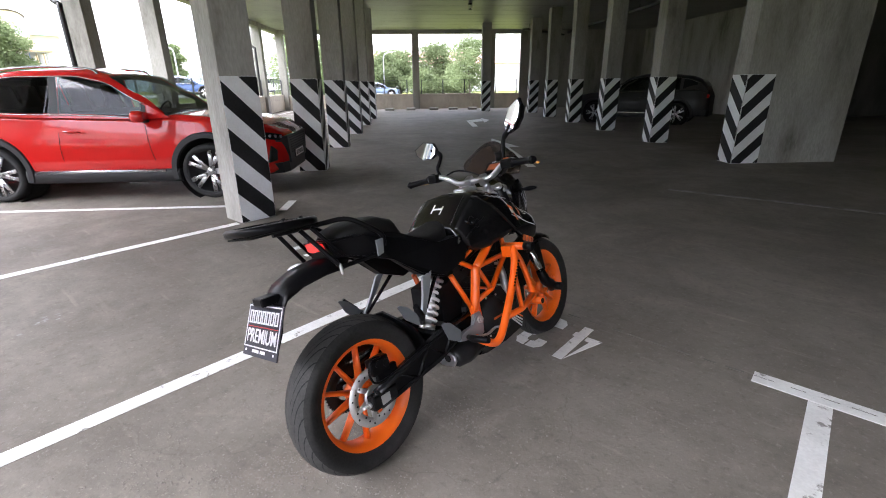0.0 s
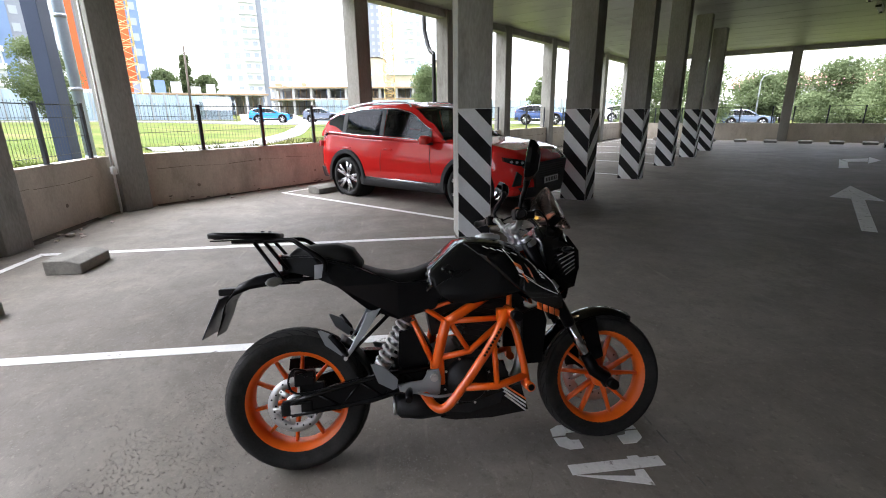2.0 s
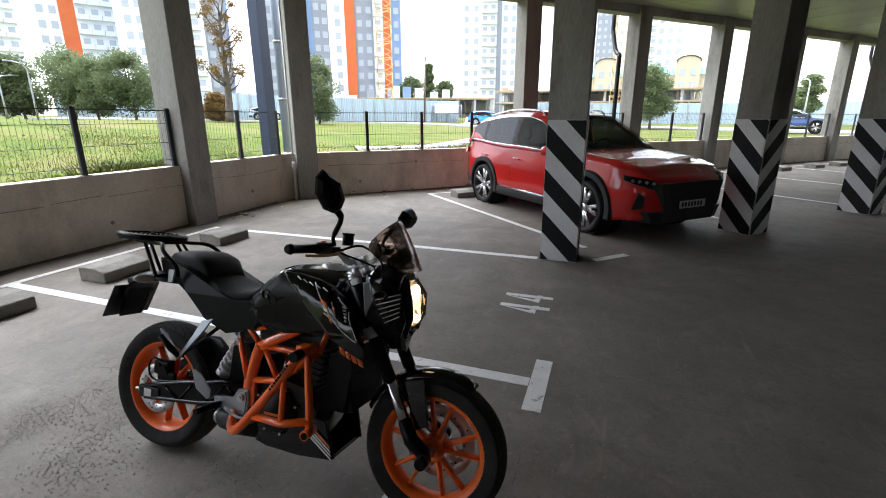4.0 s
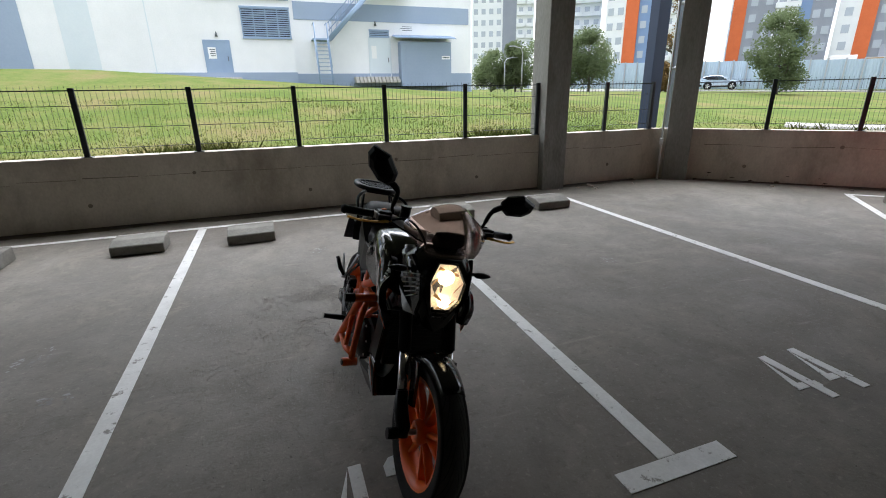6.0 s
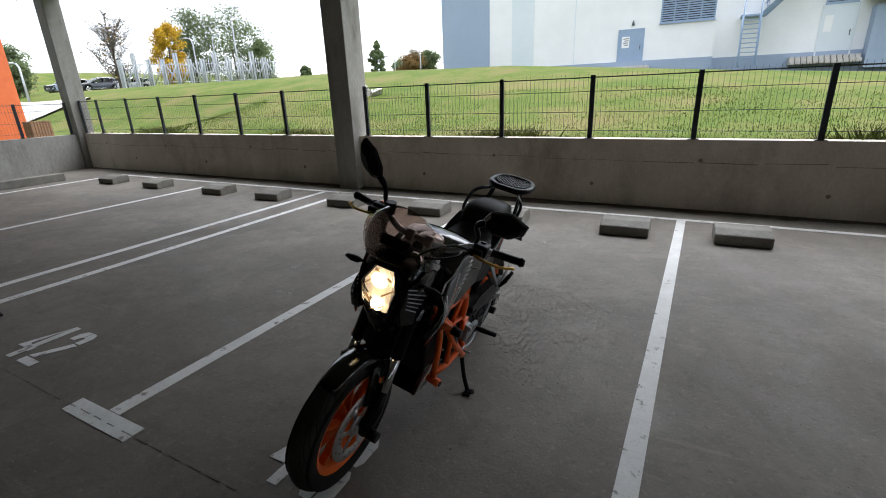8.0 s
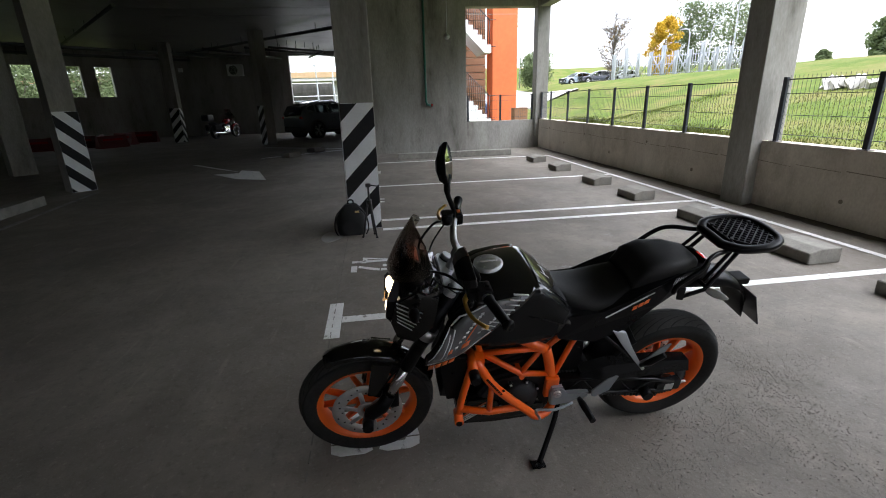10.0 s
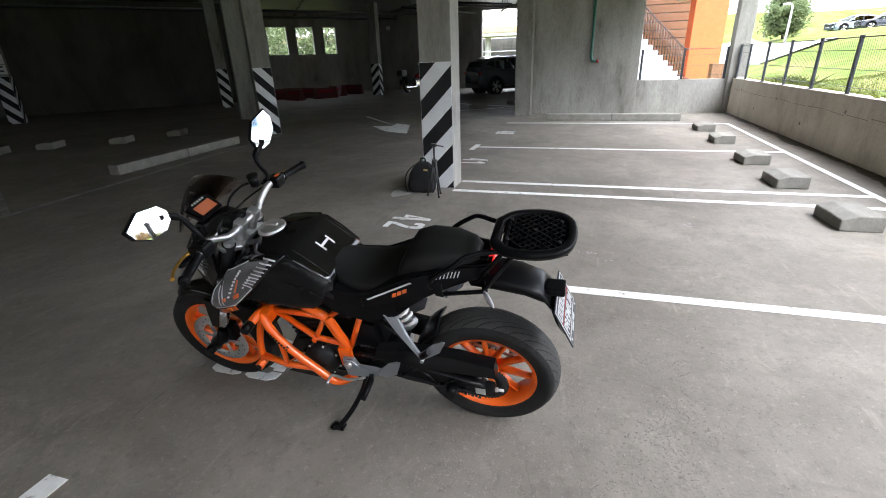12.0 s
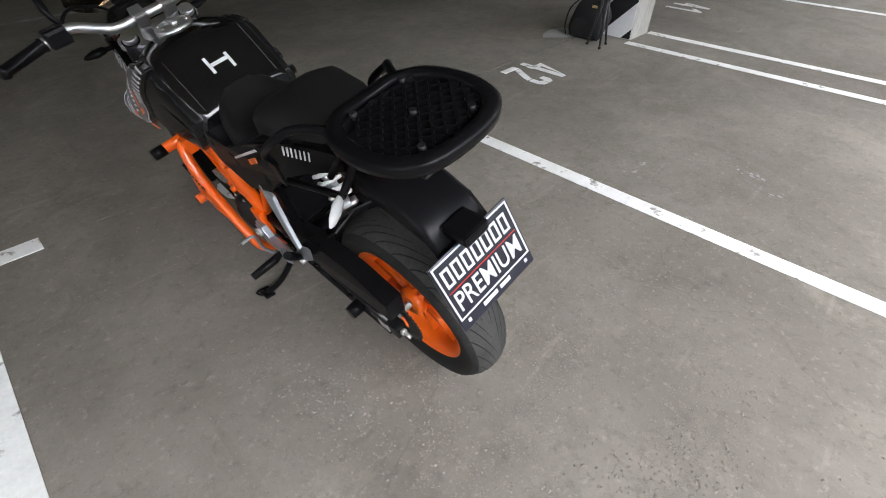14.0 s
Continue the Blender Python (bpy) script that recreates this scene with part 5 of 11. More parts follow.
        loft(b, [[S @ Vector((x, s * y, z)) for y, z in ((0.4, 0.98), (0.78, 1.0), (0.8, 0.9), (0.42, 0.88))] for x in (-2.2, -2.27)], smooth=False)
        part("tail_light", b, RED_CAR, ob, "red tail light")
        if rails:
            b = bmesh.new()
            tube(b, smooth_path([S @ Vector((x, s * 0.62, lerp_table(spec["roof"], x) + dz)) for x, dz in ((-1.6, -0.015), (-1.45, 0.012), (-0.8, 0.018), (-0.1, 0.012), (0.05, -0.025))], 4), 0.014, 8)
            part("roof_rail", b, TRIM, ob)
    # windscreen, rear glass, grille, bumpers, plate
    b = bmesh.new()
    rows = []
    for i in range(11):
        x = 0.2 + 0.72 * i / 10
        zr, zt, w, wr_ = cabin(x)
        rows.append([S @ Vector((x + 0.012, (wr_ + 0.02) * y, zr + 0.012 * (1 - y * y) - 0.02 * y ** 4 + 0.006)) for y in [-0.96 + 0.24 * j for j in range(9)]])
    loft(b, rows, closed=False)
    part("windscreen", b, SEEGLASS, ob, "tinted windscreen")
    b = bmesh.new()
    rows = []
    for i in range(7):
        x = -2.16 + 0.22 * i / 6
        zr, zt, w, wr_ = cabin(x)
        rows.append([S @ Vector((x - 0.012, wr_ * 0.9 * y, zr + 0.004)) for y in (-1, -0.5, 0, 0.5, 1)])
    loft(b, rows, closed=False)
    part("rear_glass", b, CARGLASS, ob)
    b = bmesh.new()
    loft(b, [[S @ Vector((x, y * k, z)) for y, z in ((-0.68, 0.77), (0.68, 0.77), (0.56, 0.4), (-0.56, 0.4))] for x, k in ((2.2, 1.02), (2.336, 0.84))], smooth=False)
    gr = part("grille", b, CLAD, ob, "black front grille")
    for k in range(7):
        b = bmesh.new()
        z = 0.53 + 0.034 * k
        box(b, 2.325, 2.343, -0.38 - 0.012 * k, 0.38 + 0.012 * k, z, z + 0.01, S)
        part("grille_bar", b, DARKIN, gr)
    for s in (1, -1):
        b = bmesh.new()
        loft(b, [[S @ Vector((x, s * y, z)) for x, y, z in ((2.15 + d, 0.75 + d * 0.6, 0.66), (2.2 + d, 0.7 + d * 0.6, 0.6), (2.19 + d, 0.7 + d * 0.6, 0.46), (2.1 + d, 0.79 + d * 0.6, 0.44))] for d in (-0.03, 0.022)], smooth=False)
        part("side_vent", b, DARKIN, ob, "black bumper side vent")
    b = bmesh.new()
    box(b, 2.333, 2.348, -0.26, 0.26, 0.44, 0.55, S, bevel=0.004)
    pl = part("plate_holder", b, CLAD, ob)
    b = bmesh.new()
    box(b, 2.349, 2.352, -0.24, 0.24, 0.447, 0.543, S)
    part("blank_plate", b, PLATE_W, pl, "white number plate with grey bars")
    b = bmesh.new()
    for k in range(7):
        box(b, 2.3525, 2.3535, -0.2 + 0.058 * k, -0.165 + 0.058 * k, 0.465, 0.525, S)
    part("plate_bars", b, CLAD, pl)
    b = bmesh.new()
    loft(b, [[S @ Vector((x, y * k, z)) for y, z in ((-0.74, 0.42), (0.74, 0.42), (0.66, 0.27), (-0.66, 0.27))] for x, k in ((2.0, 1.1), (2.26, 0.92), (2.31, 0.7))], smooth=False)
    part("front_lip", b, CLAD, ob)
    b = bmesh.new()
    loft(b, [[S @ Vector((x, y * k, z)) for y, z in ((-0.8, 0.5), (0.8, 0.5), (0.75, 0.3), (-0.75, 0.3))] for x, k in ((-1.95, 1.08), (-2.24, 0.98), (-2.315, 0.8))], smooth=False)
    part("rear_bumper_cladding", b, CLAD, ob)
    return ob


RUBBER_CAR = plain("car_tyre_rubber", (0.012, 0.012, 0.012), 0.75)
RED_CAR = plain("red_car_lens", (0.35, 0.01, 0.01), 0.15, coat=1.0)
PLATE_W = plain("pale_plate", (0.6, 0.6, 0.6), 0.5)
RED_PAINT = plain("red_metallic_paint", (0.54, 0.014, 0.012), 0.25, coat=1.0, var=0.05, scale=3)
RED_PAINT.node_tree.nodes["Principled BSDF"].inputs["Specular IOR Level"].default_value = 0.15
car(pose(*wing(6.80, -3.62), 0, 0, 0, 45), RED_PAINT, "glossy red compact suv reversed into a bay", "suv")


# ---- roads, hoarding, towers and building site beyond the lawn ----
TOWER_W = rough_material("white_tower_cladding", (0.7, 0.72, 0.74), (0.8, 0.815, 0.83), scale=0.3, fine=8, rough=0.85, bump=0.0)
TOWER_B = rough_material("blue_tower_cladding", (0.17, 0.26, 0.44), (0.22, 0.31, 0.5), scale=0.3, fine=8, rough=0.85, bump=0.0)
TOWER_G = rough_material("grey_tower_cladding", (0.24, 0.26, 0.31), (0.3, 0.32, 0.37), scale=0.3, fine=8, rough=0.85, bump=0.0)
ORANGE_C = rough_material("orange_cladding", (0.56, 0.115, 0.03), (0.68, 0.16, 0.05), scale=0.5, fine=8, rough=0.75, bump=0.0)
HOARD = rough_material("light_blue_hoarding", (0.38, 0.48, 0.58), (0.46, 0.555, 0.64), scale=0.4, fine=10, rough=0.6, bump=0.05)
CRANE_Y = plain("yellow_crane_paint", (0.62, 0.45, 0.2), 0.5)
TIMBER = rough_material("raw_formwork_timber", (0.3, 0.2, 0.11), (0.44, 0.31, 0.18), scale=2, fine=20, rough=0.85, bump=0.2)
SITE_C = rough_material("new_concrete", (0.4, 0.39, 0.38), (0.52, 0.51, 0.5), scale=0.6, fine=12, rough=0.9, bump=0.1)
ROOF_G = plain("green_metal_roof", (0.09, 0.3, 0.31), 0.5)
CREAM = rough_material("cream_render", (0.52, 0.45, 0.33), (0.63, 0.55, 0.42), scale=0.4, fine=10, rough=0.85, bump=0.0)
OLD_WOOD = rough_material("weathered_pole_wood", (0.07, 0.055, 0.045), (0.15, 0.125, 0.1), scale=2, fine=30, rough=0.9, bump=0.3)
ROAD = rough_material("pale_worn_asphalt", (0.17, 0.17, 0.165), (0.25, 0.25, 0.24), scale=0.8, fine=40, rough=0.92, bump=0.2)
PATHM = rough_material("pale_concrete_path", (0.33, 0.32, 0.3), (0.43, 0.42, 0.39), scale=0.8, fine=40, rough=0.92, bump=0.2)
GREY_ST = plain("grey_galvanised_steel", (0.42, 0.44, 0.46), 0.45, metal=0.6)
PINK = rough_material("pinkish_roof_sheet", (0.5, 0.24, 0.22), (0.6, 0.3, 0.28), scale=0.5, fine=10, rough=0.8, bump=0.0)


def ribbon(name, pts, half, lift, mat, label):
    b = bmesh.new()
    ps = smooth_path([(x, y, 0) for x, y in pts], 10)
    rows = []
    for i, p in enumerate(ps):
        d = (ps[min(i + 1, len(ps) - 1)] - ps[max(i - 1, 0)]).normalized()
        s = Vector((-d.y, d.x, 0))
        row = []
        for k in (-1, -0.5, 0, 0.5, 1):
            q = p + s * half * k
            row.append(b.verts.new((q.x, q.y, ground_z(q.x, q.y) + lift)))
        row = [b.verts.new(row[0].co - Vector((0, 0, 0.4)))] + row + [b.verts.new(row[-1].co - Vector((0, 0, 0.4)))]
        rows.append(row)
    for r0, r1 in zip(rows, rows[1:]):
        for k in range(6):
            b.faces.new((r0[k], r0[k + 1], r1[k + 1], r1[k])).smooth = True
    return structure(name, b, mat, label, "road")


ribbon("road", [polar(a, d) for a, d in ((-120, 66), (-130, 60), (-140, 55), (-150, 51), (-160, 49), (-168, 48), (-176, 48), (175, 49), (164, 45), (154, 42), (146, 44), (138, 48), (128, 54))], 3.6, 0.09, ROAD, "pale worn asphalt road along the hoarding")
ribbon("pavement", [polar(a, d) for a, d in ((-147, 15.5), (-151, 15.6), (-157, 16.5), (-162, 20), (-165.6, 26), (-167.5, 34), (-169, 45))], 0.5, 0.07, PATHM, "pale concrete path across the lawn")
ribbon("road_east", [(30, -10.5), (36, -10), (45, -11), (60, -14)], 1.8, 0.1, PATHM, "pale access road beside the lawn")
ribbon("site_road", [polar(a, d) for a, d in ((-167, 51), (-167, 60), (-166.5, 72), (-166, 90))], 4.6, 0.1, PATHM, "pale dusty entrance of the building site")
ribbon("road_exit", [(27, 4.6), (40, 4.5), (60, 4.0), (80, 3.0)], 4.5, 0.05, ROAD, "grey asphalt yard outside the exit")

# light blue hoarding, panel by panel
hoard = base("hoarding", pose(0, 0, 0), "light blue sheet-metal building site hoarding", "fence", kind="structure")
line = smooth_path([(*polar(a, d), z) for a, d, z in ((-121, 74, 5.1), (-128, 70, 4.95), (-138, 65, 4.5), (-148, 63, 4.1), (-158, 66, 3.95), (-168, 69, 3.75), (-174, 71, 3.65), (178, 74, 3.6), (166, 80, 3.6), (150, 86, 3.6))], 8)
for i in range(len(line) - 1):
    p, q = line[i], line[i + 1]
    d = q - p
    bearing = math.degrees(math.atan2((p.y + q.y) / 2 - 3.0, (p.x + q.x) / 2 + 0.5))
    if -171.4 < bearing < -162.2:
        continue
    b = bmesh.new()
    n = 12
    ring = []
    for side in (0.0, 0.05):
        row = [(d.length * k / n, side + (0.05 if k % 2 else 0.0)) for k in range(n + 1)]
        ring += row if side == 0 else row[::-1]
    prism(b, ring, ground_z(p.x, p.y) - 0.3 - p.z, 0.0)
    part("panel", b, HOARD, hoard, m=Matrix.Translation(p) @ Matrix.Rotation(math.atan2(d.y, d.x), 4, "Z"))
    b = bmesh.new()
    box(b, -0.06, 0.06, -0.12, -0.01, ground_z(p.x, p.y) - 0.3 - p.z, 0.15)
    part("post", b, GREY_ST, hoard, m=Matrix.Translation(p) @ Matrix.Rotation(math.atan2(d.y, d.x), 4, "Z"))
x, y = polar(-162.3, 66.5)
gate = base("site_gate", pose(x, y, ground_z(x, y), 0, 0, -66), "grey tubular mesh gate of the building site, open", "gate")
for p, q in (((0, 0, 0.2), (4.2, 0, 0.2)), ((0, 0, 2.3), (4.2, 0, 2.3)), ((0, 0, 0.0), (0, 0, 2.5)), ((4.2, 0, 0.1), (4.2, 0, 2.4)), ((0, 0, 1.25), (4.2, 0, 1.25)), ((2.1, 0, 0.2), (2.1, 0, 2.3))):
    b = bmesh.new()
    cyl(b, p, q, 0.05, seg=6)
    part("gate_tube", b, GREY_ST, gate)
b = bmesh.new()
for k in range(1, 28):
    cyl(b, (0.15 * k, 0, 0.2), (0.15 * k, 0, 2.3), 0.014, seg=4)
part("gate_mesh", b, FENCEM, gate)
x, y = polar(-160.5, 65)
b = bmesh.new()
box(b, -1.6, 1.6, -0.04, 0.04, 0.0, 1.2)
ob = tagged(part("notice_board", b, SIGN_W), "blank-looking white notice board on the hoarding", "sign")
ob.matrix_basis = pose(x, y, 2.3, 0, 0, -72)

# panes, shared between all towers
b = bmesh.new()
box(b, -0.6, 0.6, -0.06, 0.0, 0.0, 1.45)
PANE_ME = part("window_pattern", b, plain("pale_reflecting_pane", (0.4, 0.44, 0.5), 0.15))
PANE_DATA = PANE_ME.data
bpy.data.objects.remove(PANE_ME)
b = bmesh.new()
box(b, -1.1, 1.1, -1.1, 0.0, -0.25, 0.75)
BALC_ME = part("balcony_pattern", b, TOWER_W)
BALC_DATA = BALC_ME.data
bpy.data.objects.remove(BALC_ME)


def shared(name, data, parent, m):
    ob = new(name, data)
    ob.parent = parent
    ob.matrix_basis = m
    return ob


def tower(az, d, width, depth, floors, face, strips, label, windows=True, step=2.3, z0=1.2, turn=0.0):
    """strips: (from, to, material, proud, what) across the front, as shares of the width; what is 'w' windows, 'b' balconies, '' blank."""
    x, y = polar(az, d)
    m = pose(x, y, z0, 0, 0, az + 90 + turn) @ Matrix.Rotation(math.pi, 4, "Z")
    ob = base("apartment_building", m, label, "building", "apartment towers")
    H = floors * 3.0
    b = bmesh.new()
    box(b, -width / 2, width / 2, 0, depth, -2, H)
    part("wall", b, face, ob)
    b = bmesh.new()
    box(b, -width / 2 - 0.2, width / 2 + 0.2, -0.3, depth + 0.2, H, H + 0.9)
    part("roof_parapet", b, TOWER_G, ob)
    for s0, s1, mat, proud, what in strips:
        x0, x1 = (s0 - 0.5) * width, (s1 - 0.5) * width
        if mat:
            b = bmesh.new()
            box(b, x0, x1, -proud, 0.2, 0.5, H)
            part("cladding", b, mat, ob)
        n = max(1, round((x1 - x0) / step))
        if what:
            for f in range(floors):
                for k in range(n):
                    xx = x0 + (x1 - x0) * (k + 0.5) / n
                    shared("window", PANE_DATA, ob, Matrix.Translation((xx, -proud, f * 3.0 + 1.0)))
                    if what == "b":
                        shared("balcony", BALC_DATA, ob, Matrix.Translation((xx, -proud - 0.01, f * 3.0 + 0.45)))


BLUE_TOWER = "tall blue and white apartment tower with orange stripes"
tower(-132.2, 118, 19, 14, 15, TOWER_B, ((0.0, 0.22, TOWER_W, 0.25, "w"), (0.22, 0.36, ORANGE_C, 0.35, ""), (0.36, 0.6, None, 0, "w"), (0.6, 0.78, TOWER_W, 0.4, "b"), (0.78, 1.0, TOWER_G, 0.2, "w")), BLUE_TOWER, turn=-8)
tower(-143.5, 122, 17, 14, 15, TOWER_W, ((0.0, 0.14, ORANGE_C, 0.35, ""), (0.14, 0.44, TOWER_G, 0.2, "w"), (0.44, 0.66, None, 0, "b"), (0.66, 0.78, TOWER_B, 0.3, ""), (0.78, 1.0, TOWER_G, 0.2, "w")), BLUE_TOWER, turn=6)
tower(-151.6, 124, 17, 14, 15, TOWER_G, ((0.0, 0.2, TOWER_W, 0.25, "w"), (0.2, 0.34, ORANGE_C, 0.35, ""), (0.34, 0.6, None, 0, "w"), (0.6, 0.74, TOWER_W, 0.4, "b"), (0.74, 0.86, ORANGE_C, 0.3, ""), (0.86, 1.0, TOWER_B, 0.3, "w")), BLUE_TOWER, turn=2)
tower(-124.2, 135, 14, 14, 15, TOWER_W, ((0.0, 0.3, None, 0, "w"), (0.3, 0.5, ORANGE_C, 0.3, ""), (0.5, 1.0, TOWER_W, 0.3, "b")), BLUE_TOWER)
WHITE_TOWER = "tall pale apartment tower with many windows"
tower(-116.6, 150, 18, 14, 16, TOWER_W, ((0.0, 0.5, None, 0, "w"), (0.5, 0.72, TOWER_G, 0.25, ""), (0.72, 1.0, TOWER_W, 0.4, "b")), WHITE_TOWER)
tower(-166.2, 150, 19, 16, 18, TOWER_W, ((0.0, 0.3, None, 0, "w"), (0.3, 0.55, TOWER_W, 0.5, "b"), (0.55, 0.62, TOWER_G, 0.6, ""), (0.62, 1.0, None, 0, "w")), WHITE_TOWER)
tower(177.0, 165, 19, 16, 16, TOWER_W, ((0.0, 0.4, None, 0, "w"), (0.4, 0.6, TOWER_W, 0.5, "b"), (0.6, 1.0, None, 0, "w")), WHITE_TOWER)
tower(-178.8, 230, 10, 12, 16, TOWER_G, ((0.0, 1.0, None, 0, "w"),), "far grey apartment tower")


def lattice_crane(az, d, height, w, label):
    x, y = polar(az, d)
    ob = base("tower_crane", pose(x, y, 1.5, 0, 0, az), label, "crane", "tower cranes")
    first = None
    n = int(height / w)
    for k in range(n):
        if first is None:
            b = bmesh.new()
            h = w / 2
            for a, c in ((h, h), (h, -h), (-h, h), (-h, -h)):
                cyl(b, (a, c, 0), (a, c, w), 0.08, seg=5)
            for a0, c0, a1, c1 in ((h, h, h, -h), (h, -h, -h, -h), (-h, -h, -h, h), (-h, h, h, h)):
                cyl(b, (a0, c0, 0), (a1, c1, w / 2), 0.045, seg=4)
                cyl(b, (a1, c1, w / 2), (a0, c0, w), 0.045, seg=4)
                cyl(b, (a0, c0, 0), (a1, c1, 0), 0.045, seg=4)
            first = part("mast_section", b, CRANE_Y, ob)
        else:
            again(first, Matrix.Translation((0, 0, k * w)))
    b = bmesh.new()
    for c in (-0.5, 0.5):
        cyl(b, (-9, c, n * w), (24, c, n * w), 0.1, seg=5)
    cyl(b, (-9, 0, n * w + 0.9), (24, 0, n * w + 0.9), 0.1, seg=5)
    for k in range(33):
        cyl(b, (-9 + k, -0.5, n * w), (-8.5 + k, 0, n * w + 0.9), 0.05, seg=4)
        cyl(b, (-8.5 + k, 0, n * w + 0.9), (-8 + k, 0.5, n * w), 0.05, seg=4)
    part("jib", b, CRANE_Y, ob)
    b = bmesh.new()
    box(b, 0.8, 2.2, -0.6, 0.6, n * w - 2.2, n * w - 0.3, bevel=0.1)
    part("cab", b, SIGN_W, ob)


lattice_crane(-153.4, 88, 42, 2.6, "yellow lattice tower crane on the building site")
lattice_crane(179.9, 90, 46, 1.9, "yellow lattice tower crane on the building site")


def site_frame(az0, az1, d, z0, levels, label, timber, stacks=()):
    """An unfinished concrete frame: slabs on columns."""
    (xa, ya), (xb, yb) = polar(az0, d), polar(az1, d)
    L = math.hypot(xb - xa, yb - ya)
    m = Matrix.Translation((xa, ya, z0)) @ Matrix.Rotation(math.atan2(yb - ya, xb - xa), 4, "Z")
    ob = base("unfinished_building", m, label, "building", "building site")
    for f, h in enumerate(levels):
        b = bmesh.new()
        box(b, 0, L, -10, 0.3, h, h + 0.35)
        part("slab", b, SITE_C, ob)
        if timber:
            b = bmesh.new()
            box(b, -0.1, L + 0.1, 0.31, 0.42, h + 0.05, h + 0.27)
            part("formwork_board", b, TIMBER, ob)
        below = levels[f - 1] + 0.35 if f else -2.0
        col = None
        for k in range(int(L / 3.2) + 1):
            for yy in (-0.3, -5.0, -9.5):
                if col is None:
                    b = bmesh.new()
                    box(b, -0.22, 0.22, -0.22, 0.22, below, h)
                    col = part("column", b, SITE_C, ob, m=Matrix.Translation((0.4, yy, 0)))
                else:
                    again(col, Matrix.Translation((0.4 + 3.2 * k, yy, 0)))
    # props between the slabs; a back wall, added to keep the inside dark
    b = bmesh.new()
    box(b, 0.5, L - 0.5, -9.9, -9.7, -2.0, levels[-1])
    part("core_wall", b, SITE_C, ob)
    top = levels[-1] + 0.35
    rng = random.Random(int(d * 10))
    for f, h in enumerate(levels):
        below = levels[f - 1] + 0.35 if f else -2.0
        for k in range(int(L / 0.9)):
            b = bmesh.new()
            cyl(b, (0, 0, below), (0, 0, h), 0.06, seg=5)
            part("prop", b, TIMBER if (k + f) % 3 else TOWER_B, ob, m=Matrix.Translation((0.3 + 0.9 * k + rng.uniform(0, 0.5), -0.3 - rng.uniform(0, 3), 0)))
    for x0, x1, hmin, hmax, mats in stacks:
        x = x0
        while x < x1:
            w = rng.uniform(0.6, 1.7)
            b = bmesh.new()
            box(b, 0, w, -0.5, 0.0, 0, rng.uniform(hmin, hmax), bevel=0.03)
            part("formwork_panel", b, rng.choice(mats), ob, m=Matrix.Translation((x, -0.6 - rng.uniform(0, 3), top)))
            x += w + rng.uniform(0.15, 0.9)
    for k in range(int(L / 3.4)):
        b = bmesh.new()
        cyl(b, (0, 0, top - 0.1), (0, 0, top + rng.uniform(0.5, 1.5)), 0.05, seg=5)
        part("starter_post", b, TIMBER if k % 3 else SITE_C, ob, m=Matrix.Translation((3.4 * k + rng.uniform(0, 2), -0.3 - rng.uniform(0, 5), 0)))


site_frame(-166.3, -150.5, 92, 1.0, (4.0,), "unfinished concrete storey with standing formwork panels", True,
           ((13.5, 23.5, 1.5, 2.4, (SIGN_W, TOWER_B, TOWER_G, SIGN_W)), (1.0, 12.5, 0.5, 1.7, (SIGN_W, SITE_C, SITE_C))))
site_frame(171.0, -166.6, 94, 0.8, (3.4, 5.5), "unfinished concrete frame with timber formwork", True, ((30.0, 35.0, 0.3, 0.7, (TIMBER, SITE_C)),))

# row of cream houses with arched gables and green roofs between them
x, y = polar(-178.2, 130)
ob = base("green_roof_building", pose(x, y, 1.0, 0, 0, -88), "cream houses with arched gables and green roofs", "building")
b = bmesh.new()
box(b, -28, 5.4, -10, 0, -2, 10.8)
part("wall", b, CREAM, ob)
for x0, x1 in ((1.1, 5.6), (-17.4, -4.4), (-28.2, -23.0)):
    b = bmesh.new()
    loft(b, [[(xx, 0.4, 10.6), (xx, -2.6, 12.9), (xx, -9.9, 12.9), (xx, -9.9, 10.6)] for xx in (x0, x1)], smooth=False)
    part("roof", b, ROOF_G, ob, "green metal mansard roof")
for cx in (-20.2, -1.65):
    arch = [(cx + 2.7 * math.cos(math.pi * k / 14), 13.5 + 1.3 * math.sin(math.pi * k / 14)) for k in range(15)]
    ring = [(cx + 2.7, -2.0)] + arch + [(cx - 2.7, -2.0)]
    b = bmesh.new()
    loft(b, [[(xx, yy, zz) for xx, zz in ring] for yy in (-6.0, 0.8)], smooth=False)
    part("gable", b, CREAM, ob)
    b = bmesh.new()
    tube(b, [(xx, 0.85, zz + 0.1) for xx, zz in arch], 0.17, 6)
    part("gable_rim", b, OLD_WOOD, ob, "brown arched gable edge")
    for f in range(3):
        for dx in (-1.2, 1.2):
            shared("window", PANE_DATA, ob, Matrix.Translation((cx + dx, 0.8, 4.6 + 2.9 * f)) @ Matrix.Rotation(math.pi, 4, "Z"))
for k in range(5):
    for f in range(2):
        shared("window", PANE_DATA, ob, Matrix.Translation((-15.6 + 2.4 * k, 0, 4.6 + 2.9 * f)) @ Matrix.Rotation(math.pi, 4, "Z"))
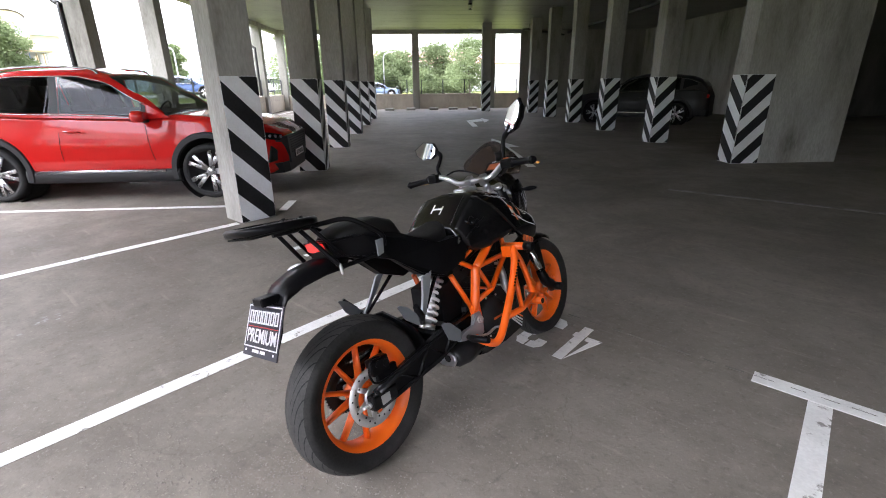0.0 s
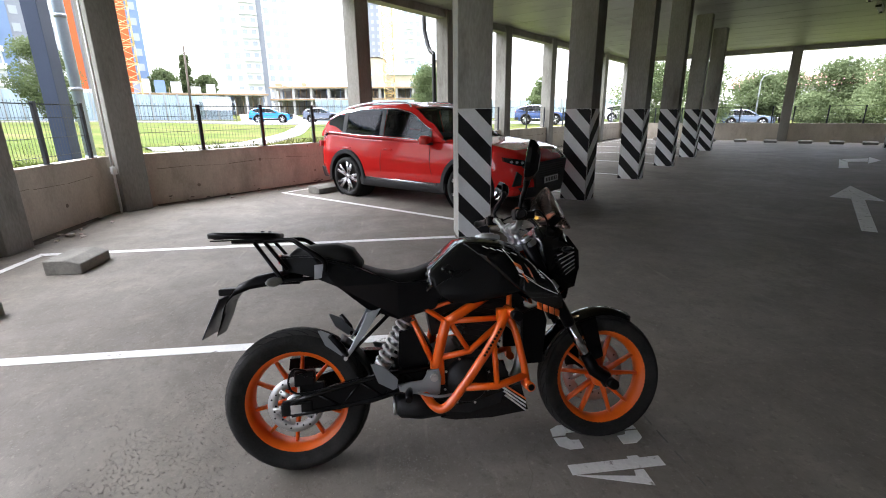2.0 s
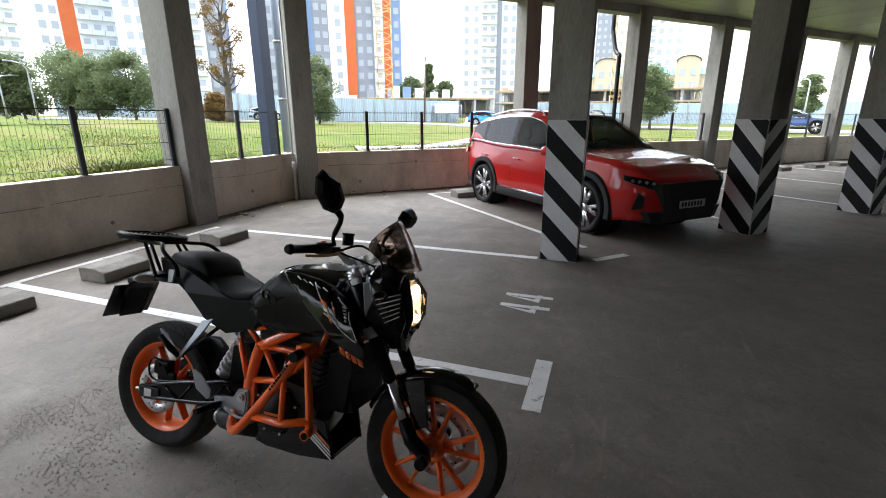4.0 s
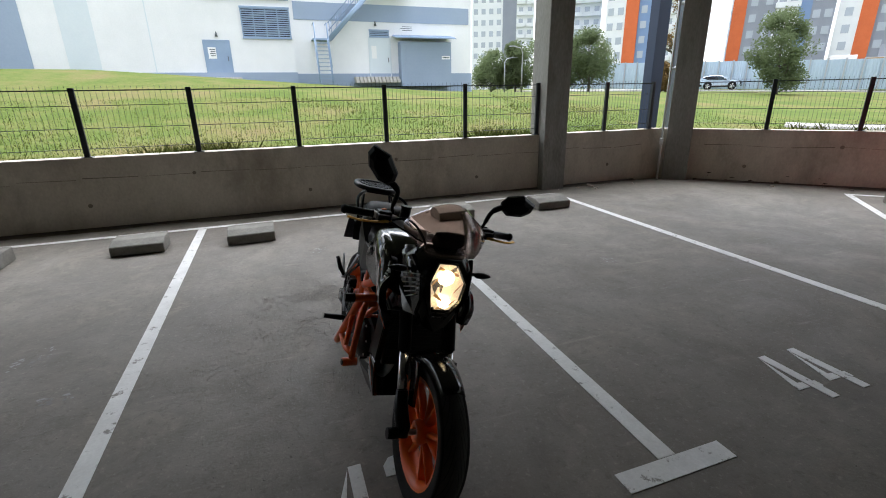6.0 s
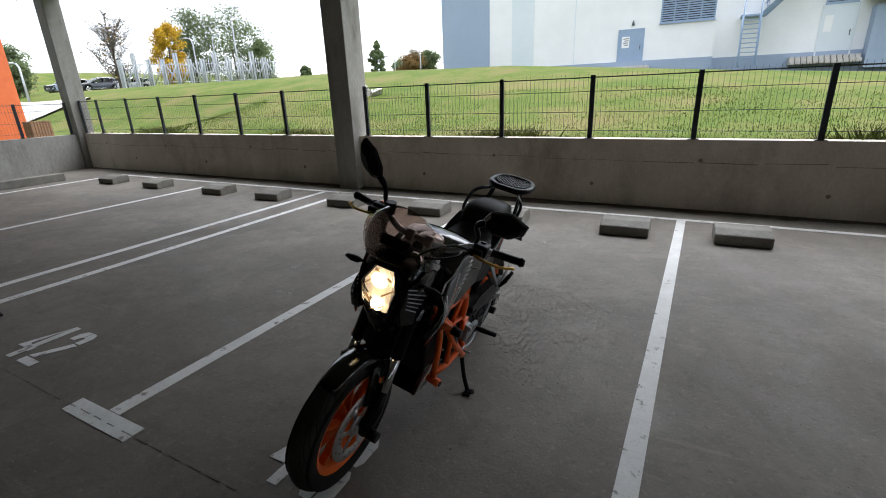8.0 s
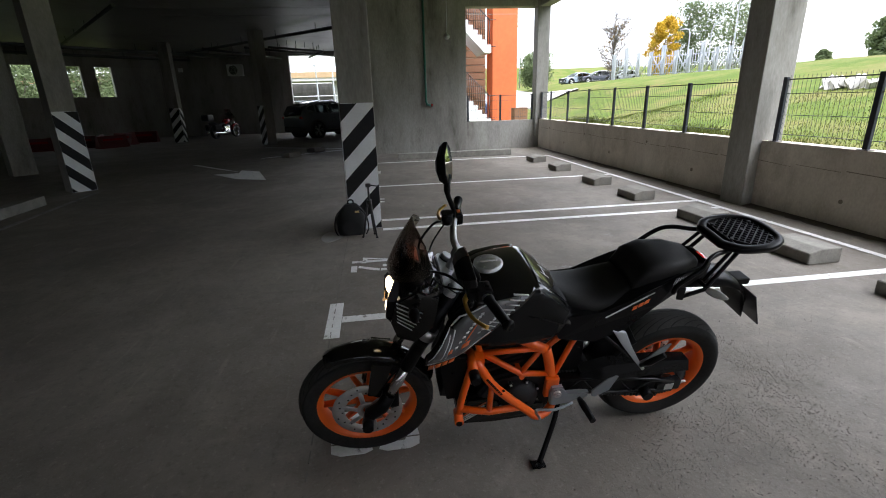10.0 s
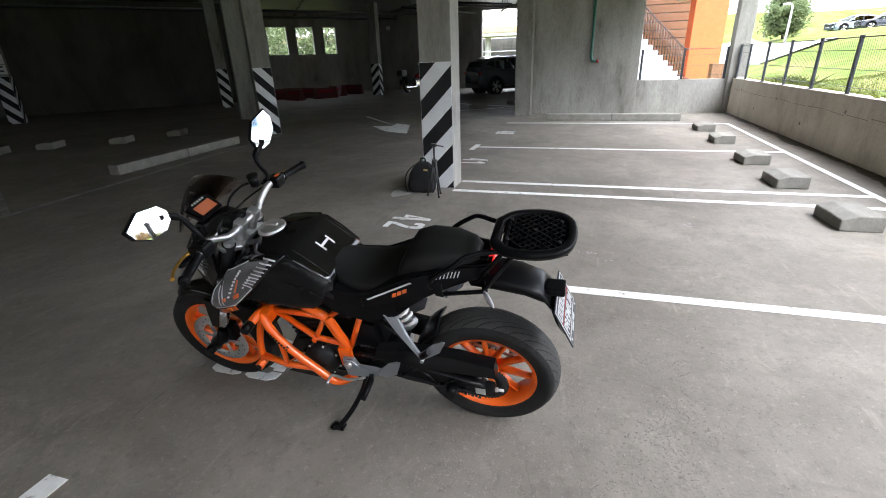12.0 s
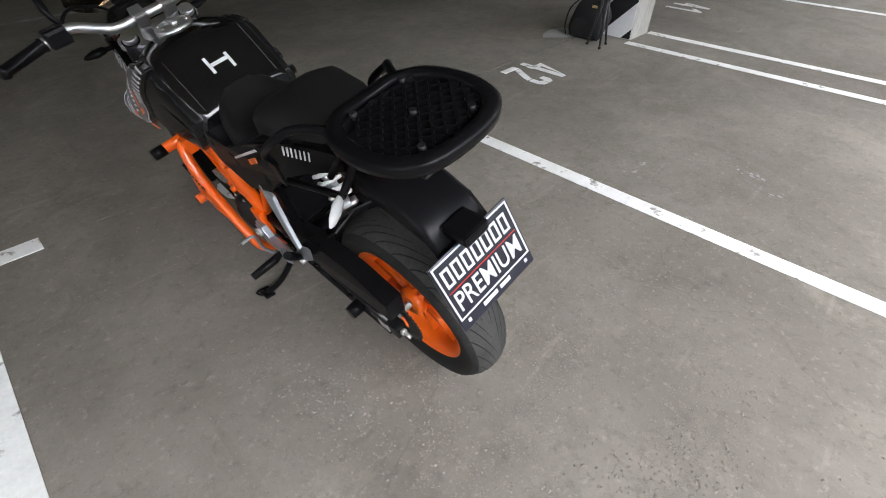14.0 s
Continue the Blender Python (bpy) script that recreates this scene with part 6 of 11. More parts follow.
# long building with a pinkish roof
x, y = polar(130.0, 95)
ob = base("long_building", pose(x, y, 0.5, 0, 0, 40), "long white building with a pinkish roof", "building")
b = bmesh.new()
box(b, -20, 18, -5, 5, -1, 4.4)
part("wall", b, FAC_W, ob)
b = bmesh.new()
loft(b, [[(xx, -5.6, 4.4), (xx, 5.6, 4.4), (xx, 0, 6.6)] for xx in (-20.5, 18.5)], smooth=False)
part("roof", b, PINK, ob)
for k in range(13):
    shared("window", PANE_DATA, ob, Matrix.Translation((-18 + 2.8 * k, -5, 1.8)))

# yellow excavator behind the hoarding
x, y = polar(-137.6, 76)
ob = base("excavator", pose(x, y, 2.0, 0, 0, 40), "yellow excavator with a raised arm", "excavator")
b = bmesh.new()
box(b, -1.6, 1.6, -1.3, 1.3, 0.9, 2.3, bevel=0.15)
part("body", b, CRANE_Y, ob)
b = bmesh.new()
box(b, -0.2, 1.4, -1.2, -0.1, 2.3, 3.2, bevel=0.1)
part("cab", b, PANE, ob)
for yy in (-1.25, 1.25):
    b = bmesh.new()
    box(b, -2.0, 2.0, yy - 0.3, yy + 0.3, -0.4, 0.8, bevel=0.25)
    part("track", b, BAR_D, ob)
for p, q in (((1.0, 0, 1.6), (2.6, 0, 3.5)), ((2.6, 0, 3.5), (4.4, 0, 3.4)), ((4.4, 0, 3.4), (5.0, 0, 1.4))):
    b = bmesh.new()
    blade(b, p, q, 0.5, 0.4, 0.35, 0.35, (-(Vector(q) - Vector(p)).z, 0, (Vector(q) - Vector(p)).x))
    part("arm", b, CRANE_Y, ob)
x, y = polar(-150.2, 72)
b = bmesh.new()
box(b, -2.5, 2.5, -0.15, 0.15, 0, 0.5, bevel=0.05)
tagged(part("orange_barrier", b, ORANGE_C), "orange plastic barrier behind the hoarding", "barrier").matrix_basis = pose(x, y, 3.2, 0, 0, -60)
b = bmesh.new()
box(b, -1.2, 1.2, -1.2, 1.2, 0, 2.6, bevel=0.05)
x, y = polar(-149.0, 74)
tagged(part("site_cabin", b, SIGN_W), "small white site cabin behind the hoarding", "cabin").matrix_basis = pose(x, y, 2.3, 0, 0, -60)


def lamp_post(x, y, h, turn, label="grey street lamp on a tall post"):
    ob = base("street_lamp", pose(x, y, ground_z(x, y) - 0.1, 0, 0, turn), label, "street lamp", "street lamps")
    b = bmesh.new()
    tube(b, [(0, 0, 0), (0, 0, h * 0.5), (0, 0, h * 0.88), (0.25, 0, h * 0.97), (0.9, 0, h)], [0.09, 0.07, 0.055, 0.045, 0.04], 8)
    part("post", b, GREY_ST, ob)
    b = bmesh.new()
    box(b, 0.85, 1.45, -0.13, 0.13, h - 0.05, h + 0.06, bevel=0.03)
    part("lamp_head", b, GREY_ST, ob)


for az, d, h, tn in ((-40.4, 58, 8.2, 180), (-36.3, 60, 5.6, 0), (-38.2, 62, 6.0, 180), (162.2, 52, 4.4, 180), (159.8, 60, 4.6, 0), (164.5, 64, 7.0, 0), (139.8, 50, 4.6, 0), (-119.0, 50, 4.4, 0),
                     (-117.0, 53, 3.6, 180), (-60.6, 60, 4.0, 0), (-57.6, 60, 3.4, 0), (-18.6, 62, 7.5, 0), (5.2, 46, 5.0, 180), (3.4, 52, 5.5, 0), (-21.8, 40, 2.6, 0)):
    lamp_post(*polar(az, d), h, tn)
# an old timber pole
x, y = polar(-157.8, 63)
b = bmesh.new()
tube(b, [(0, 0, 0), (0.1, 0.25, 8.3)], [0.15, 0.1], 8)
tagged(part("timber_pole", b, OLD_WOOD), "old weathered timber pole beside the hoarding", "pole").matrix_basis = pose(x, y, ground_z(x, y) - 0.1)

# grey switchyard posts behind the slope
yard = base("switchyard", pose(0, 0, 0), "grey steel switchyard frames behind the slope", "switchyard")
rng = random.Random(8)
for k in range(12):
    az = -29.6 - 1.25 * k
    d = 47 - 0.15 * k
    x, y = polar(az, d)
    zb = ground_z(x, y)
    ht = 2.3 + 0.5 * (k % 3 == 1)
    for dx in (0.0, 0.35):
        b = bmesh.new()
        box(b, x + dx - 0.07, x + dx + 0.07, y - 0.07, y + 0.07, zb - 0.3, zb + ht)
        part("post", b, GREY_ST, yard)
    x2, y2 = polar(az - 1.25, d - 0.15)
    for z in (zb + 0.5, zb + 1.25, zb + 1.9):
        bars("rail", [(x, y, z), (x2, y2, z)], 0.035, yard, GREY_ST)
    bars("brace", [(x, y, zb + 0.2), (x2, y2, zb + 2.0)], 0.045, yard, GREY_ST)
    if k % 2:
        bars("brace", [(x2, y2, zb + 0.2), (x, y, zb + 2.0)], 0.045, yard, GREY_ST)
    for j in range(5):
        xx, yy = x + (x2 - x) * j / 5, y + (y2 - y) * j / 5
        bars("upright", [(xx, yy, zb + 0.1), (xx, yy, zb + 1.95 + 0.35 * rng.random())], 0.025, yard, GREY_ST)

# low sheds, a blue tarpaulin heap and a bare patch near the slope
for az, d, w, h, mat, lab in ((-50.0, 90, 9, 1.2, TIMBER, "low sand-coloured shed roof"), (-55.0, 84, 7, 1.0, PINK, "low shed with a reddish roof"), (-57.4, 70, 3.4, 1.5, TOWER_B, "heap covered by a blue tarpaulin")):
    x, y = polar(az, d)
    b = bmesh.new()
    loft(b, [[(-w / 2 * k, -2, 0), (-w / 2 * k, 2, 0), (-w / 2 * k, 1.4, h * 0.8), (-w / 2 * k, 0, h * 1.2), (-w / 2 * k, -1.4, h * 0.8)] for k in (1, 0.9, -0.85, -1)], smooth=False)
    tagged(part("shed", b, mat), lab, "shed", "far sheds").matrix_basis = pose(x, y, ground_z(x, y) - 0.1, 0, 0, az + 90)
b = bmesh.new()
rng = random.Random(4)
for k in range(26):
    a, r = rng.uniform(0, 6.3), rng.uniform(0, 1)
    s = rng.uniform(0.1, 0.28)
    m = Matrix.Translation((1.1 * r * math.cos(a), 0.5 * r * math.sin(a), 0.02)) @ Euler((rng.random(), rng.random(), rng.random() * 6)).to_matrix().to_4x4()
    box(b, -s, s, -s * 0.7, s * 0.7, -0.05, 0.05, m)
x, y = 9.0, -10.6
tagged(part("rubble", b, PLINTH_BRICK), "pale heap of broken concrete on the grass", "rubble").matrix_basis = pose(x, y, ground_z(x, y) + 0.03)

# ---- cars outside ----
def far_car(az, d, turn, paint, label, spec=HATCH, z=None):
    x, y = polar(az, d)
    car(pose(x, y, (ground_z(x, y) + 0.1) if z is None else z, 0, 0, turn), paint, label, spec=spec, rails=False, sx=0.9)


far_car(-165.4, 51, 95, plain("bright_blue_car_paint", (0.02, 0.29, 0.62), 0.25, coat=0.8), "bright blue hatchback on the road")
far_car(-171.3, 53, 88, plain("blue_grey_car_paint", (0.13, 0.16, 0.22), 0.25, coat=0.8), "blue-grey estate car on the road")
far_car(-139.6, 62, 130, plain("light_blue_car_paint", (0.4, 0.5, 0.6), 0.25, coat=0.8), "pale blue car on the road")
far_car(162.7, 38, 70, plain("dark_blue_car_paint", (0.03, 0.07, 0.2), 0.25, coat=0.8), "dark blue car on the road")
far_car(152.6, 44, 60, SIGN_W, "white car on the road")
far_car(140.5, 48, 50, plain("steel_blue_car_paint", (0.12, 0.17, 0.25), 0.25, coat=0.8), "blue-grey car on the road")
far_car(-25.0, 62, 100, plain("grey_car_paint", (0.2, 0.25, 0.3), 0.25, coat=0.8), "grey-blue car by the far embankment")
far_car(-27.3, 60, 80, plain("black_car_paint", (0.015, 0.02, 0.03), 0.2, coat=0.8), "dark sedan by the far embankment")
far_car(-29.9, 61, 95, plain("silver_car_paint", (0.35, 0.38, 0.4), 0.3, metal=0.3, coat=0.8), "silver car by the far embankment")
far_car(3.9, 42, 75, SIGN_W, "white sedan in the yard outside")
far_car(-1.3, 33, 95, SIGN_W, "white suv in the yard outside", spec=SUV)
far_car(-12.9, 24, 60, plain("navy_car_paint", (0.03, 0.07, 0.16), 0.2, coat=0.8), "dark blue car by the access road", z=0.1)
x, y = polar(-0.1, 39)
b = bmesh.new()
box(b, -1.2, 1.2, -1.25, 1.25, -0.05, 2.7, bevel=0.03)
ob = tagged(part("kiosk", b, plain("dark_slate_panel", (0.1, 0.125, 0.155), 0.5)), "dark grey kiosk in the yard", "kiosk")
ob.matrix_basis = pose(x, y, -0.03)
b = bmesh.new()
box(b, -1.23, -1.19, -0.6, -0.1, 1.2, 1.9)
part("window", b, PANE, ob)
b = bmesh.new()
box(b, -1.3, 1.3, -1.35, 1.35, 2.7, 2.8)
part("roof", b, GREY_ST, ob)
# overpass on piers
ov = base("overpass", pose(96, 10, 0), "pale concrete road overpass on piers", "bridge")
b = bmesh.new()
box(b, -4, 4, -38, 60, 5.6, 6.5, bevel=0.05)
part("deck", b, SITE_C, ov)
# Added dark wall that fills the gap below the deck with shade.
b = bmesh.new()
box(b, 6.0, 7.0, -38, 60, -0.5, 5.58)
part("abutment", b, SHADEWALL, ov, "dark wall added for the shade under the deck")
for z in (1.5, 2.1, 2.9):
    bars("guard_rail", [(-6.0, -38, z), (-6.0, 60, z)], 0.07, ov, GREY_ST)
b = bmesh.new()
box(b, -4.2, -4.0, -38, 60, 6.2, 7.2)
part("edge_beam", b, TIMBER, ov, "sand-coloured edge beam")
for k in range(9):
    b = bmesh.new()
    cyl(b, (0, -34 + 11 * k, -0.5), (0, -34 + 11 * k, 5.6), 0.6, seg=12)
    part("pier", b, SITE_C, ov)
for k in range(30):
    bars("rail_post", [(-4.1, -36 + 3.2 * k, 7.2), (-4.1, -36 + 3.2 * k, 8.2)], 0.05, ov, GREY_ST)
PLATE_BR = plain("dull_red_brown_plate", (0.05, 0.02, 0.017), 0.6)
x, y = polar(1.3, 36)
ob = base("road_sign", pose(x, y, -0.03, 0, 0, 2), "round road sign on a post seen from behind", "road sign")
bars("post", [(0, 0, 0), (0, 0, 3.6)], 0.04, ob, GREY_ST)
for z in (2.5, 3.25):
    b = bmesh.new()
    cyl(b, (-0.05, 0, z), (-0.08, 0, z), 0.33, seg=20)
    part("plate", b, PLATE_BR, ob)
x, y = polar(-13.6, 60)
b = bmesh.new()
box(b, -0.6, 0.6, -0.6, 0.6, 0, 2.2, bevel=0.08)
ob = tagged(part("portable_toilet", b, plain("blue_plastic", (0.03, 0.32, 0.6), 0.4)), "blue plastic portable toilet cabin", "cabin")
ob.matrix_basis = pose(x, y, 0.6)
b = bmesh.new()
box(b, -0.66, 0.66, -0.66, 0.66, 2.2, 2.45, bevel=0.08)
part("roof", b, SIGN_W, ob)

# ---- orange stair tower beyond the east parapet ----
b = bmesh.new()
box(b, 16.7, 17.7, -3.66, -2.66, 0.2, 9.0, bevel=0.01)
structure("pillar", b, ORANGE_C, "tall bright orange rendered pillar", "pillar")
STAIR_W = rough_material("white_painted_concrete", (0.68, 0.69, 0.7), (0.8, 0.8, 0.8), scale=1.2, fine=30, rough=0.8, bump=0.1)
RAIL_D = plain("dark_brown_railing_paint", (0.035, 0.022, 0.02), 0.5)
STEP_R = rough_material("dark_red_step_tile", (0.13, 0.035, 0.03), (0.19, 0.06, 0.05), scale=2, fine=40, rough=0.7, bump=0.1)
CLAD_BR = rough_material("brown_slat_cladding", (0.2, 0.1, 0.05), (0.3, 0.16, 0.09), scale=2, fine=30, rough=0.7, bump=0.1, stretch=(1, 1, 8))
stairs = base("outdoor_staircase", pose(0, 0, 0), "white concrete outdoor stairs with dark railings", "staircase", kind="structure")
RISE, RUN = 0.175, 0.18
for z0 in (0.6, 3.35, 6.1):
    b = bmesh.new()
    prof = []
    for k in range(13):
        prof += [(-2.55 + RUN * k, z0 + RISE * k), (-2.55 + RUN * k, z0 + RISE * (k + 1))]
    prof += [(-2.55 + RUN * 13, z0 + RISE * 13), (-2.55 + RUN * 13, z0 + RISE * 13 - 0.3), (-2.3, z0 - 0.12), (-2.55, z0 - 0.12)]
    if z0 < 1:
        prof[-3:] = [(-2.55 + RUN * 13, 0.1), (-2.3, 0.1), (-2.55, 0.1)]
    lo = [b.verts.new((16.5, y, z)) for y, z in prof]
    hi = [b.verts.new((18.0, y, z)) for y, z in prof]
    b.faces.new(lo)
    b.faces.new(hi[::-1])
    for i in range(len(prof)):
        j = (i + 1) % len(prof)
        b.faces.new((lo[i], hi[i], hi[j], lo[j]))
    part("flight", b, STAIR_W, stairs)
    for k in range(13):
        b = bmesh.new()
        box(b, 16.53, 18.0, -2.55 + RUN * k - 0.01, -2.55 + RUN * (k + 1) - 0.01, z0 + RISE * (k + 1), z0 + RISE * (k + 1) + 0.02)
        part("tread", b, STEP_R, stairs)
        for j in range(2):
            yy = -2.5 + RUN * (k + 0.5 * j)
            bars("baluster", [(16.56, yy, z0 + RISE * (k + 0.5 * j) + 0.1), (16.56, yy, z0 + RISE * (k + 0.5 * j) + 1.05)], 0.016, stairs, RAIL_D)
    for dz in (0.12, 1.05):
        bars("handrail", [(16.56, -2.75, z0 + dz), (16.56, -2.5, z0 + dz), (16.56, -2.5 + RUN * 13, z0 + RISE * 13 + dz)], 0.022, stairs, RAIL_D)
for k in range(22):
    b = bmesh.new()
    box(b, 19.3, 19.36, -3.0, 2.0, 0.6 + 0.3 * k, 0.86 + 0.3 * k, bevel=0.01)
    part("cladding_board", b, CLAD_BR, stairs)
b = bmesh.new()
box(b, 19.37, 19.6, -3.0, 2.0, 0.2, 9.0)
part("back_wall", b, SITE_C, stairs)
for z in (2.87, 5.62, 8.37):
    b = bmesh.new()
    box(b, 16.5, 19.3, -0.2, 2.0, z - 0.2, z)
    part("landing", b, STAIR_W, stairs)
# wooden bin
ob = base("litter_bin", pose(15.45, -3.4, ground_z(15.45, -3.4)), "slatted wooden litter bin", "bin")
for k in range(7):
    for sx in (-0.24, 0.24):
        b = bmesh.new()
        box(b, sx - 0.012, sx + 0.012, -0.25 + 0.071 * k, -0.19 + 0.071 * k, 0.03, 0.62, bevel=0.004)
        part("slat", b, CLAD_BR, ob)
        b = bmesh.new()
        box(b, -0.25 + 0.071 * k, -0.19 + 0.071 * k, sx - 0.012, sx + 0.012, 0.03, 0.62, bevel=0.004)
        part("slat", b, CLAD_BR, ob)
b = bmesh.new()
box(b, -0.22, 0.22, -0.22, 0.22, 0.0, 0.56)
part("liner", b, BAR_D, ob)

# ---- grass blades on the slope and weeds along the wall ----
BLADE = rough_material("grass_blades", (0.055, 0.088, 0.016), (0.155, 0.165, 0.046), scale=0.6, fine=5, rough=0.8, bump=0.0)
BLADE.node_tree.nodes["Principled BSDF"].inputs["Specular IOR Level"].default_value = 0.06


def blades(name, seed, count, place, hmin, hmax, width, label):
    rng = random.Random(seed)
    vs, fs = [], []
    for k in range(count):
        x, y, tall = place(rng)
        z = ground_z(x, y) - 0.02
        h = rng.uniform(hmin, hmax) * tall
        a = rng.uniform(0, 6.283)
        w = width * rng.uniform(0.7, 1.4)
        dx, dy = math.cos(a) * w, math.sin(a) * w
        bx, by = rng.gauss(0, 0.35) * h, rng.gauss(0, 0.35) * h
        i = len(vs)
        vs += [(x - dx, y - dy, z), (x + dx, y + dy, z), (x + dx * 0.6 + bx * 0.5, y + dy * 0.6 + by * 0.5, z + h * 0.6), (x + bx, y + by, z + h)]
        fs += [(i, i + 1, i + 2), (i, i + 2, i + 3)]
    me = bpy.data.meshes.new(name)
    me.from_pydata(vs, [], fs)
    me.materials.append(BLADE)
    return tagged(new(name, me), label, "grass", kind="stuff")


def slope_place(rng):
    s = rng.random() ** 1.7
    return rng.uniform(-8 - 4 * s, 13 + 3 * s), -3.5 - 7 * s, 1.0


def weed_place(rng):
    c = round(rng.uniform(-6.5, 12.2) / 0.6) * 0.6
    t = 0.35 + 0.65 * (0.5 + 0.5 * math.sin(c * 2.1) * math.sin(c * 0.7 + 1))
    return c + rng.gauss(0, 0.2), -3.3 - abs(rng.gauss(0, 0.22)), t


def lawn_place(rng):
    s = rng.random() ** 1.5
    x, y = wing(rng.uniform(1 - 5 * s, 20), -7.25 - 9 * s)
    return x, y, 1.0


def west_weed(rng):
    c = rng.choice((4.7, 5.0, 5.3, 6.2, 6.5, 6.8, 7.1, 7.4, 8.1, 8.8, 9.6, 10.3, 11.2, 12.4, 13.5)) + rng.gauss(0, 0.25)
    x, y = wing(c, -7.35 - abs(rng.gauss(0, 0.25)))
    return x, y, rng.uniform(0.5, 1.0)


blades("grass_slope", 21, 90000, slope_place, 0.025, 0.075, 0.006, "mown green and straw-coloured grass on the slope")
blades("grass_lawn", 22, 60000, lawn_place, 0.025, 0.075, 0.006, "mown green lawn grass beside the garage")
blades("weeds", 23, 20000, weed_place, 0.14, 0.42, 0.004, "tall dark weeds along the parapet")
blades("weeds_west", 24, 9000, west_weed, 0.15, 0.6, 0.006, "tall green weeds behind the parapet")


# ---- things inside the garage ----
NYLON = rough_material("black_nylon_fabric", (0.006, 0.006, 0.007), (0.016, 0.016, 0.018), scale=9, fine=120, rough=0.85, bump=0.5, bump_depth=0.004)
BLACKP = plain("black_plastic_tube", (0.015, 0.015, 0.016), 0.45)
GREENP = plain("green_painted_pipe", (0.02, 0.12, 0.085), 0.4)
DARKP = plain("dark_painted_pipe", (0.03, 0.035, 0.035), 0.5)
STEELP = rough_material("dark_blue_painted_steel", (0.02, 0.034, 0.075), (0.03, 0.046, 0.095), scale=2, fine=40, rough=0.5, bump=0.1)
LIGHTP = plain("pale_grey_blue_pipe", (0.46, 0.54, 0.66), 0.4)
WHITEP = plain("white_plastic", (0.7, 0.7, 0.69), 0.45)
BLUE_S = plain("blue_sign_face", (0.02, 0.13, 0.42), 0.35)
CHROME = plain("chrome", (0.75, 0.75, 0.76), 0.08, metal=1.0, var=0.03)
DEEPRED = plain("deep_red_paint", (0.32, 0.012, 0.012), 0.2, coat=1.0)
REDP = plain("dull_red_plastic", (0.12, 0.012, 0.01), 0.6)
TUBEW = plain("fluorescent_tube_glass", (0.8, 0.8, 0.78), 0.3)

# backpack leaning on the striped column
bag = base("backpack", pose(3.16, 2.52, 0, 0, 0, 90) @ Matrix.Scale(0.83, 4), "black nylon backpack leaning on the column", "backpack")
b = bmesh.new()
rows = []
for k in range(9):
    t = k / 8
    z = 0.01 + 0.43 * t
    w = 0.19 * (0.86 + 0.3 * math.sin(math.pi * min(1, t * 0.9 + 0.1)) - 0.42 * t ** 4)
    d = 0.13 * (0.9 + 0.4 * math.sin(math.pi * t) - 0.45 * t ** 3)
    ring = []
    for j in range(16):
        a = 2 * math.pi * j / 16
        r = 1 + 0.05 * math.sin(3 * a + 5 * t) + 0.03 * math.sin(7 * a - 9 * t)
        ring.append((w * r * math.copysign(abs(math.cos(a)) ** 0.7, math.cos(a)), d * r * math.copysign(abs(math.sin(a)) ** 0.7, math.sin(a)) - 0.07 * t, z))
    rows.append(ring)
loft(b, rows)
part("body", b, NYLON, bag)
b = bmesh.new()
loft(b, [[(0.13 * s * math.cos(a), 0.13 + 0.05 * s, 0.14 + 0.1 * s * math.sin(a)) for a in [2 * math.pi * k / 12 for k in range(12)]] for s in (1.0, 0.98, 0.75)])
part("front_pocket", b, NYLON, bag)
b = bmesh.new()
tube(b, smooth_path([(-0.04, -0.07, 0.43), (-0.03, -0.08, 0.49), (0.03, -0.08, 0.49), (0.04, -0.07, 0.43)], 5), 0.012, 6)
part("grab_handle", b, NYLON, bag)
for s in (-1, 1):
    b = bmesh.new()
    tube(b, smooth_path([(0.1 * s, 0.02, 0.42), (0.21 * s, 0.08, 0.3), (0.24 * s, 0.1, 0.12), (0.2 * s, 0.12, 0.02)], 5), 0.018, 6, flat=0.4)
    part("strap", b, NYLON, bag)
b = bmesh.new()
box(b, -0.12, -0.06, 0.085, 0.092, 0.34, 0.365)
part("tag", b, CRANE_Y, bag, "small yellow fabric tag")
b = bmesh.new()
loft(b, [[(0.2 * math.cos(a) * (1 + 0.15 * math.sin(3 * a)), 0.13 * math.sin(a), z + 0.006 * math.sin(2 * a)) for a in [2 * math.pi * k / 14 for k in range(14)]] for z in (0.002, 0.009)])
ob = tagged(part("rag", b, rough_material("grey_paper", (0.3, 0.29, 0.28), (0.4, 0.39, 0.37), scale=6, fine=60, rough=0.9)), "crumpled grey sheet on the floor beside the backpack", "cloth")
ob.matrix_basis = pose(3.06, 2.76, 0)

# tripod
tri = base("tripod", pose(2.98, 2.29, 0), "small black camera tripod standing beside the column", "tripod")
for k in range(3):
    a = radians(100 + 120 * k)
    foot = (0.1 * math.cos(a), 0.1 * math.sin(a), 0.004)
    b = bmesh.new()
    tube(b, [(0.02 * math.cos(a), 0.02 * math.sin(a), 0.42), (0.055 * math.cos(a), 0.055 * math.sin(a), 0.22), foot], [0.014, 0.012, 0.009], 8)
    leg = part("leg", b, BLACKP, tri)
    b = bmesh.new()
    cyl(b, foot, (foot[0], foot[1], 0.02), 0.013, seg=8)
    part("rubber_foot", b, NYLON, leg)
b = bmesh.new()
cyl(b, (0, 0, 0.36), (0, 0, 0.6), 0.012, seg=8)
part("centre_column", b, BLACKP, tri)
b = bmesh.new()
cyl(b, (0, 0, 0.4), (0, 0, 0.45), 0.032, seg=10)
part("collar", b, BLACKP, tri)
b = bmesh.new()
box(b, -0.025, 0.025, -0.03, 0.03, 0.6, 0.64, bevel=0.006)
part("head", b, BLACKP, tri)
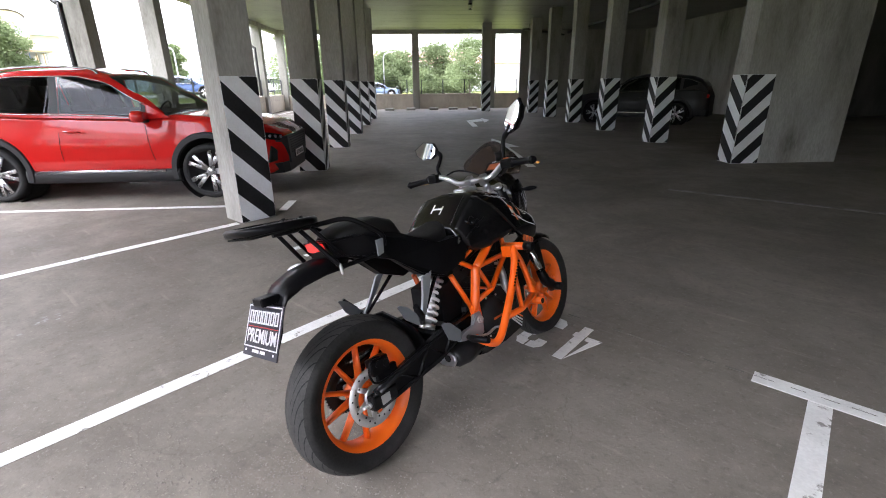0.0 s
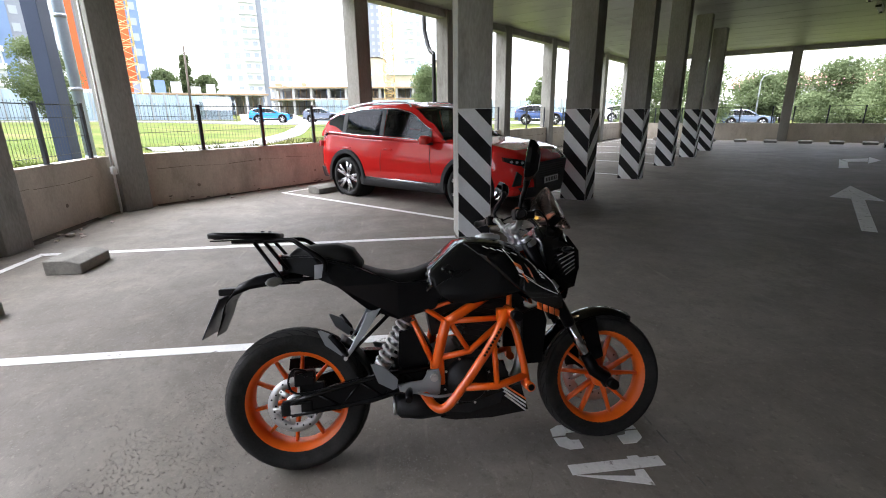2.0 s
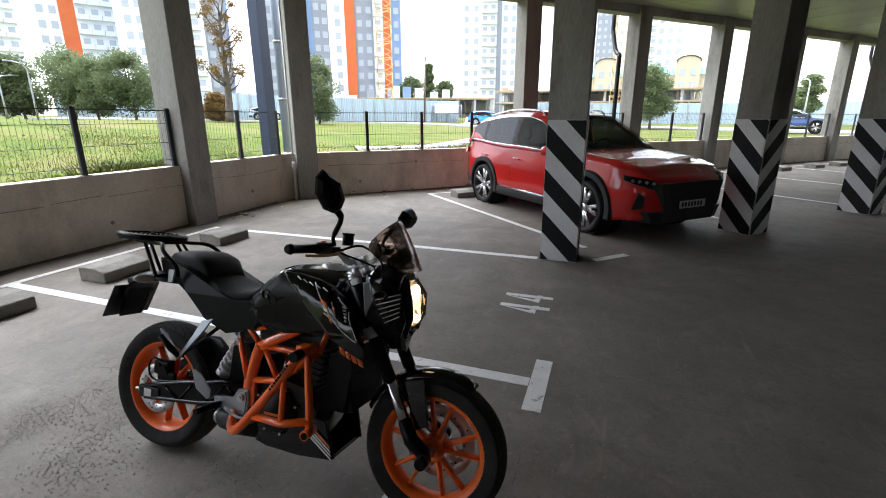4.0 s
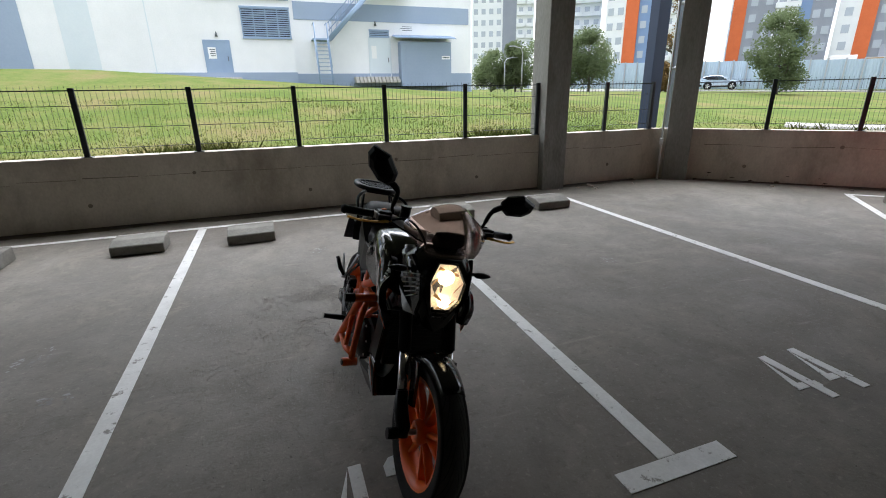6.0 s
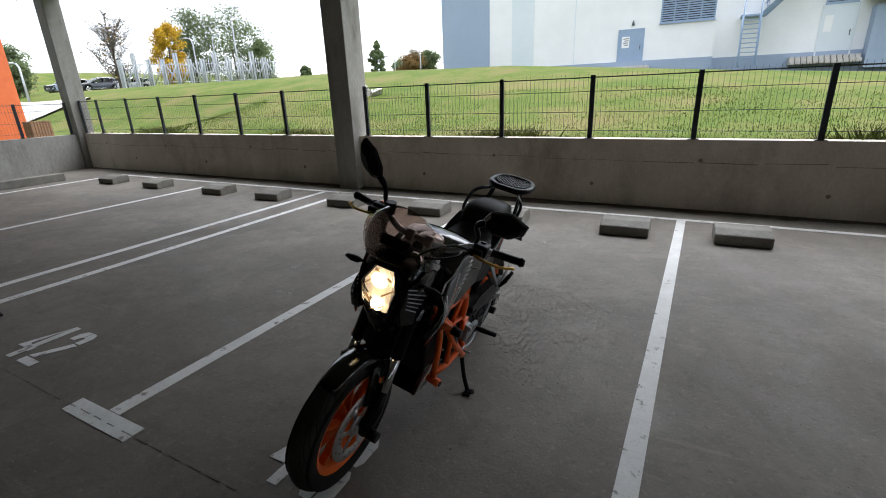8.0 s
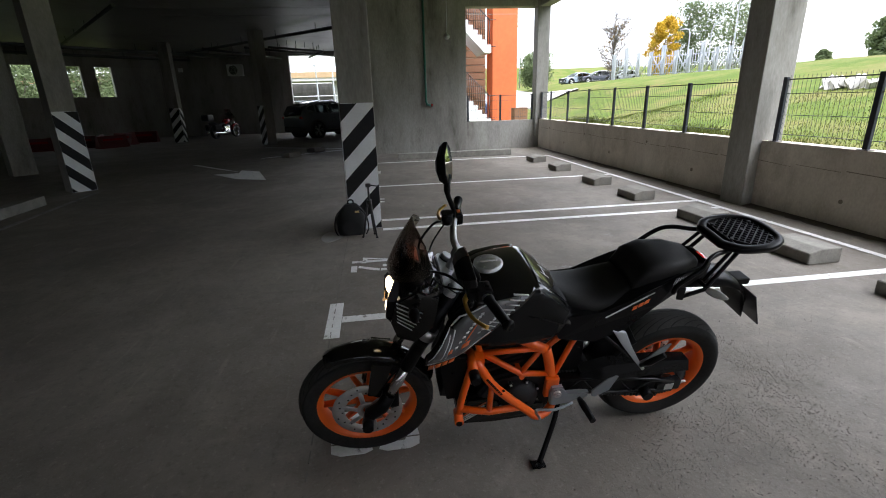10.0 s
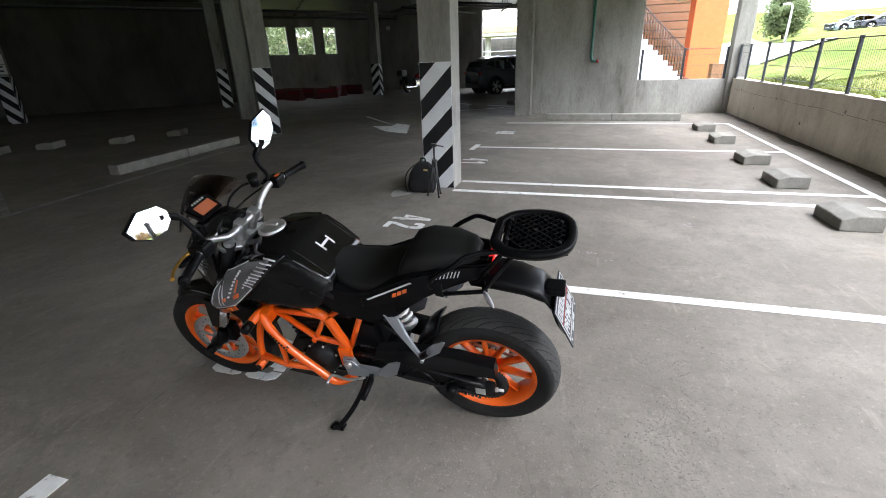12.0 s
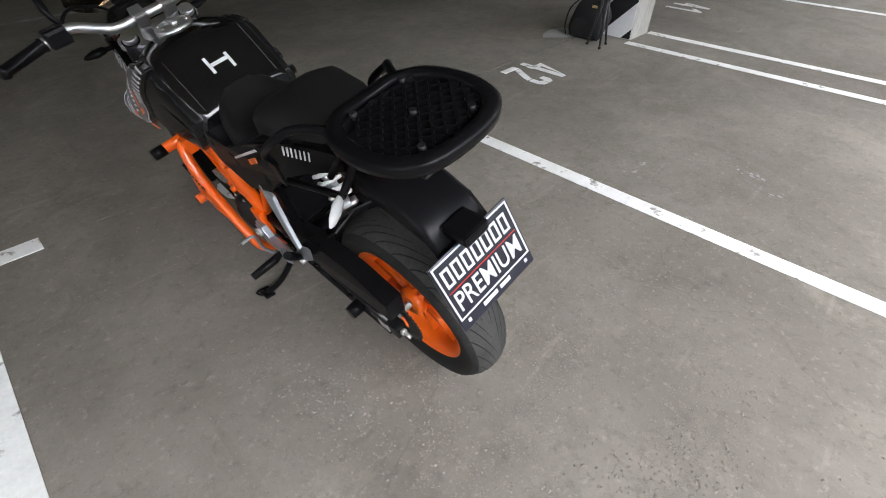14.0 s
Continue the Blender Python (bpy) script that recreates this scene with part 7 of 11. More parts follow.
b = bmesh.new()
cyl(b, (0, -0.02, 0.62), (0.03, -0.11, 0.6), 0.008, seg=6)
part("pan_handle", b, BLACKP, tri)

# parked cars deeper in the garage
car(pose(21.96, 4.36, 0, 0, 0, -49), plain("dark_grey_metallic_paint", (0.1, 0.11, 0.122), 0.22, coat=1.0, metal=0.3), "dark grey compact suv parked by the exit", "suv", 0.9, 1.0, 1.0)
car(pose(-5.7, 18.25, 0, 0, 0, 187), plain("black_metallic_paint", (0.006, 0.006, 0.007), 0.55, coat=0.2), "black car parked in the dark behind columns", "car", 1.02, 1.0, 1.0, rails=False)


# cruiser motorcycle by the pale wall
cr = base("cruiser_motorcycle", pose(22.6, 9.95, 0, 0, 0, -20), "red and black cruiser motorcycle with a top case", "motorcycle")
for x, r in ((0.0, 0.31), (1.62, 0.32)):
    b = bmesh.new()
    lathe(b, [(r - 0.09, -0.05), (r - 0.02, -0.07), (r, -0.03), (r, 0.03), (r - 0.02, 0.07), (r - 0.09, 0.05)], 32, Matrix.Translation((x, 0, r)), True)
    w = part("wheel", b, RUBBER_CAR, cr, "black tyre on a chrome wheel")
    b = bmesh.new()
    lathe(b, [(r - 0.1, -0.04), (r - 0.08, -0.045), (r - 0.08, 0.045), (r - 0.1, 0.04)], 32, Matrix.Translation((x, 0, r)), True)
    part("rim", b, CHROME, w)
    for k in range(10):
        a = 2 * math.pi * k / 10
        b = bmesh.new()
        cyl(b, (x, 0.02, r), (x + (r - 0.09) * math.cos(a), -0.01, r + (r - 0.09) * math.sin(a)), 0.008, seg=5)
        part("spoke", b, CHROME, w)
    b = bmesh.new()
    rows = []
    for k in range(11):
        a = radians(10 + 160 * k / 10) if x > 1 else radians(30 + 140 * k / 10)
        rr = r + 0.04
        rows.append([(x + (rr + dz) * math.cos(a), y, r + (rr + dz) * math.sin(a)) for y, dz in ((-0.085, -0.05), (-0.07, 0.005), (0, 0.02), (0.07, 0.005), (0.085, -0.05), (0.07, -0.01), (0, 0.005), (-0.07, -0.01))])
    loft(b, rows)
    part("mudguard", b, DEEPRED if x > 1 else BLACKP, cr)
for s in (-0.1, 0.1):
    b = bmesh.new()
    tube(b, [(1.62, s, 0.32), (1.38, s, 0.95)], 0.03, 8)
    part("fork", b, CHROME, cr)
    b = bmesh.new()
    tube(b, smooth_path([(1.36, s * 0.4, 0.98), (1.28, s * 2.2, 1.12), (1.1, s * 3.6, 1.08)], 4), 0.014, 8)
    part("handlebar", b, CHROME, cr)
    b = bmesh.new()
    tube(b, smooth_path([(0.85, s * 1.4, 0.42), (0.55, s * 1.8, 0.3), (0.1, s * 1.9, 0.29), (-0.35, s * 1.9, 0.31)], 4), [0.03] * 4 + [0.05] * 9, 10)
    part("exhaust", b, CHROME, cr)
b = bmesh.new()
loft(b, [[(x, w * math.cos(a), z + h * math.sin(a)) for a in [2 * math.pi * k / 12 for k in range(12)]] for x, w, h, z in ((0.68, 0.05, 0.06, 0.78), (0.8, 0.13, 0.12, 0.8), (1.05, 0.15, 0.15, 0.84), (1.25, 0.1, 0.1, 0.86), (1.33, 0.04, 0.04, 0.86))])
part("tank", b, DEEPRED, cr)
b = bmesh.new()
loft(b, [[(x, w * math.cos(a), z + h * math.sin(a)) for a in [2 * math.pi * k / 12 for k in range(12)]] for x, w, h, z in ((-0.3, 0.1, 0.06, 0.76), (-0.05, 0.14, 0.08, 0.76), (0.2, 0.15, 0.05, 0.68), (0.5, 0.17, 0.06, 0.68), (0.72, 0.1, 0.05, 0.73))])
part("seat", b, NYLON, cr)
for s in (-1, 1):
    b = bmesh.new()
    box(b, -0.32, 0.2, s * 0.2 - 0.09, s * 0.2 + 0.09, 0.42, 0.7, bevel=0.05)
    part("saddlebag", b, NYLON, cr)
b = bmesh.new()
box(b, -0.62, -0.2, -0.2, 0.2, 0.88, 1.18, bevel=0.07)
part("top_case", b, BLACKP, cr, "black plastic top case")
b = bmesh.new()
tube(b, [(0.0, 0.1, 0.75), (-0.35, 0.1, 0.88)], 0.012, 6)
part("rack", b, CHROME, cr)
b = bmesh.new()
box(b, 0.55, 1.0, -0.16, 0.16, 0.26, 0.62, bevel=0.05)
en = part("engine", b, CHROME, cr)
for k in range(5):
    b = bmesh.new()
    box(b, 0.66, 0.94, -0.19, 0.19, 0.5 + 0.04 * k, 0.515 + 0.04 * k)
    part("cooling_fin", b, BLACKP, en)
b = bmesh.new()
lathe(b, [(0.0, -0.08), (0.07, -0.07), (0.095, -0.02), (0.1, 0.05), (0.0, 0.06)], 20, Matrix.Translation((1.5, 0, 0.93)) @ Matrix.Rotation(math.pi / 2, 4, "Z"))
part("headlight", b, CHROME, cr)
b = bmesh.new()
loft(b, [[(1.42 - 0.3 * t, y * (0.24 - 0.08 * t * t), 0.95 + 0.45 * t + o) for y in (-1, -0.5, 0, 0.5, 1)] + [(1.435 - 0.3 * t, y * (0.24 - 0.08 * t * t), 0.95 + 0.45 * t + o) for y in (1, 0.5, 0, -0.5, -1)] for t, o in ((0, 0), (0.33, 0), (0.66, 0), (1, 0))])
part("windscreen", b, glass("clear_screen", (0.8, 0.8, 0.8)), cr)
b = bmesh.new()
tube(b, [(0.5, 0.12, 0.28), (0.42, 0.28, 0.01)], 0.012, 6)
part("side_stand", b, CHROME, cr)

# wall fixtures near the exit
ac = base("air_conditioner", pose(25.98, 9.38, 3.1), "white outdoor air conditioner unit on the wall", "air conditioner")
b = bmesh.new()
box(b, -0.32, 0.0, -0.4, 0.4, 0.0, 0.58, bevel=0.02)
part("case", b, WHITEP, ac)
b = bmesh.new()
cyl(b, (-0.321, 0.08, 0.29), (-0.335, 0.08, 0.29), 0.24, seg=28)
gl = part("fan_grille", b, DARKP, ac)
for r in (0.08, 0.15, 0.22):
    b = bmesh.new()
    lathe(b, [(r, -0.006), (r + 0.014, -0.006), (r + 0.014, 0.006), (r, 0.006)], 24, Matrix.Translation((-0.34, 0.08, 0.29)) @ Matrix.Rotation(math.pi / 2, 4, "Z"), True)
    part("ring", b, WHITEP, gl)
for y in (-0.3, 0.3):
    b = bmesh.new()
    box(b, -0.36, 0.02, y - 0.02, y + 0.02, -0.06, -0.01)
    part("bracket", b, DARKP, ac)
b = bmesh.new()
box(b, 25.96, 25.995, 12.13, 12.35, 3.36, 3.56)
tagged(part("wall_sign", b, WHITEP), "small white square sign on the wall", "sign")

# parking sign on a column in the hall
x, y = wing(7.15, 20.6)
sg = base("parking_sign", Matrix.Translation((x, y, 0)) @ Matrix.Rotation(radians(45), 4, "Z") @ Matrix.Translation((-0.214, 0, 0)), "blue parking sign with white plates on a column", "sign")
for z0, z1, mat, nm in ((2.25, 2.75, BLUE_S, "plate"), (1.92, 2.22, WHITEP, "plate"), (1.6, 1.89, WHITEP, "plate")):
    b = bmesh.new()
    box(b, -0.02, -0.006, -0.24, 0.24, z0, z1, bevel=0.004)
    part(nm, b, mat, sg)
lettering("P", 0.46, 0.002, Matrix.Translation((-0.0225, 0, 2.48)) @ Matrix(((0, 0, -1, 0), (-1, 0, 0, 0), (0, 1, 0, 0), (0, 0, 0, 1))), WHITEP, "letter", sg)
for k in range(4):
    b = bmesh.new()
    box(b, -0.0235, -0.021, -0.16, 0.16 - 0.05 * (k % 2), 1.68 + 0.13 * k + (0.07 if k > 1 else 0), 1.73 + 0.13 * k + (0.07 if k > 1 else 0))
    part("print_bar", b, BLACKP, sg)

# red plastic barriers stacked in the dark
rng = random.Random(12)
for k in range(9):
    x, y = wing(-2.2 - 0.5 * k + rng.uniform(-0.3, 0.3), 24.2 + rng.uniform(-1.2, 1.0))
    ob = base("plastic_barrier", pose(x, y, 0, 0, 0, rng.uniform(0, 180)), "dull red plastic road barrier", "barrier", "plastic barriers")
    b = bmesh.new()
    loft(b, [[(xx, -0.22, 0), (xx, 0.22, 0), (xx, 0.1, 0.28), (xx, 0.07, 0.5), (xx, -0.07, 0.5), (xx, -0.1, 0.28)] for xx in (-0.6, -0.56, 0.56, 0.6)], smooth=False)
    part("body", b, REDP, ob)
    b = bmesh.new()
    box(b, -0.4, 0.4, -0.1, 0.1, 0.3, 0.38)
    part("band", b, DEEPRED, ob)

CHALK = rough_material("faint_chalk", (0.1, 0.093, 0.083), (0.19, 0.178, 0.16), scale=5, fine=70, rough=0.9, space="World")
# red folding chair
ch = base("folding_chair", pose(16.6, 3.0, 0, 0, 0, 200), "small folding chair with a red seat", "chair")
b = bmesh.new()
box(b, -0.2, 0.2, -0.2, 0.2, 0.4, 0.43, bevel=0.01)
part("seat", b, DEEPRED, ch)
b = bmesh.new()
box(b, -0.24, -0.21, -0.2, 0.2, 0.55, 0.85, bevel=0.01)
part("backrest", b, DEEPRED, ch)
for sx, sy in ((1, 1), (1, -1), (-1, 1), (-1, -1)):
    b = bmesh.new()
    tube(b, [(0.22 * sx, 0.19 * sy, 0.0), (-0.14 * sx, 0.19 * sy, 0.41)], 0.012, 6)
    part("leg", b, GREY_ST, ch)
for s in (-1, 1):
    b = bmesh.new()
    tube(b, [(-0.16, 0.19 * s, 0.4), (-0.23, 0.19 * s, 0.86)], 0.012, 6)
    part("back_post", b, GREY_ST, ch)

# pipes under the ceiling and on walls
def pipe(name, pts, r, mat, label, category="pipe", group="pipes", seg=10):
    b = bmesh.new()
    tube(b, pts, r, seg)
    return tagged(part(name, b, mat), label, category, group)


for p, q, r, z in ((wing(-8.7, 9.5), wing(-8.7, 24), 0.06, 4.05), (wing(-1.0, 26.9), wing(-13.0, 26.6), 0.07, 3.95), (wing(-2.4, 14.6), wing(-4.4, 27.4), 0.05, 4.12), ((21.0, 7.6), (25.9, 3.9), 0.05, 4.02),
                   ((22.5, 12.9), (25.9, 9.0), 0.05, 4.1), ((20.35, 6.47), (22.4, 4.39), 0.05, 3.95), ((22.4, 4.39), (25.6, 5.4), 0.05, 3.95), ((20.58, 9.25), (25.7, 6.9), 0.05, 3.95), (wing(3.2, 14.0), wing(-1.2, 27.6), 0.045, 4.15), (wing(10.5, 9.5), wing(28, 9.5), 0.06, 4.1), (wing(17.8, 23.5), wing(-11.5, 24.45), 0.07, 4.0)):
    ob = pipe("ceiling_pipe", [(*p, z), (*q, z)], r, DARKP, "dark painted pipe hanging under the ceiling")
    for k in range(1, 6):
        t = k / 6
        xx, yy = p[0] + (q[0] - p[0]) * t, p[1] + (q[1] - p[1]) * t
        b = bmesh.new()
        cyl(b, (xx, yy, z), (xx, yy, CEILING), 0.012, seg=5)
        box(b, xx - r - 0.015, xx + r + 0.015, yy - 0.02, yy + 0.02, z - r - 0.012, z - r + 0.002)
        part("hanger", b, DARKP, ob)
pipe("green_pipe", [(12.04, 0.56, CEILING), (12.04, 0.56, 1.5), (12.04, 0.53, 1.42), (12.04, 0.42, 1.4)], 0.035, GREENP, "green painted pipe down a concrete wall")
b = bmesh.new()
cyl(b, (12.04, 0.42, 1.4), (12.04, 0.36, 1.4), 0.042, seg=10)
tagged(part("pipe_valve", b, DEEPRED), "red capped end of a green pipe", "pipe", "pipes")
pipe("conduit", [(12.05, -0.12, CEILING), (12.05, -0.12, 3.35)], 0.012, GREY_ST, "thin grey conduit on the stair wall")
ob = base("wall_lamp", pose(12.05, -0.12, 3.28), "small round grey lamp on the wall", "lamp")
b = bmesh.new()
lathe(b, [(0.0, -0.05), (0.07, -0.04), (0.08, 0.02), (0.0, 0.05)], 16, Matrix.Rotation(math.pi / 2, 4, "Z"))
part("shade", b, GREY_ST, ob)
pipe("conduit", [(-6.73, -2.9, 0.0), (-6.73, -2.9, BEAM)], 0.018, WHITEP, "white plastic conduit up the corner column")
ob = base("junction_box", pose(-6.72, -2.88, 0.68, 0, 0, 45), "small white junction box on a conduit", "junction box")
b = bmesh.new()
box(b, -0.06, 0.06, -0.04, 0.02, -0.06, 0.06, bevel=0.01)
part("case", b, WHITEP, ob)
# steel post and pale downpipe outside the corner
b = bmesh.new()
box(b, -7.24, -6.98, -3.82, -3.6, 0.2, 7.0, bevel=0.006)
tagged(part("steel_post", b, STEELP), "dark blue-painted square steel post outside the parapet", "post")
pipe("downpipe", [(-7.52, -3.62, 0.2), (-7.52, -3.62, 7.0)], 0.08, LIGHTP, "pale blue-grey downpipe beside a steel post", seg=14)
for k in range(4):
    b = bmesh.new()
    cyl(b, (-7.52, -3.62, 0.8 + 1.1 * k), (-7.52, -3.62, 0.86 + 1.1 * k), 0.088, seg=14)
    part("clamp", b, GREY_ST, bpy.data.objects["downpipe"])
# black rain pipes with a bend at outer columns
for u in (11.2, 24.3):
    x, y = wing(u, -6.98)
    m = pose(x, y, 0, 0, 0, 45)
    pts = [(-0.42, -0.02, 4.28), (-0.42, -0.02, 3.9), (-0.4, -0.02, 3.7), (-0.2, -0.08, 3.25), (-0.02, -0.12, 3.1), (0.0, -0.14, 2.9), (0.0, -0.14, 0.95)]
    pipe("rain_pipe", [m @ Vector(p) for p in smooth_path(pts, 4)], 0.055, BLACKP, "black plastic rain pipe with an offset bend")
# fluorescent lamps
for u, v in ((17.0, 2.4), (19.2, 2.8)):
    x, y = wing(u, v)
    la = base("ceiling_light", pose(x, y, CEILING, 0, 0, 128), "unlit twin-tube fluorescent ceiling light", "ceiling light", "ceiling lights")
    b = bmesh.new()
    box(b, -0.64, 0.64, -0.06, 0.06, -0.09, -0.005, bevel=0.01)
    part("body", b, WHITEP, la)
    for yy in (-0.045, 0.045):
        b = bmesh.new()
        cyl(b, (-0.6, yy, -0.115), (0.6, yy, -0.115), 0.014, seg=8)
        part("tube", b, TUBEW, la)
    for xx in (-0.62, 0.62):
        b = bmesh.new()
        box(b, xx - 0.02, xx + 0.02, -0.065, 0.065, -0.135, -0.07, bevel=0.005)
        part("end_cap", b, DARKP, la)
x, y = wing(27.4, 8.2)
b = bmesh.new()
box(b, -2.6, 2.6, -0.16, 0.16, 3.98, 4.06)
ob = tagged(part("cable_tray", b, DARKP), "dark cable tray under the ceiling", "cable tray")
ob.matrix_basis = pose(x, y, 0, 0, 0, 92)
for k in range(4):
    b = bmesh.new()
    cyl(b, (-2.2 + 1.4 * k, 0, 4.05), (-2.2 + 1.4 * k, 0, CEILING), 0.012, seg=5)
    part("hanger", b, DARKP, ob)

# more stops, lines and piers in the dark hall
for x, y, a in ((12.6, 4.75, -35), (13.9, 4.15, -35), (15.4, 3.1, -35), (2.3, 11.55, 20), (4.5, 12.6, 30), (6.2, 11.05, 25), (5.35, 12.15, 25), (7.4, 10.6, 25)):
    copy_thing(stop, pose(x, y, 0, 0, 0, a))
stripe((12.44, 5.6), (14.07, 3.28), 0.043)
stripe((16.26, 6.28), (14.27, 2.69), 0.043)
for k in range(34):
    x = 3.2 - 0.13 * k
    stripe((x, 2.575 + 0.002 * math.sin(k)), (x - 0.05 - 0.04 * abs(math.sin(2.3 * k)), 2.575), 0.0035, "chalk dashes", "thin dashed chalk line on the floor", CHALK)
for u, w in ((-2.55, 0.3), (-4.18, 0.26), (-5.7, 0.3)):
    wall("wall_hall_pier", wing(u - w, 27.9), wing(u + w, 27.9), 0.1, 2.15, 3.55, COLUMN, "bare concrete pier between openings", "pier")
wall("wall_hall_fill", wing(-6.7, 27.9), wing(-9.1, 27.9), 0.1, 2.15, 3.55, COLUMN, "bare concrete wall beside openings")
# ragged dirt and flaking patches along the foot of the parapets
DIRT = rough_material("dark_damp_dirt", (0.045, 0.036, 0.028), (0.11, 0.088, 0.068), scale=9, fine=90, rough=0.95, bump=0.6, bump_depth=0.004, space="World")
rng = random.Random(52)
for p, q, inward in (((-6.3, -3.03), (12.1, -3.03), (0.0, 1.0)), (wing(3.3, -6.97), wing(27.5, -6.97), (S2, S2))):
    p, q, w = Vector((*p, 0)), Vector((*q, 0)), Vector((*inward, 0))
    run_d = (q - p).normalized()
    n = int((q - p).length / 0.06)
    b = bmesh.new()
    wide, prev = 0.08, None
    for k in range(n + 1):
        wide = min(0.2, max(0.03, wide + rng.gauss(0, 0.018)))
        a = p + run_d * (0.06 * k)
        row = [b.verts.new(a + Vector((0, 0, 0.022))), b.verts.new(a + w * wide * 0.4 + Vector((0, 0, 0.012))), b.verts.new(a + w * wide + Vector((0, 0, 0.0008)))]
        if prev:
            for i in range(2):
                b.faces.new((prev[i], row[i], row[i + 1], prev[i + 1])).smooth = True
        prev = row
    tagged(part("dirt_strip", b, DIRT), "dark damp dirt gathered along the foot of the parapet", "dirt", kind="stuff")
    if inward[0] == 0.0:
        continue
    b = bmesh.new()
    for k in range(int((q - p).length * 5)):
        c = p + run_d * rng.uniform(0.1, (q - p).length - 0.2) + w * 0.0025 + Vector((0, 0, 0.03 + 0.11 * rng.random() ** 2))
        s = rng.uniform(0.008, 0.03)
        ring = [c + run_d * (s * 1.8 * rng.uniform(0.5, 1.2) * math.cos(a)) + Vector((0, 0, s * 0.5 * rng.uniform(0.4, 1.2) * math.sin(a))) for a in [6.283 * i / 8 for i in range(8)]]
        b.faces.new([b.verts.new(v) for v in ring])
    tagged(part("flaking_patches", b, DIRT), "dark flaked patches low on the parapet", "stain", kind="stuff")
# little bits of debris on the floor
rng = random.Random(31)
DEB = rough_material("brick_and_plaster_crumbs", (0.3, 0.22, 0.17), (0.6, 0.56, 0.5), scale=12, fine=80, rough=0.9, bump=0.3, random_value=0.3)
for k in range(34):
    if k < 12:
        x, y = -5.4 + rng.gauss(0, 0.5), -2.75 + rng.gauss(0, 0.1)
    else:
        x, y = wing(rng.uniform(3.2, 12), -6.85 + abs(rng.gauss(0, 0.12)))
    s = rng.uniform(0.006, 0.03) if k else 0.05
    b = bmesh.new()
    bmesh.ops.create_icosphere(b, subdivisions=1, radius=s, matrix=Matrix.Diagonal((1.4, 1.0, 0.6, 1)))
    for v in b.verts:
        v.co *= rng.uniform(0.75, 1.2)
    ob = tagged(part("crumb", b, DEB, smooth=False), "small crumb of broken brick and plaster", "debris", "floor debris")
    ob.matrix_basis = pose(x, y, s * 0.5, 0, 0, rng.uniform(0, 360))

# pale plaster smears and grit on the floor
rng = random.Random(77)
for x, y in ((1.5, 0.5), (1.13, 1.0), (1.39, 0.43), (-0.5, -1.1), (2.4, -0.4), (-3.1, 0.3)):
    b = bmesh.new()
    for k in range(16):
        a, r = rng.uniform(0, 6.283), abs(rng.gauss(0, 0.05))
        cx, cy, s = 1.6 * r * math.cos(a), r * math.sin(a), rng.uniform(0.003, 0.016)
        ring = [(cx + s * rng.uniform(0.5, 1.6) * math.cos(w), cy + s * rng.uniform(0.4, 1.0) * math.sin(w)) for w in [6.283 * i / 7 for i in range(7)]]
        prism(b, ring, 0.0004 + 0.00007 * k, 0.0012 + 0.00007 * k)
    ob = tagged(part("plaster_smear", b, LINE_W), "pale smear of plaster crumbs on the floor", "stain", kind="stuff")
    ob.matrix_basis = pose(x, y, 0, 0, 0, rng.uniform(0, 180))
GRIT = rough_material("mixed_grit", (0.125, 0.115, 0.1), (0.3, 0.275, 0.24), scale=40, fine=200, rough=0.9, bump=0.0, space="World")
vs, fs = [], []
heaps = [(rng.gauss(-0.55, 0.5), rng.gauss(0.55, 0.4)) for k in range(75)]
for k in range(15000):
    x, y = rng.uniform(-4.2, 5.5), rng.uniform(-2.9, 4.5)
    s = 0.0012 + 0.0045 * rng.random() ** 3
    if k % 3 == 0:
        x, y = rng.gauss(0.0, 1.0), rng.gauss(0.3, 0.8)
    elif k > 5200:
        hx, hy = heaps[k % 75]
        x, y = hx + rng.gauss(0, 0.07), hy + rng.gauss(0, 0.06)
        s = 0.0015 + 0.0042 * rng.random() ** 2
    i = len(vs)
    a = rng.uniform(0, 6.283)
    for j in range(4):
        q = a + j * 1.571 + rng.uniform(-0.3, 0.3)
        vs.append((x + s * math.cos(q) * rng.uniform(0.7, 1.3), y + s * math.sin(q) * rng.uniform(0.7, 1.3), 0.0003))
    vs.append((x + rng.uniform(-0.4, 0.4) * s, y + rng.uniform(-0.4, 0.4) * s, s * rng.uniform(0.6, 1.1)))
    fs += [(i + j, i + (j + 1) % 4, i + 4) for j in range(4)]
me = bpy.data.meshes.new("grit")
me.from_pydata(vs, [], fs)
me.materials.append(GRIT)
tagged(new("grit", me), "fine sand and grit strewn over the floor", "grit", kind="stuff")


# ---- the motorcycle: x ahead of the rear axle, y to its left, z up; leaning on its side stand ----
ORANGE = plain("orange_powder_coat", (0.82, 0.115, 0.004), 0.33, coat=0.3, var=0.06, scale=9)
RIM_O = plain("orange_wheel_paint", (0.78, 0.125, 0.008), 0.38, var=0.08, scale=12)
SATIN = rough_material("satin_black_casting", (0.005, 0.005, 0.0055), (0.011, 0.011, 0.0115), scale=6, fine=260, rough=0.2, rough_span=0.06, bump=0.05, bump_depth=0.0006)
GLOSS = plain("black_gloss_paint", (0.004, 0.004, 0.0045), 0.14, coat=0.6, var=0.1)
GLOSS.node_tree.nodes["Principled BSDF"].inputs["Specular IOR Level"].default_value = 0.2
MATTE = rough_material("matte_black_plastic", (0.003, 0.003, 0.0034), (0.007, 0.007, 0.008), scale=6, fine=300, rough=0.3, rough_span=0.08, bump=0.08, bump_depth=0.0008)
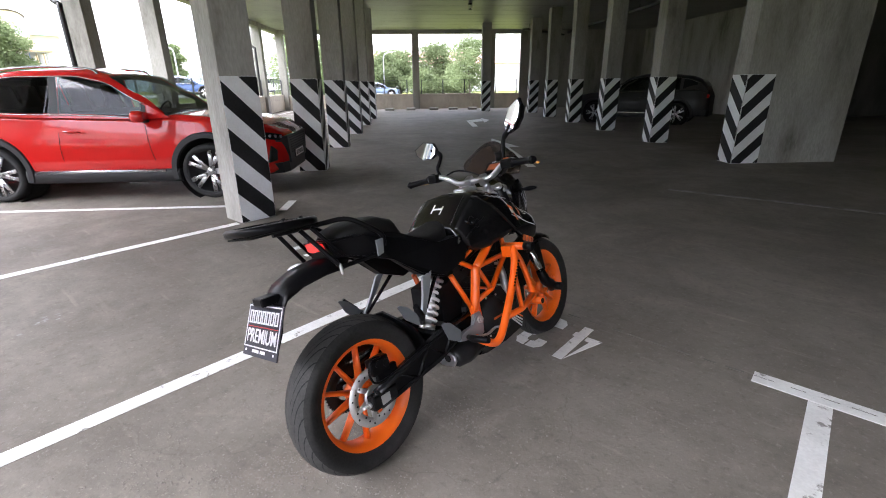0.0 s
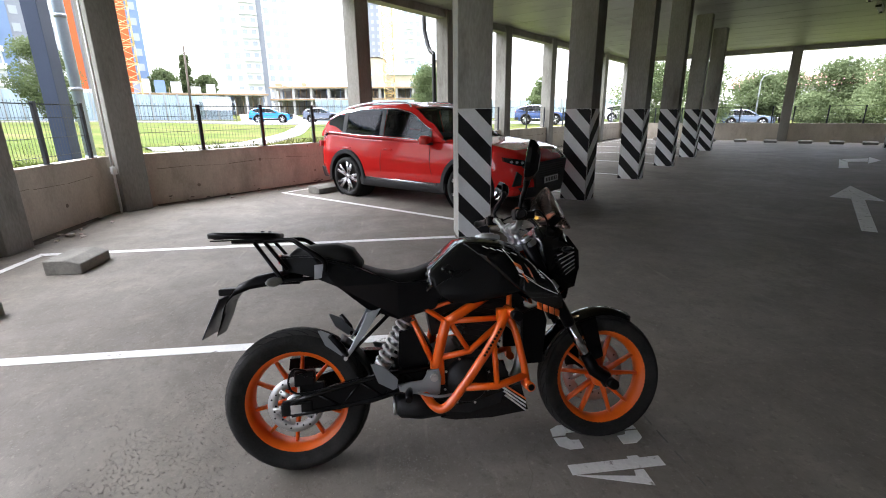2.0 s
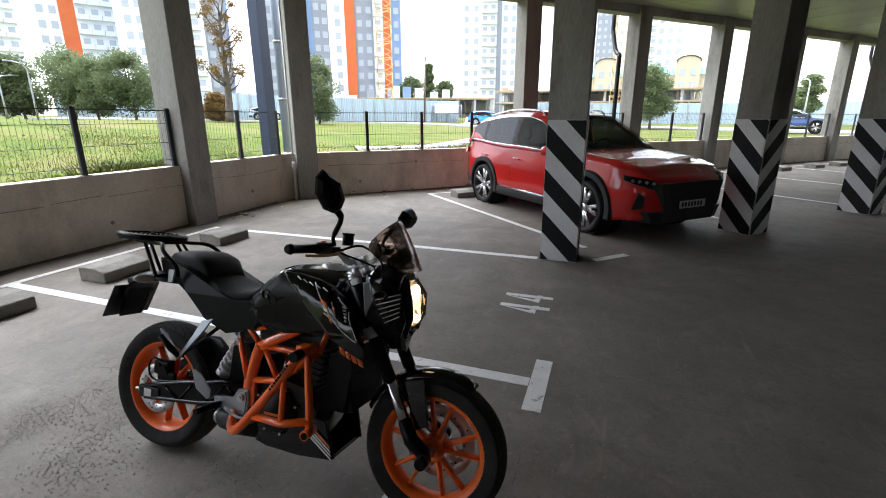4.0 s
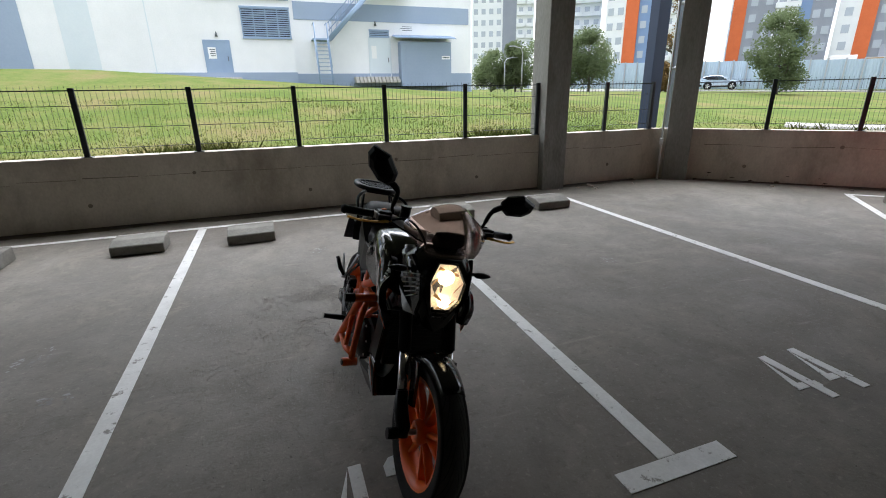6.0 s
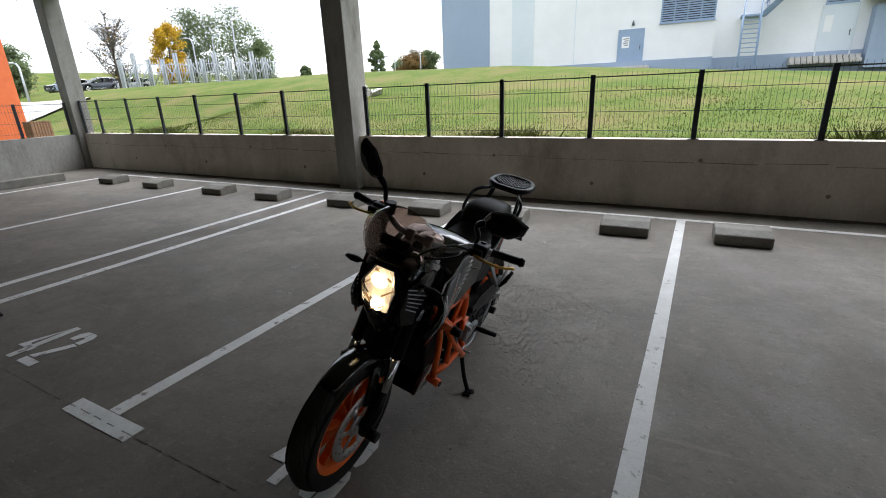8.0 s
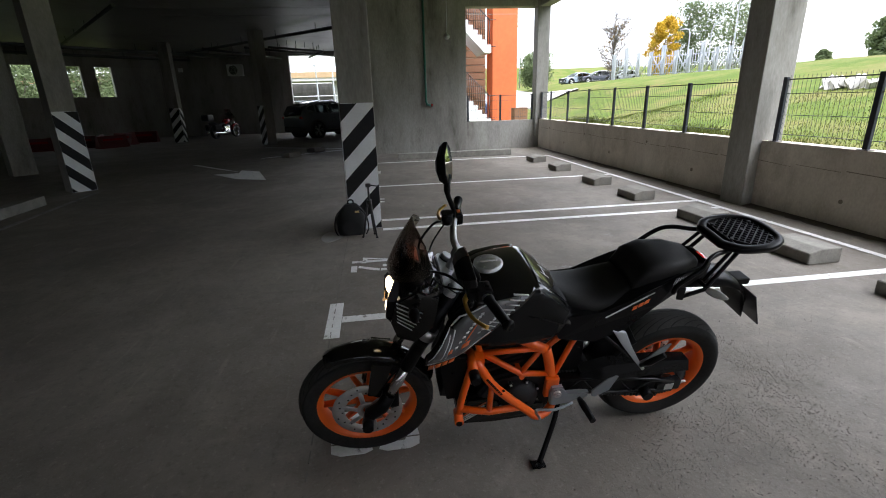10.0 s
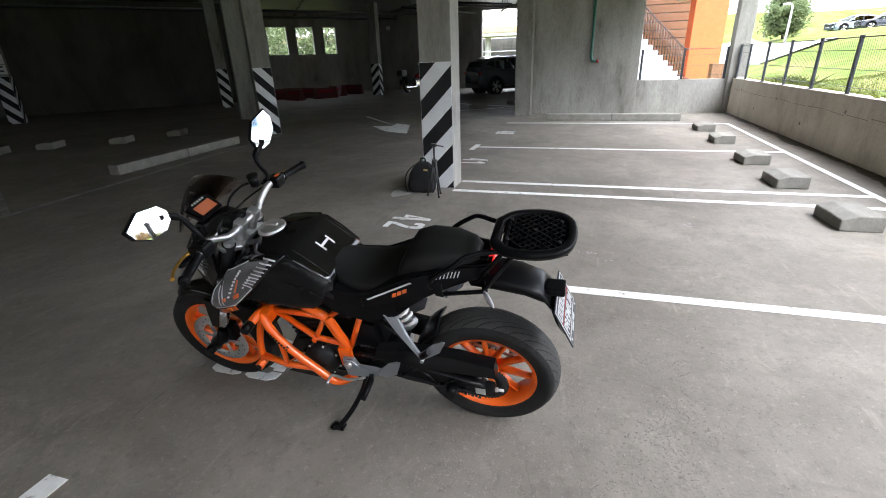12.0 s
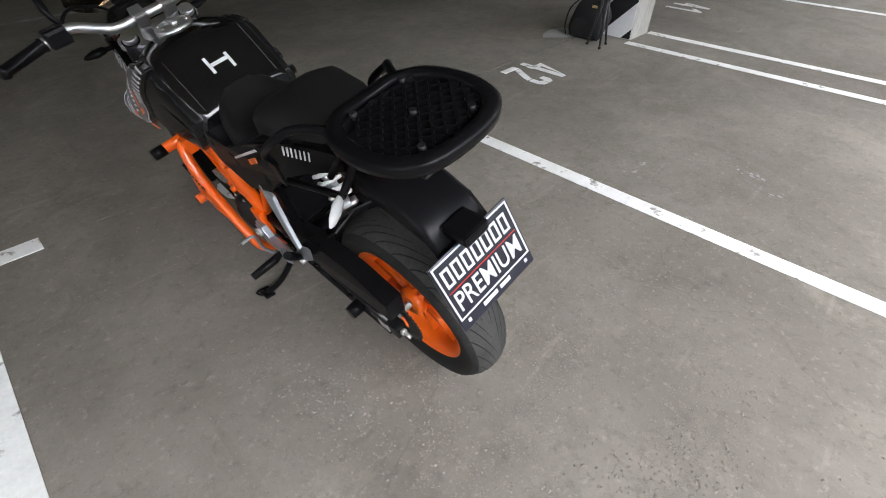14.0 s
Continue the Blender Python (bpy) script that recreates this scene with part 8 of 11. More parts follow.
SEAT = rough_material("black_seat_vinyl", (0.004, 0.004, 0.004), (0.009, 0.009, 0.009), scale=5, fine=420, rough=0.62, bump=0.35, bump_depth=0.0008)
ENGINE = rough_material("dark_engine_casting", (0.01, 0.01, 0.011), (0.028, 0.028, 0.029), scale=7, fine=200, rough=0.5, bump=0.2, bump_depth=0.001, metal=0.4)
MATTE.node_tree.nodes["Principled BSDF"].inputs["Specular IOR Level"].default_value = 0.1
RUBBER = rough_material("tyre_rubber", (0.011, 0.011, 0.011), (0.028, 0.0275, 0.0265), scale=5, fine=120, rough=0.75, bump=0.15, bump_depth=0.001,
                        stain=(0.05, 0.048, 0.045), stain_scale=3.0, stain_low=0.5, stain_high=0.8)
# Paler than RUBBER: road dust plus light from above, both in the colour.
TREAD = rough_material("dusty_top_lit_tread", (0.03, 0.03, 0.029), (0.066, 0.064, 0.061), scale=5, fine=120, rough=0.8, bump=0.2, bump_depth=0.001)
GROOVE = plain("tyre_groove", (0.002, 0.002, 0.002), 0.9)
ALU = plain("brushed_aluminium", (0.6, 0.6, 0.61), 0.42, metal=1.0, var=0.08, scale=60, bump=0.1)
PEGALU = plain("satin_silver_paint", (0.34, 0.36, 0.38), 0.4, metal=0.6, var=0.08, scale=30)
HEELM = plain("grey_heel_plate_metal", (0.2, 0.215, 0.23), 0.42, metal=0.4, var=0.1, scale=20)
STEEL = plain("disc_steel", (0.5, 0.49, 0.48), 0.42, metal=0.6, var=0.12, scale=40)
CHROME = plain("hard_chrome", (0.6, 0.6, 0.62), 0.15, metal=1.0, var=0.04)
SPRING = plain("white_spring_paint", (0.66, 0.66, 0.66), 0.4)
GOLD = plain("gold_anodised_lever", (0.6, 0.34, 0.07), 0.3, metal=0.9)
DECAL_W = plain("white_decal", (0.62, 0.62, 0.63), 0.35, coat=0.5)
DECAL_G = plain("grey_decal", (0.085, 0.085, 0.088), 0.3, coat=0.6)
DECAL_O = plain("orange_decal", (0.75, 0.14, 0.02), 0.35, coat=0.5)
SMOKE = glass("smoked_screen", (0.76, 0.66, 0.61), 0.03, clear=0.95)
LAMP = plain("lit_headlight_reflector", (1.0, 0.78, 0.5), 0.3, emit=0.24)
LAMP_HOT = plain("lit_headlight_bulb", (1.0, 0.82, 0.52), 0.3, emit=2.4)
LENS = glass("clear_lens", (0.97, 0.97, 0.97), 0.02, clear=0.95)
RED_LENS = plain("red_tail_lens", (0.42, 0.012, 0.01), 0.15, coat=1.0, emit=0.25)
LCD = plain("orange_instrument_screen", (0.3, 0.085, 0.035), 0.3, emit=0.04)
MIRROR = plain("mirror_glass", (0.86, 0.88, 0.9), 0.025, metal=1.0, var=0.0)
RUST = plain("grey_indicator_lens", (0.5, 0.5, 0.5), 0.2, coat=0.8)

for mat, level in ((SEAT, 0.28), (ENGINE, 0.28), (SATIN, 0.16), (RUBBER, 0.12), (TREAD, 0.15)):
    mat.node_tree.nodes["Principled BSDF"].inputs["Specular IOR Level"].default_value = level

BIKE = pose(-0.531, 0.925, 0, 0, 0, 90.5) @ pose(0, 0, 0, -14.3, 0, 0)
bike = base("motorcycle", BIKE, "black and orange naked motorcycle leaning on its side stand", "motorcycle")
REAR, FRONT = Vector((0, 0, 0.306)), Vector((1.367, 0, 0.293))


def bpart(name, bm, mat, parent=None, label="", smooth=None):
    return part(name, bm, mat, parent or bike, label, smooth)


def bparts(name, bm, mat, parent=None, label=""):
    """Each connected piece of the mesh becomes a part of its own."""
    left = set(bm.verts)
    while left:
        seed = min(left, key=lambda v: v.index if v.index >= 0 else 0)
        group, stack = {seed}, [seed]
        while stack:
            for e in stack.pop().link_edges:
                for v in e.verts:
                    if v not in group:
                        group.add(v)
                        stack.append(v)
        left -= group
        piece, where = bmesh.new(), {}
        faces = []
        for v in bm.verts:
            if v in group:
                where[v] = piece.verts.new(v.co)
                for f in v.link_faces:
                    if f not in faces:
                        faces.append(f)
        for f in faces:
            piece.faces.new([where[v] for v in f.verts]).smooth = f.smooth
        bpart(name, piece, mat, parent, label)
    bm.free()


def panel(bm, poly, side, depth, thick, bevel=0.004):
    """A plate over an outline in x and z; depth gives its outer y at each place."""
    o = [bm.verts.new((x, side * depth(x, z), z)) for x, z in poly]
    i = [bm.verts.new((x, side * (depth(x, z) - thick), z)) for x, z in poly]
    f = [bm.faces.new(o), bm.faces.new(i[::-1])]
    for k in range(len(poly)):
        j = (k + 1) % len(poly)
        f.append(bm.faces.new((o[k], i[k], i[j], o[j])))
    if bevel:
        bmesh.ops.bevel(bm, geom=list(f[0].edges), offset=bevel, segments=2, affect="EDGES")


# -- wheels --
def wheel(name, centre, half, tyre_r, tyre_half, pairs, disc_y, disc_r, label):
    c = Matrix.Translation(centre)
    b = bmesh.new()
    h = half
    lathe(b, [(0.229, -h), (0.231, -h + 0.004), (0.224, -h + 0.009), (0.206, -h + 0.012), (0.197, -h + 0.03), (0.194, 0), (0.197, h - 0.03), (0.206, h - 0.012),
              (0.224, h - 0.009), (0.231, h - 0.004), (0.229, h), (0.221, h), (0.2, h - 0.006), (0.19, h - 0.03), (0.187, 0), (0.19, -h + 0.03), (0.2, -h + 0.006), (0.221, -h)], 72, c, True)
    lathe(b, [(0.02, -0.05), (0.045, -0.05), (0.05, -0.03), (0.04, 0), (0.05, 0.03), (0.045, 0.05), (0.02, 0.05)], 28, c, True)
    rim = bpart(name, b, RIM_O, None, label)
    n = 5 if pairs else 10
    for k in range(n):
        a = 2 * math.pi * k / n + 0.2
        for da in ((-0.24, 0.24) if pairs else (0.0,)):
            r0, r1 = (0.03, 0.194) if pairs else (0.04, 0.194)
            a0, a1 = a + da * 0.3, a + da
            p = centre + Vector((r0 * math.cos(a0), 0, r0 * math.sin(a0)))
            q = centre + Vector((r1 * math.cos(a1), 0, r1 * math.sin(a1)))
            bs = bmesh.new()
            blade(bs, p, q, 0.04, 0.03, 0.02, 0.013, (0, 1, 0))
            bpart("spoke", bs, RIM_O, rim)
    b = bmesh.new()
    t, R = tyre_half, tyre_r
    prof = [(0.214, -h + 0.002), (0.24, -t * 0.93), (0.262, -t), (0.274, -t * 0.97), (R - 0.021, -t * 0.8), (R - 0.01, -t * 0.58), (R - 0.003, -t * 0.3), (R, 0),
            (R - 0.003, t * 0.3), (R - 0.01, t * 0.58), (R - 0.021, t * 0.8), (0.274, t * 0.97), (0.262, t), (0.24, t * 0.93), (0.214, h - 0.002)]
    lathe(b, prof, 90, c)
    tyre = bpart("tyre", b, RUBBER, rim, "black rubber road tyre with curved grooves")
    b = bmesh.new()
    lathe(b, [(r + 0.0008, y) for r, y in prof[4:11]], 90, c)
    bpart("tread", b, TREAD, rim, "tyre tread greyed by dust and by painted light from above")
    # curved tread grooves, a hair above the rubber
    b = bmesh.new()
    crown = [(y, r) for r, y in prof[3:12]]

    def crown_r(y):
        for (y0, r0), (y1, r1) in zip(crown, crown[1:]):
            if y0 <= y <= y1:
                return r0 + (r1 - r0) * (y - y0) / (y1 - y0)
        return crown[0][1]

    count = 28
    for k in range(count):
        for sgn in (1, -1):
            prev = None
            for i in range(7):
                f = i / 6
                y = sgn * t * (0.12 + 0.74 * f)
                a = 2 * math.pi * (k + (0.5 if sgn > 0 else 0)) / count + 0.55 * (1 - f) ** 1.5
                w = 0.03 * math.sin(math.pi * min(1, 0.12 + f * 0.9)) + 0.012
                r = crown_r(y) + 0.0024
                pair = [b.verts.new(centre + Vector(((r) * math.cos(a + s * w * 0.5), y, r * math.sin(a + s * w * 0.5)))) for s in (-1, 1)]
                if prev:
                    b.faces.new((prev[0], prev[1], pair[1], pair[0]))
                prev = pair
    bpart("tread_pattern", b, GROOVE, rim)
    b = bmesh.new()
    d = disc_y
    lathe(b, [(disc_r * 0.66, d - 0.0025), (disc_r, d - 0.0025), (disc_r, d + 0.0025), (disc_r * 0.66, d + 0.0025)], 64, c, True)
    disc = bpart("brake_disc", b, STEEL, rim, "drilled steel brake disc")
    b = bmesh.new()
    for k in range(24):
        a = 2 * math.pi * k / 24
        r = disc_r * (0.8 + 0.12 * (k % 3 - 1) * 0.7)
        p = centre + Vector((r * math.cos(a), d, r * math.sin(a)))
        cyl(b, p - Vector((0, 0.0032, 0)), p + Vector((0, 0.0032, 0)), 0.0042, seg=8)
    bparts("disc_drilling", b, GROOVE, rim)
    b = bmesh.new()
    for k in range(6):
        a = 2 * math.pi * k / 6
        blade(b, centre + Vector((0.03 * math.cos(a), d, 0.03 * math.sin(a))), centre + Vector((disc_r * 0.76 * math.cos(a + 0.3), d, disc_r * 0.76 * math.sin(a + 0.3))), 0.006, 0.006, 0.02, 0.022, (0, 1, 0))
    lathe(b, [(0.022, d - 0.004), (0.045, d - 0.004), (0.045, d + 0.004), (0.022, d + 0.004)], 24, c, True)
    bparts("disc_carrier", b, ALU, rim)
    return rim


wheel("rear_wheel", REAR, 0.06, 0.306, 0.076, False, -0.085, 0.115, "orange ten-spoke rear wheel")
wheel("front_wheel", FRONT, 0.046, 0.293, 0.056, True, 0.062, 0.15, "orange front wheel with paired spokes")
b = bmesh.new()
cyl(b, (0, -0.135, 0.306), (0, 0.135, 0.306), 0.011, seg=16)
for s in (-1, 1):
    cyl(b, (0, s * 0.118, 0.306), (0, s * 0.138, 0.306), 0.021, seg=6)
    cyl(b, (0, s * 0.108, 0.306), (0, s * 0.118, 0.306), 0.028, seg=20)
bpart("rear_axle", b, STEEL)
b = bmesh.new()
cyl(b, (1.367, -0.14, 0.293), (1.367, 0.12, 0.293), 0.012, seg=16)
bpart("front_axle", b, STEEL)
b = bmesh.new()
for s in (-1, 1):
    cyl(b, (1.367, s * 0.122, 0.293), (1.367, s * 0.165, 0.293), 0.025, 0.022, seg=18)
bparts("axle_slider", b, MATTE, None, "black axle crash bobbins")

# -- swingarm: two rails with a recessed web and diagonal ribs --
for s in (-1, 1):
    yo = s * 0.126
    b = bmesh.new()
    secs = []
    for x, z0, z1 in ((0.0, 0.288, 0.33), (0.085, 0.294, 0.352), (0.2, 0.306, 0.38), (0.32, 0.318, 0.402), (0.45, 0.352, 0.42), (0.58, 0.372, 0.428)):
        secs.append([(x, yo - 0.011, z0), (x, yo + 0.011, z0), (x, yo + 0.011, z1), (x, yo - 0.011, z1)])
    loft(b, secs, smooth=False)
    arm = bpart("swingarm", b, MATTE, None, "black cast swingarm with lattice ribs")
    for name, run in (("upper_rail", ((-0.01, 0.334), (0.085, 0.358), (0.22, 0.388), (0.38, 0.416), (0.585, 0.432))), ("lower_rail", ((-0.01, 0.282), (0.085, 0.29), (0.32, 0.314), (0.46, 0.348), (0.585, 0.368)))):
        b = bmesh.new()
        loft(b, [[(x, yo + 0.023 * a, z + 0.0095 * c) for a, c in ((-1, -0.5), (-0.7, -1), (0.7, -1), (1, -0.5), (1, 0.5), (0.7, 1), (-0.7, 1), (-1, 0.5))] for x, z in run])
        bpart(name, b, SATIN, arm)
    for x0, z0, x1, z1 in ((0.1, 0.355, 0.19, 0.302), (0.19, 0.302, 0.27, 0.393), (0.27, 0.393, 0.36, 0.325), (0.36, 0.325, 0.45, 0.42), (0.45, 0.42, 0.52, 0.36)):
        b = bmesh.new()
        blade(b, (x0, yo, z0), (x1, yo, z1), 0.04, 0.04, 0.009, 0.009, (0, 1, 0))
        bpart("rib", b, SATIN, arm)
    b = bmesh.new()
    box(b, -0.05, 0.075, yo - 0.02, yo + 0.02, 0.278, 0.336, bevel=0.009)
    bpart("axle_block", b, SATIN, arm)
    b = bmesh.new()
    cyl(b, (-0.085, yo, 0.306), (-0.05, yo, 0.306), 0.006, seg=8)
    cyl(b, (-0.06, yo, 0.306), (-0.05, yo, 0.306), 0.011, seg=6)
    box(b, -0.012, 0.03, yo + s * 0.02 - 0.002, yo + s * 0.02 + 0.002, 0.288, 0.324, bevel=0.0015)
    bpart("chain_adjuster", b, STEEL, arm)
b = bmesh.new()
tube(b, [(0.42, -0.12, 0.38), (0.4, 0, 0.385), (0.42, 0.12, 0.38)], 0.04, 10)
bpart("swingarm_bridge", b, MATTE)
# -- chain, sprocket and guard on the left --
b = bmesh.new()
lathe(b, [(0.05, 0.096), (0.098, 0.096), (0.098, 0.1), (0.05, 0.1)], 44, Matrix.Translation(REAR), True)
for k in range(44):
    a = 2 * math.pi * k / 44
    p = REAR + Vector((0.099 * math.cos(a), 0.098, 0.099 * math.sin(a)))
    cyl(b, p - Vector((0, 0.003, 0)), p + Vector((0, 0.003, 0)), 0.004, seg=6)
bpart("sprocket", b, ENGINE, None, "dark steel rear sprocket")
run = [Vector((0.02, 0.098, 0.306 + 0.102)), Vector((0.55, 0.098, 0.435))]
low = [Vector((0.02, 0.098, 0.306 - 0.102)), Vector((0.3, 0.098, 0.255)), Vector((0.55, 0.098, 0.345))]
for path in (run, low):
    b = bmesh.new()
    for p, q in zip(path, path[1:]):
        n = max(2, round((q - p).length / 0.0159))
        for k in range(n):
            a = p + (q - p) * (k / n)
            c = p + (q - p) * ((k + 0.8) / n)
            blade(b, a, c, 0.014 if k % 2 else 0.02, 0.014 if k % 2 else 0.02, 0.014, 0.014, (0, 1, 0))
    bpart("chain_run", b, ENGINE, None, "greasy drive chain")
b = bmesh.new()
panel(b, [(-0.06, 0.4), (-0.05, 0.455), (0.1, 0.468), (0.32, 0.472), (0.455, 0.455), (0.46, 0.41), (0.2, 0.402)], 1, lambda x, z: 0.15 - 0.02 * max(0, z - 0.44) / 0.03, 0.055)
bpart("chain_guard", b, SATIN)
b = bmesh.new()
cyl(b, (0.13, 0.14, 0.3), (0.13, 0.185, 0.3), 0.026, 0.022, seg=18)
bpart("swingarm_bobbin", b, MATTE)

# -- rear caliper and hugger --
b = bmesh.new()
box(b, 0.0, 0.085, -0.115, -0.07, 0.385, 0.45, bevel=0.01)
box(b, 0.02, 0.12, -0.11, -0.09, 0.35, 0.4, bevel=0.006)
cyl(b, (0.03, -0.112, 0.43), (0.03, -0.122, 0.43), 0.014, seg=12)
cyl(b, (0.065, -0.112, 0.42), (0.065, -0.122, 0.42), 0.014, seg=12)
bpart("rear_caliper", b, MATTE, None, "black rear brake caliper")
b = bmesh.new()
tube(b, smooth_path([(0.05, -0.11, 0.45), (0.0, -0.12, 0.46), (-0.02, -0.12, 0.4), (0.03, -0.12, 0.36), (0.25, -0.14, 0.4), (0.45, -0.13, 0.42)]), 0.0045, 6)
bpart("brake_hose", b, MATTE)
b = bmesh.new()
secs = []
for k in range(11):
    a = radians(2 + 52 * k / 10)
    secs.append([(0.33 * math.cos(a), y, 0.306 + (0.33 - 0.03 * abs(y) / 0.08) * math.sin(a)) for y in (-0.085, -0.05, 0, 0.05, 0.085)] +
                [(0.324 * math.cos(a), y, 0.306 + (0.324 - 0.03 * abs(y) / 0.08) * math.sin(a)) for y in (0.085, 0.05, 0, -0.05, -0.085)])
loft(b, secs)
bpart("hugger", b, MATTE, None, "black plastic rear wheel hugger")

# -- trellis frame --
b = bmesh.new()
for s in (-1, 1):
    def P(x, y, z):
        return (x, s * y - (0.025 if s > 0 else 0), z)
    tube(b, smooth_path([P(1.03, 0.045, 0.82), P(0.93, 0.1, 0.775), P(0.839, 0.14, 0.731), P(0.637, 0.165, 0.623)], 4), 0.0205, 12)
    tube(b, smooth_path([P(0.637, 0.165, 0.63), P(0.615, 0.165, 0.56), P(0.585, 0.155, 0.44)], 4), 0.022, 12)
    tube(b, [P(0.65, 0.16, 0.625), P(0.905, 0.15, 0.622)], 0.0125, 10)
    tube(b, [P(0.655, 0.16, 0.615), P(0.727, 0.16, 0.492)], 0.0115, 10)
    tube(b, [P(0.6, 0.16, 0.475), P(0.727, 0.16, 0.492), P(0.905, 0.15, 0.63)], 0.0135, 10)
    tube(b, [P(0.905, 0.15, 0.63), P(0.93, 0.1, 0.77)], 0.0125, 10)
    tube(b, [P(0.64, 0.16, 0.62), P(0.56, 0.14, 0.675), P(0.4, 0.11, 0.74)], 0.012, 10)
    tube(b, [P(0.56, 0.14, 0.675), P(0.76, 0.13, 0.73)], 0.009, 8)
    tube(b, [P(0.5, 0.13, 0.63), P(0.57, 0.15, 0.46)], 0.0125, 10)
    box(b, 0.56, 0.62, s * 0.155 - 0.012, s * 0.155 + 0.012, 0.36, 0.47, bevel=0.008)
cyl(b, (1.045, 0, 0.76), (0.985, 0, 0.92), 0.034, seg=18)
tube(b, [(0.727, -0.16, 0.492), (0.727, 0.16, 0.492)], 0.011, 8)
bpart("trellis_frame", b, ORANGE, None, "orange tubular trellis frame")
# -- crash guards --
for s in (-1, 1):
    def P(x, y, z):
        if s > 0:
            return (x + 0.05 * min(1, max(0, (x - 0.5) / 0.1)), y - 0.045, z - (0.03 if z > 0.5 else 0))
        return (x, s * y, z)
    b = bmesh.new()
    tube(b, smooth_path([P(0.885, 0.18, 0.655), P(0.868, 0.225, 0.64), P(0.8, 0.245, 0.53), P(0.66, 0.25, 0.35), P(0.6, 0.245, 0.293), P(0.56, 0.22, 0.3), P(0.525, 0.16, 0.34)], 5), 0.0185, 12)
    tube(b, smooth_path([P(0.885, 0.2, 0.65), P(0.91, 0.225, 0.58), P(0.935, 0.24, 0.45), P(0.945, 0.245, 0.365)], 4), 0.015, 10)
    tube(b, [P(0.67, 0.25, 0.372), P(0.82, 0.25, 0.366), P(0.945, 0.245, 0.4)], 0.015, 10)
    tube(b, [P(0.82, 0.25, 0.366), P(0.815, 0.243, 0.545)], 0.012, 10)
    gx, gy, gz = P(0.875, 0.195, 0.642)
    box(b, gx - 0.03, gx + 0.03, gy - 0.028, gy + 0.028, gz - 0.028, gz + 0.028, bevel=0.006)
    tube(b, [P(0.895, 0.16, 0.66), P(0.9, 0.275, 0.655)], 0.019, 12)
    tube(b, [P(0.945, 0.22, 0.362), P(0.95, 0.285, 0.36)], 0.019, 12)
    guard = bpart("crash_guard", b, ORANGE, None, "orange tubular crash guard")
    b = bmesh.new()
    cyl(b, P(0.9, 0.27, 0.655), P(0.901, 0.315, 0.653), 0.021, 0.019, seg=16)
    bpart("end_plug", b, MATTE, guard, "black rubber end plug")
    b = bmesh.new()
    cyl(b, P(0.95, 0.28, 0.36), P(0.951, 0.289, 0.36), 0.013, seg=16)
    bpart("end_plug", b, MATTE, guard)
    # unreadable maker's writing along the tube
    b = bmesh.new()
    for k in range(9):
        f = 0.08 + k * 0.036
        x, y, z = 0.86 - 0.2 * f * 1.2, 0.2605, 0.626 - 0.29 * f * 1.2
        m = Matrix.Translation(P(x, y + 0.003, z)) @ Matrix.Rotation(radians(-54), 4, "Y")
        box(b, -0.005, 0.005, -0.0018, 0.0018, -0.0045, 0.0045, m)
    bparts("writing_bar", b, MATTE, guard)

# -- engine --
b = bmesh.new()
panel(b, [(0.54, 0.3), (0.56, 0.46), (0.68, 0.5), (0.84, 0.47), (0.9, 0.38), (0.86, 0.25), (0.72, 0.22), (0.6, 0.235)], 1, lambda x, z: 0.13, 0.26, bevel=0.015)
engine = bpart("engine", b, ENGINE, None, "dark grey single-cylinder engine")
b = bmesh.new()
m = pose(0.8, 0, 0.56, 0, 14, 0)
for k in range(7):
    z = -0.09 + 0.026 * k
    box(b, -0.085, 0.09, -0.095, 0.095, z, z + 0.012, m)
    bpart("cooling_fin", b, ENGINE, engine)
    b = bmesh.new()
box(b, -0.075, 0.08, -0.085, 0.085, -0.1, 0.1, m, bevel=0.01)
box(b, -0.09, 0.085, -0.1, 0.1, 0.095, 0.155, m, bevel=0.018)
bpart("cylinder", b, ENGINE, engine)
for s, x, z, r in ((-1, 0.715, 0.365, 0.092), (1, 0.725, 0.365, 0.082)):
    b = bmesh.new()
    lathe(b, [(0, s * 0.178), (r * 0.55, s * 0.178), (r * 0.62, s * 0.172), (r * 0.9, s * 0.165), (r, s * 0.15), (r * 1.05, s * 0.12)], 36, Matrix.Translation((x, 0, z)))
    for k in range(8):
        a = 2 * math.pi * k / 8 + 0.3
        cyl(b, (x + r * 1.08 * math.cos(a), s * 0.13, z + r * 1.08 * math.sin(a)), (x + r * 1.08 * math.cos(a), s * 0.15, z + r * 1.08 * math.sin(a)), 0.009, seg=8)
    cover = bpart("engine_cover", b, ENGINE, engine, "round dark engine side cover")
    b = bmesh.new()
    for k in range(8):
        a = 2 * math.pi * k / 8 + 0.3
        cyl(b, (x + r * 1.08 * math.cos(a), s * 0.148, z + r * 1.08 * math.sin(a)), (x + r * 1.08 * math.cos(a), s * 0.154, z + r * 1.08 * math.sin(a)), 0.0055, seg=6)
    bparts("bolt", b, STEEL, cover)
    b = bmesh.new()
    box(b, x - 0.03, x + 0.035, s * 0.178 - 0.0025, s * 0.178 + 0.0025, z - 0.012, z - 0.002, pose(0, 0, 0))
    bpart("badge_bar", b, DECAL_O if s < 0 else MATTE, cover)
b = bmesh.new()
tube(b, smooth_path([(0.9, 0.0, 0.6), (0.98, -0.04, 0.52), (0.95, -0.06, 0.35), (0.82, -0.05, 0.23), (0.65, -0.04, 0.24)], 6), 0.02, 10)
bpart("exhaust_pipe", b, STEEL, None, "dull steel exhaust header pipe")
b = bmesh.new()
secs = []
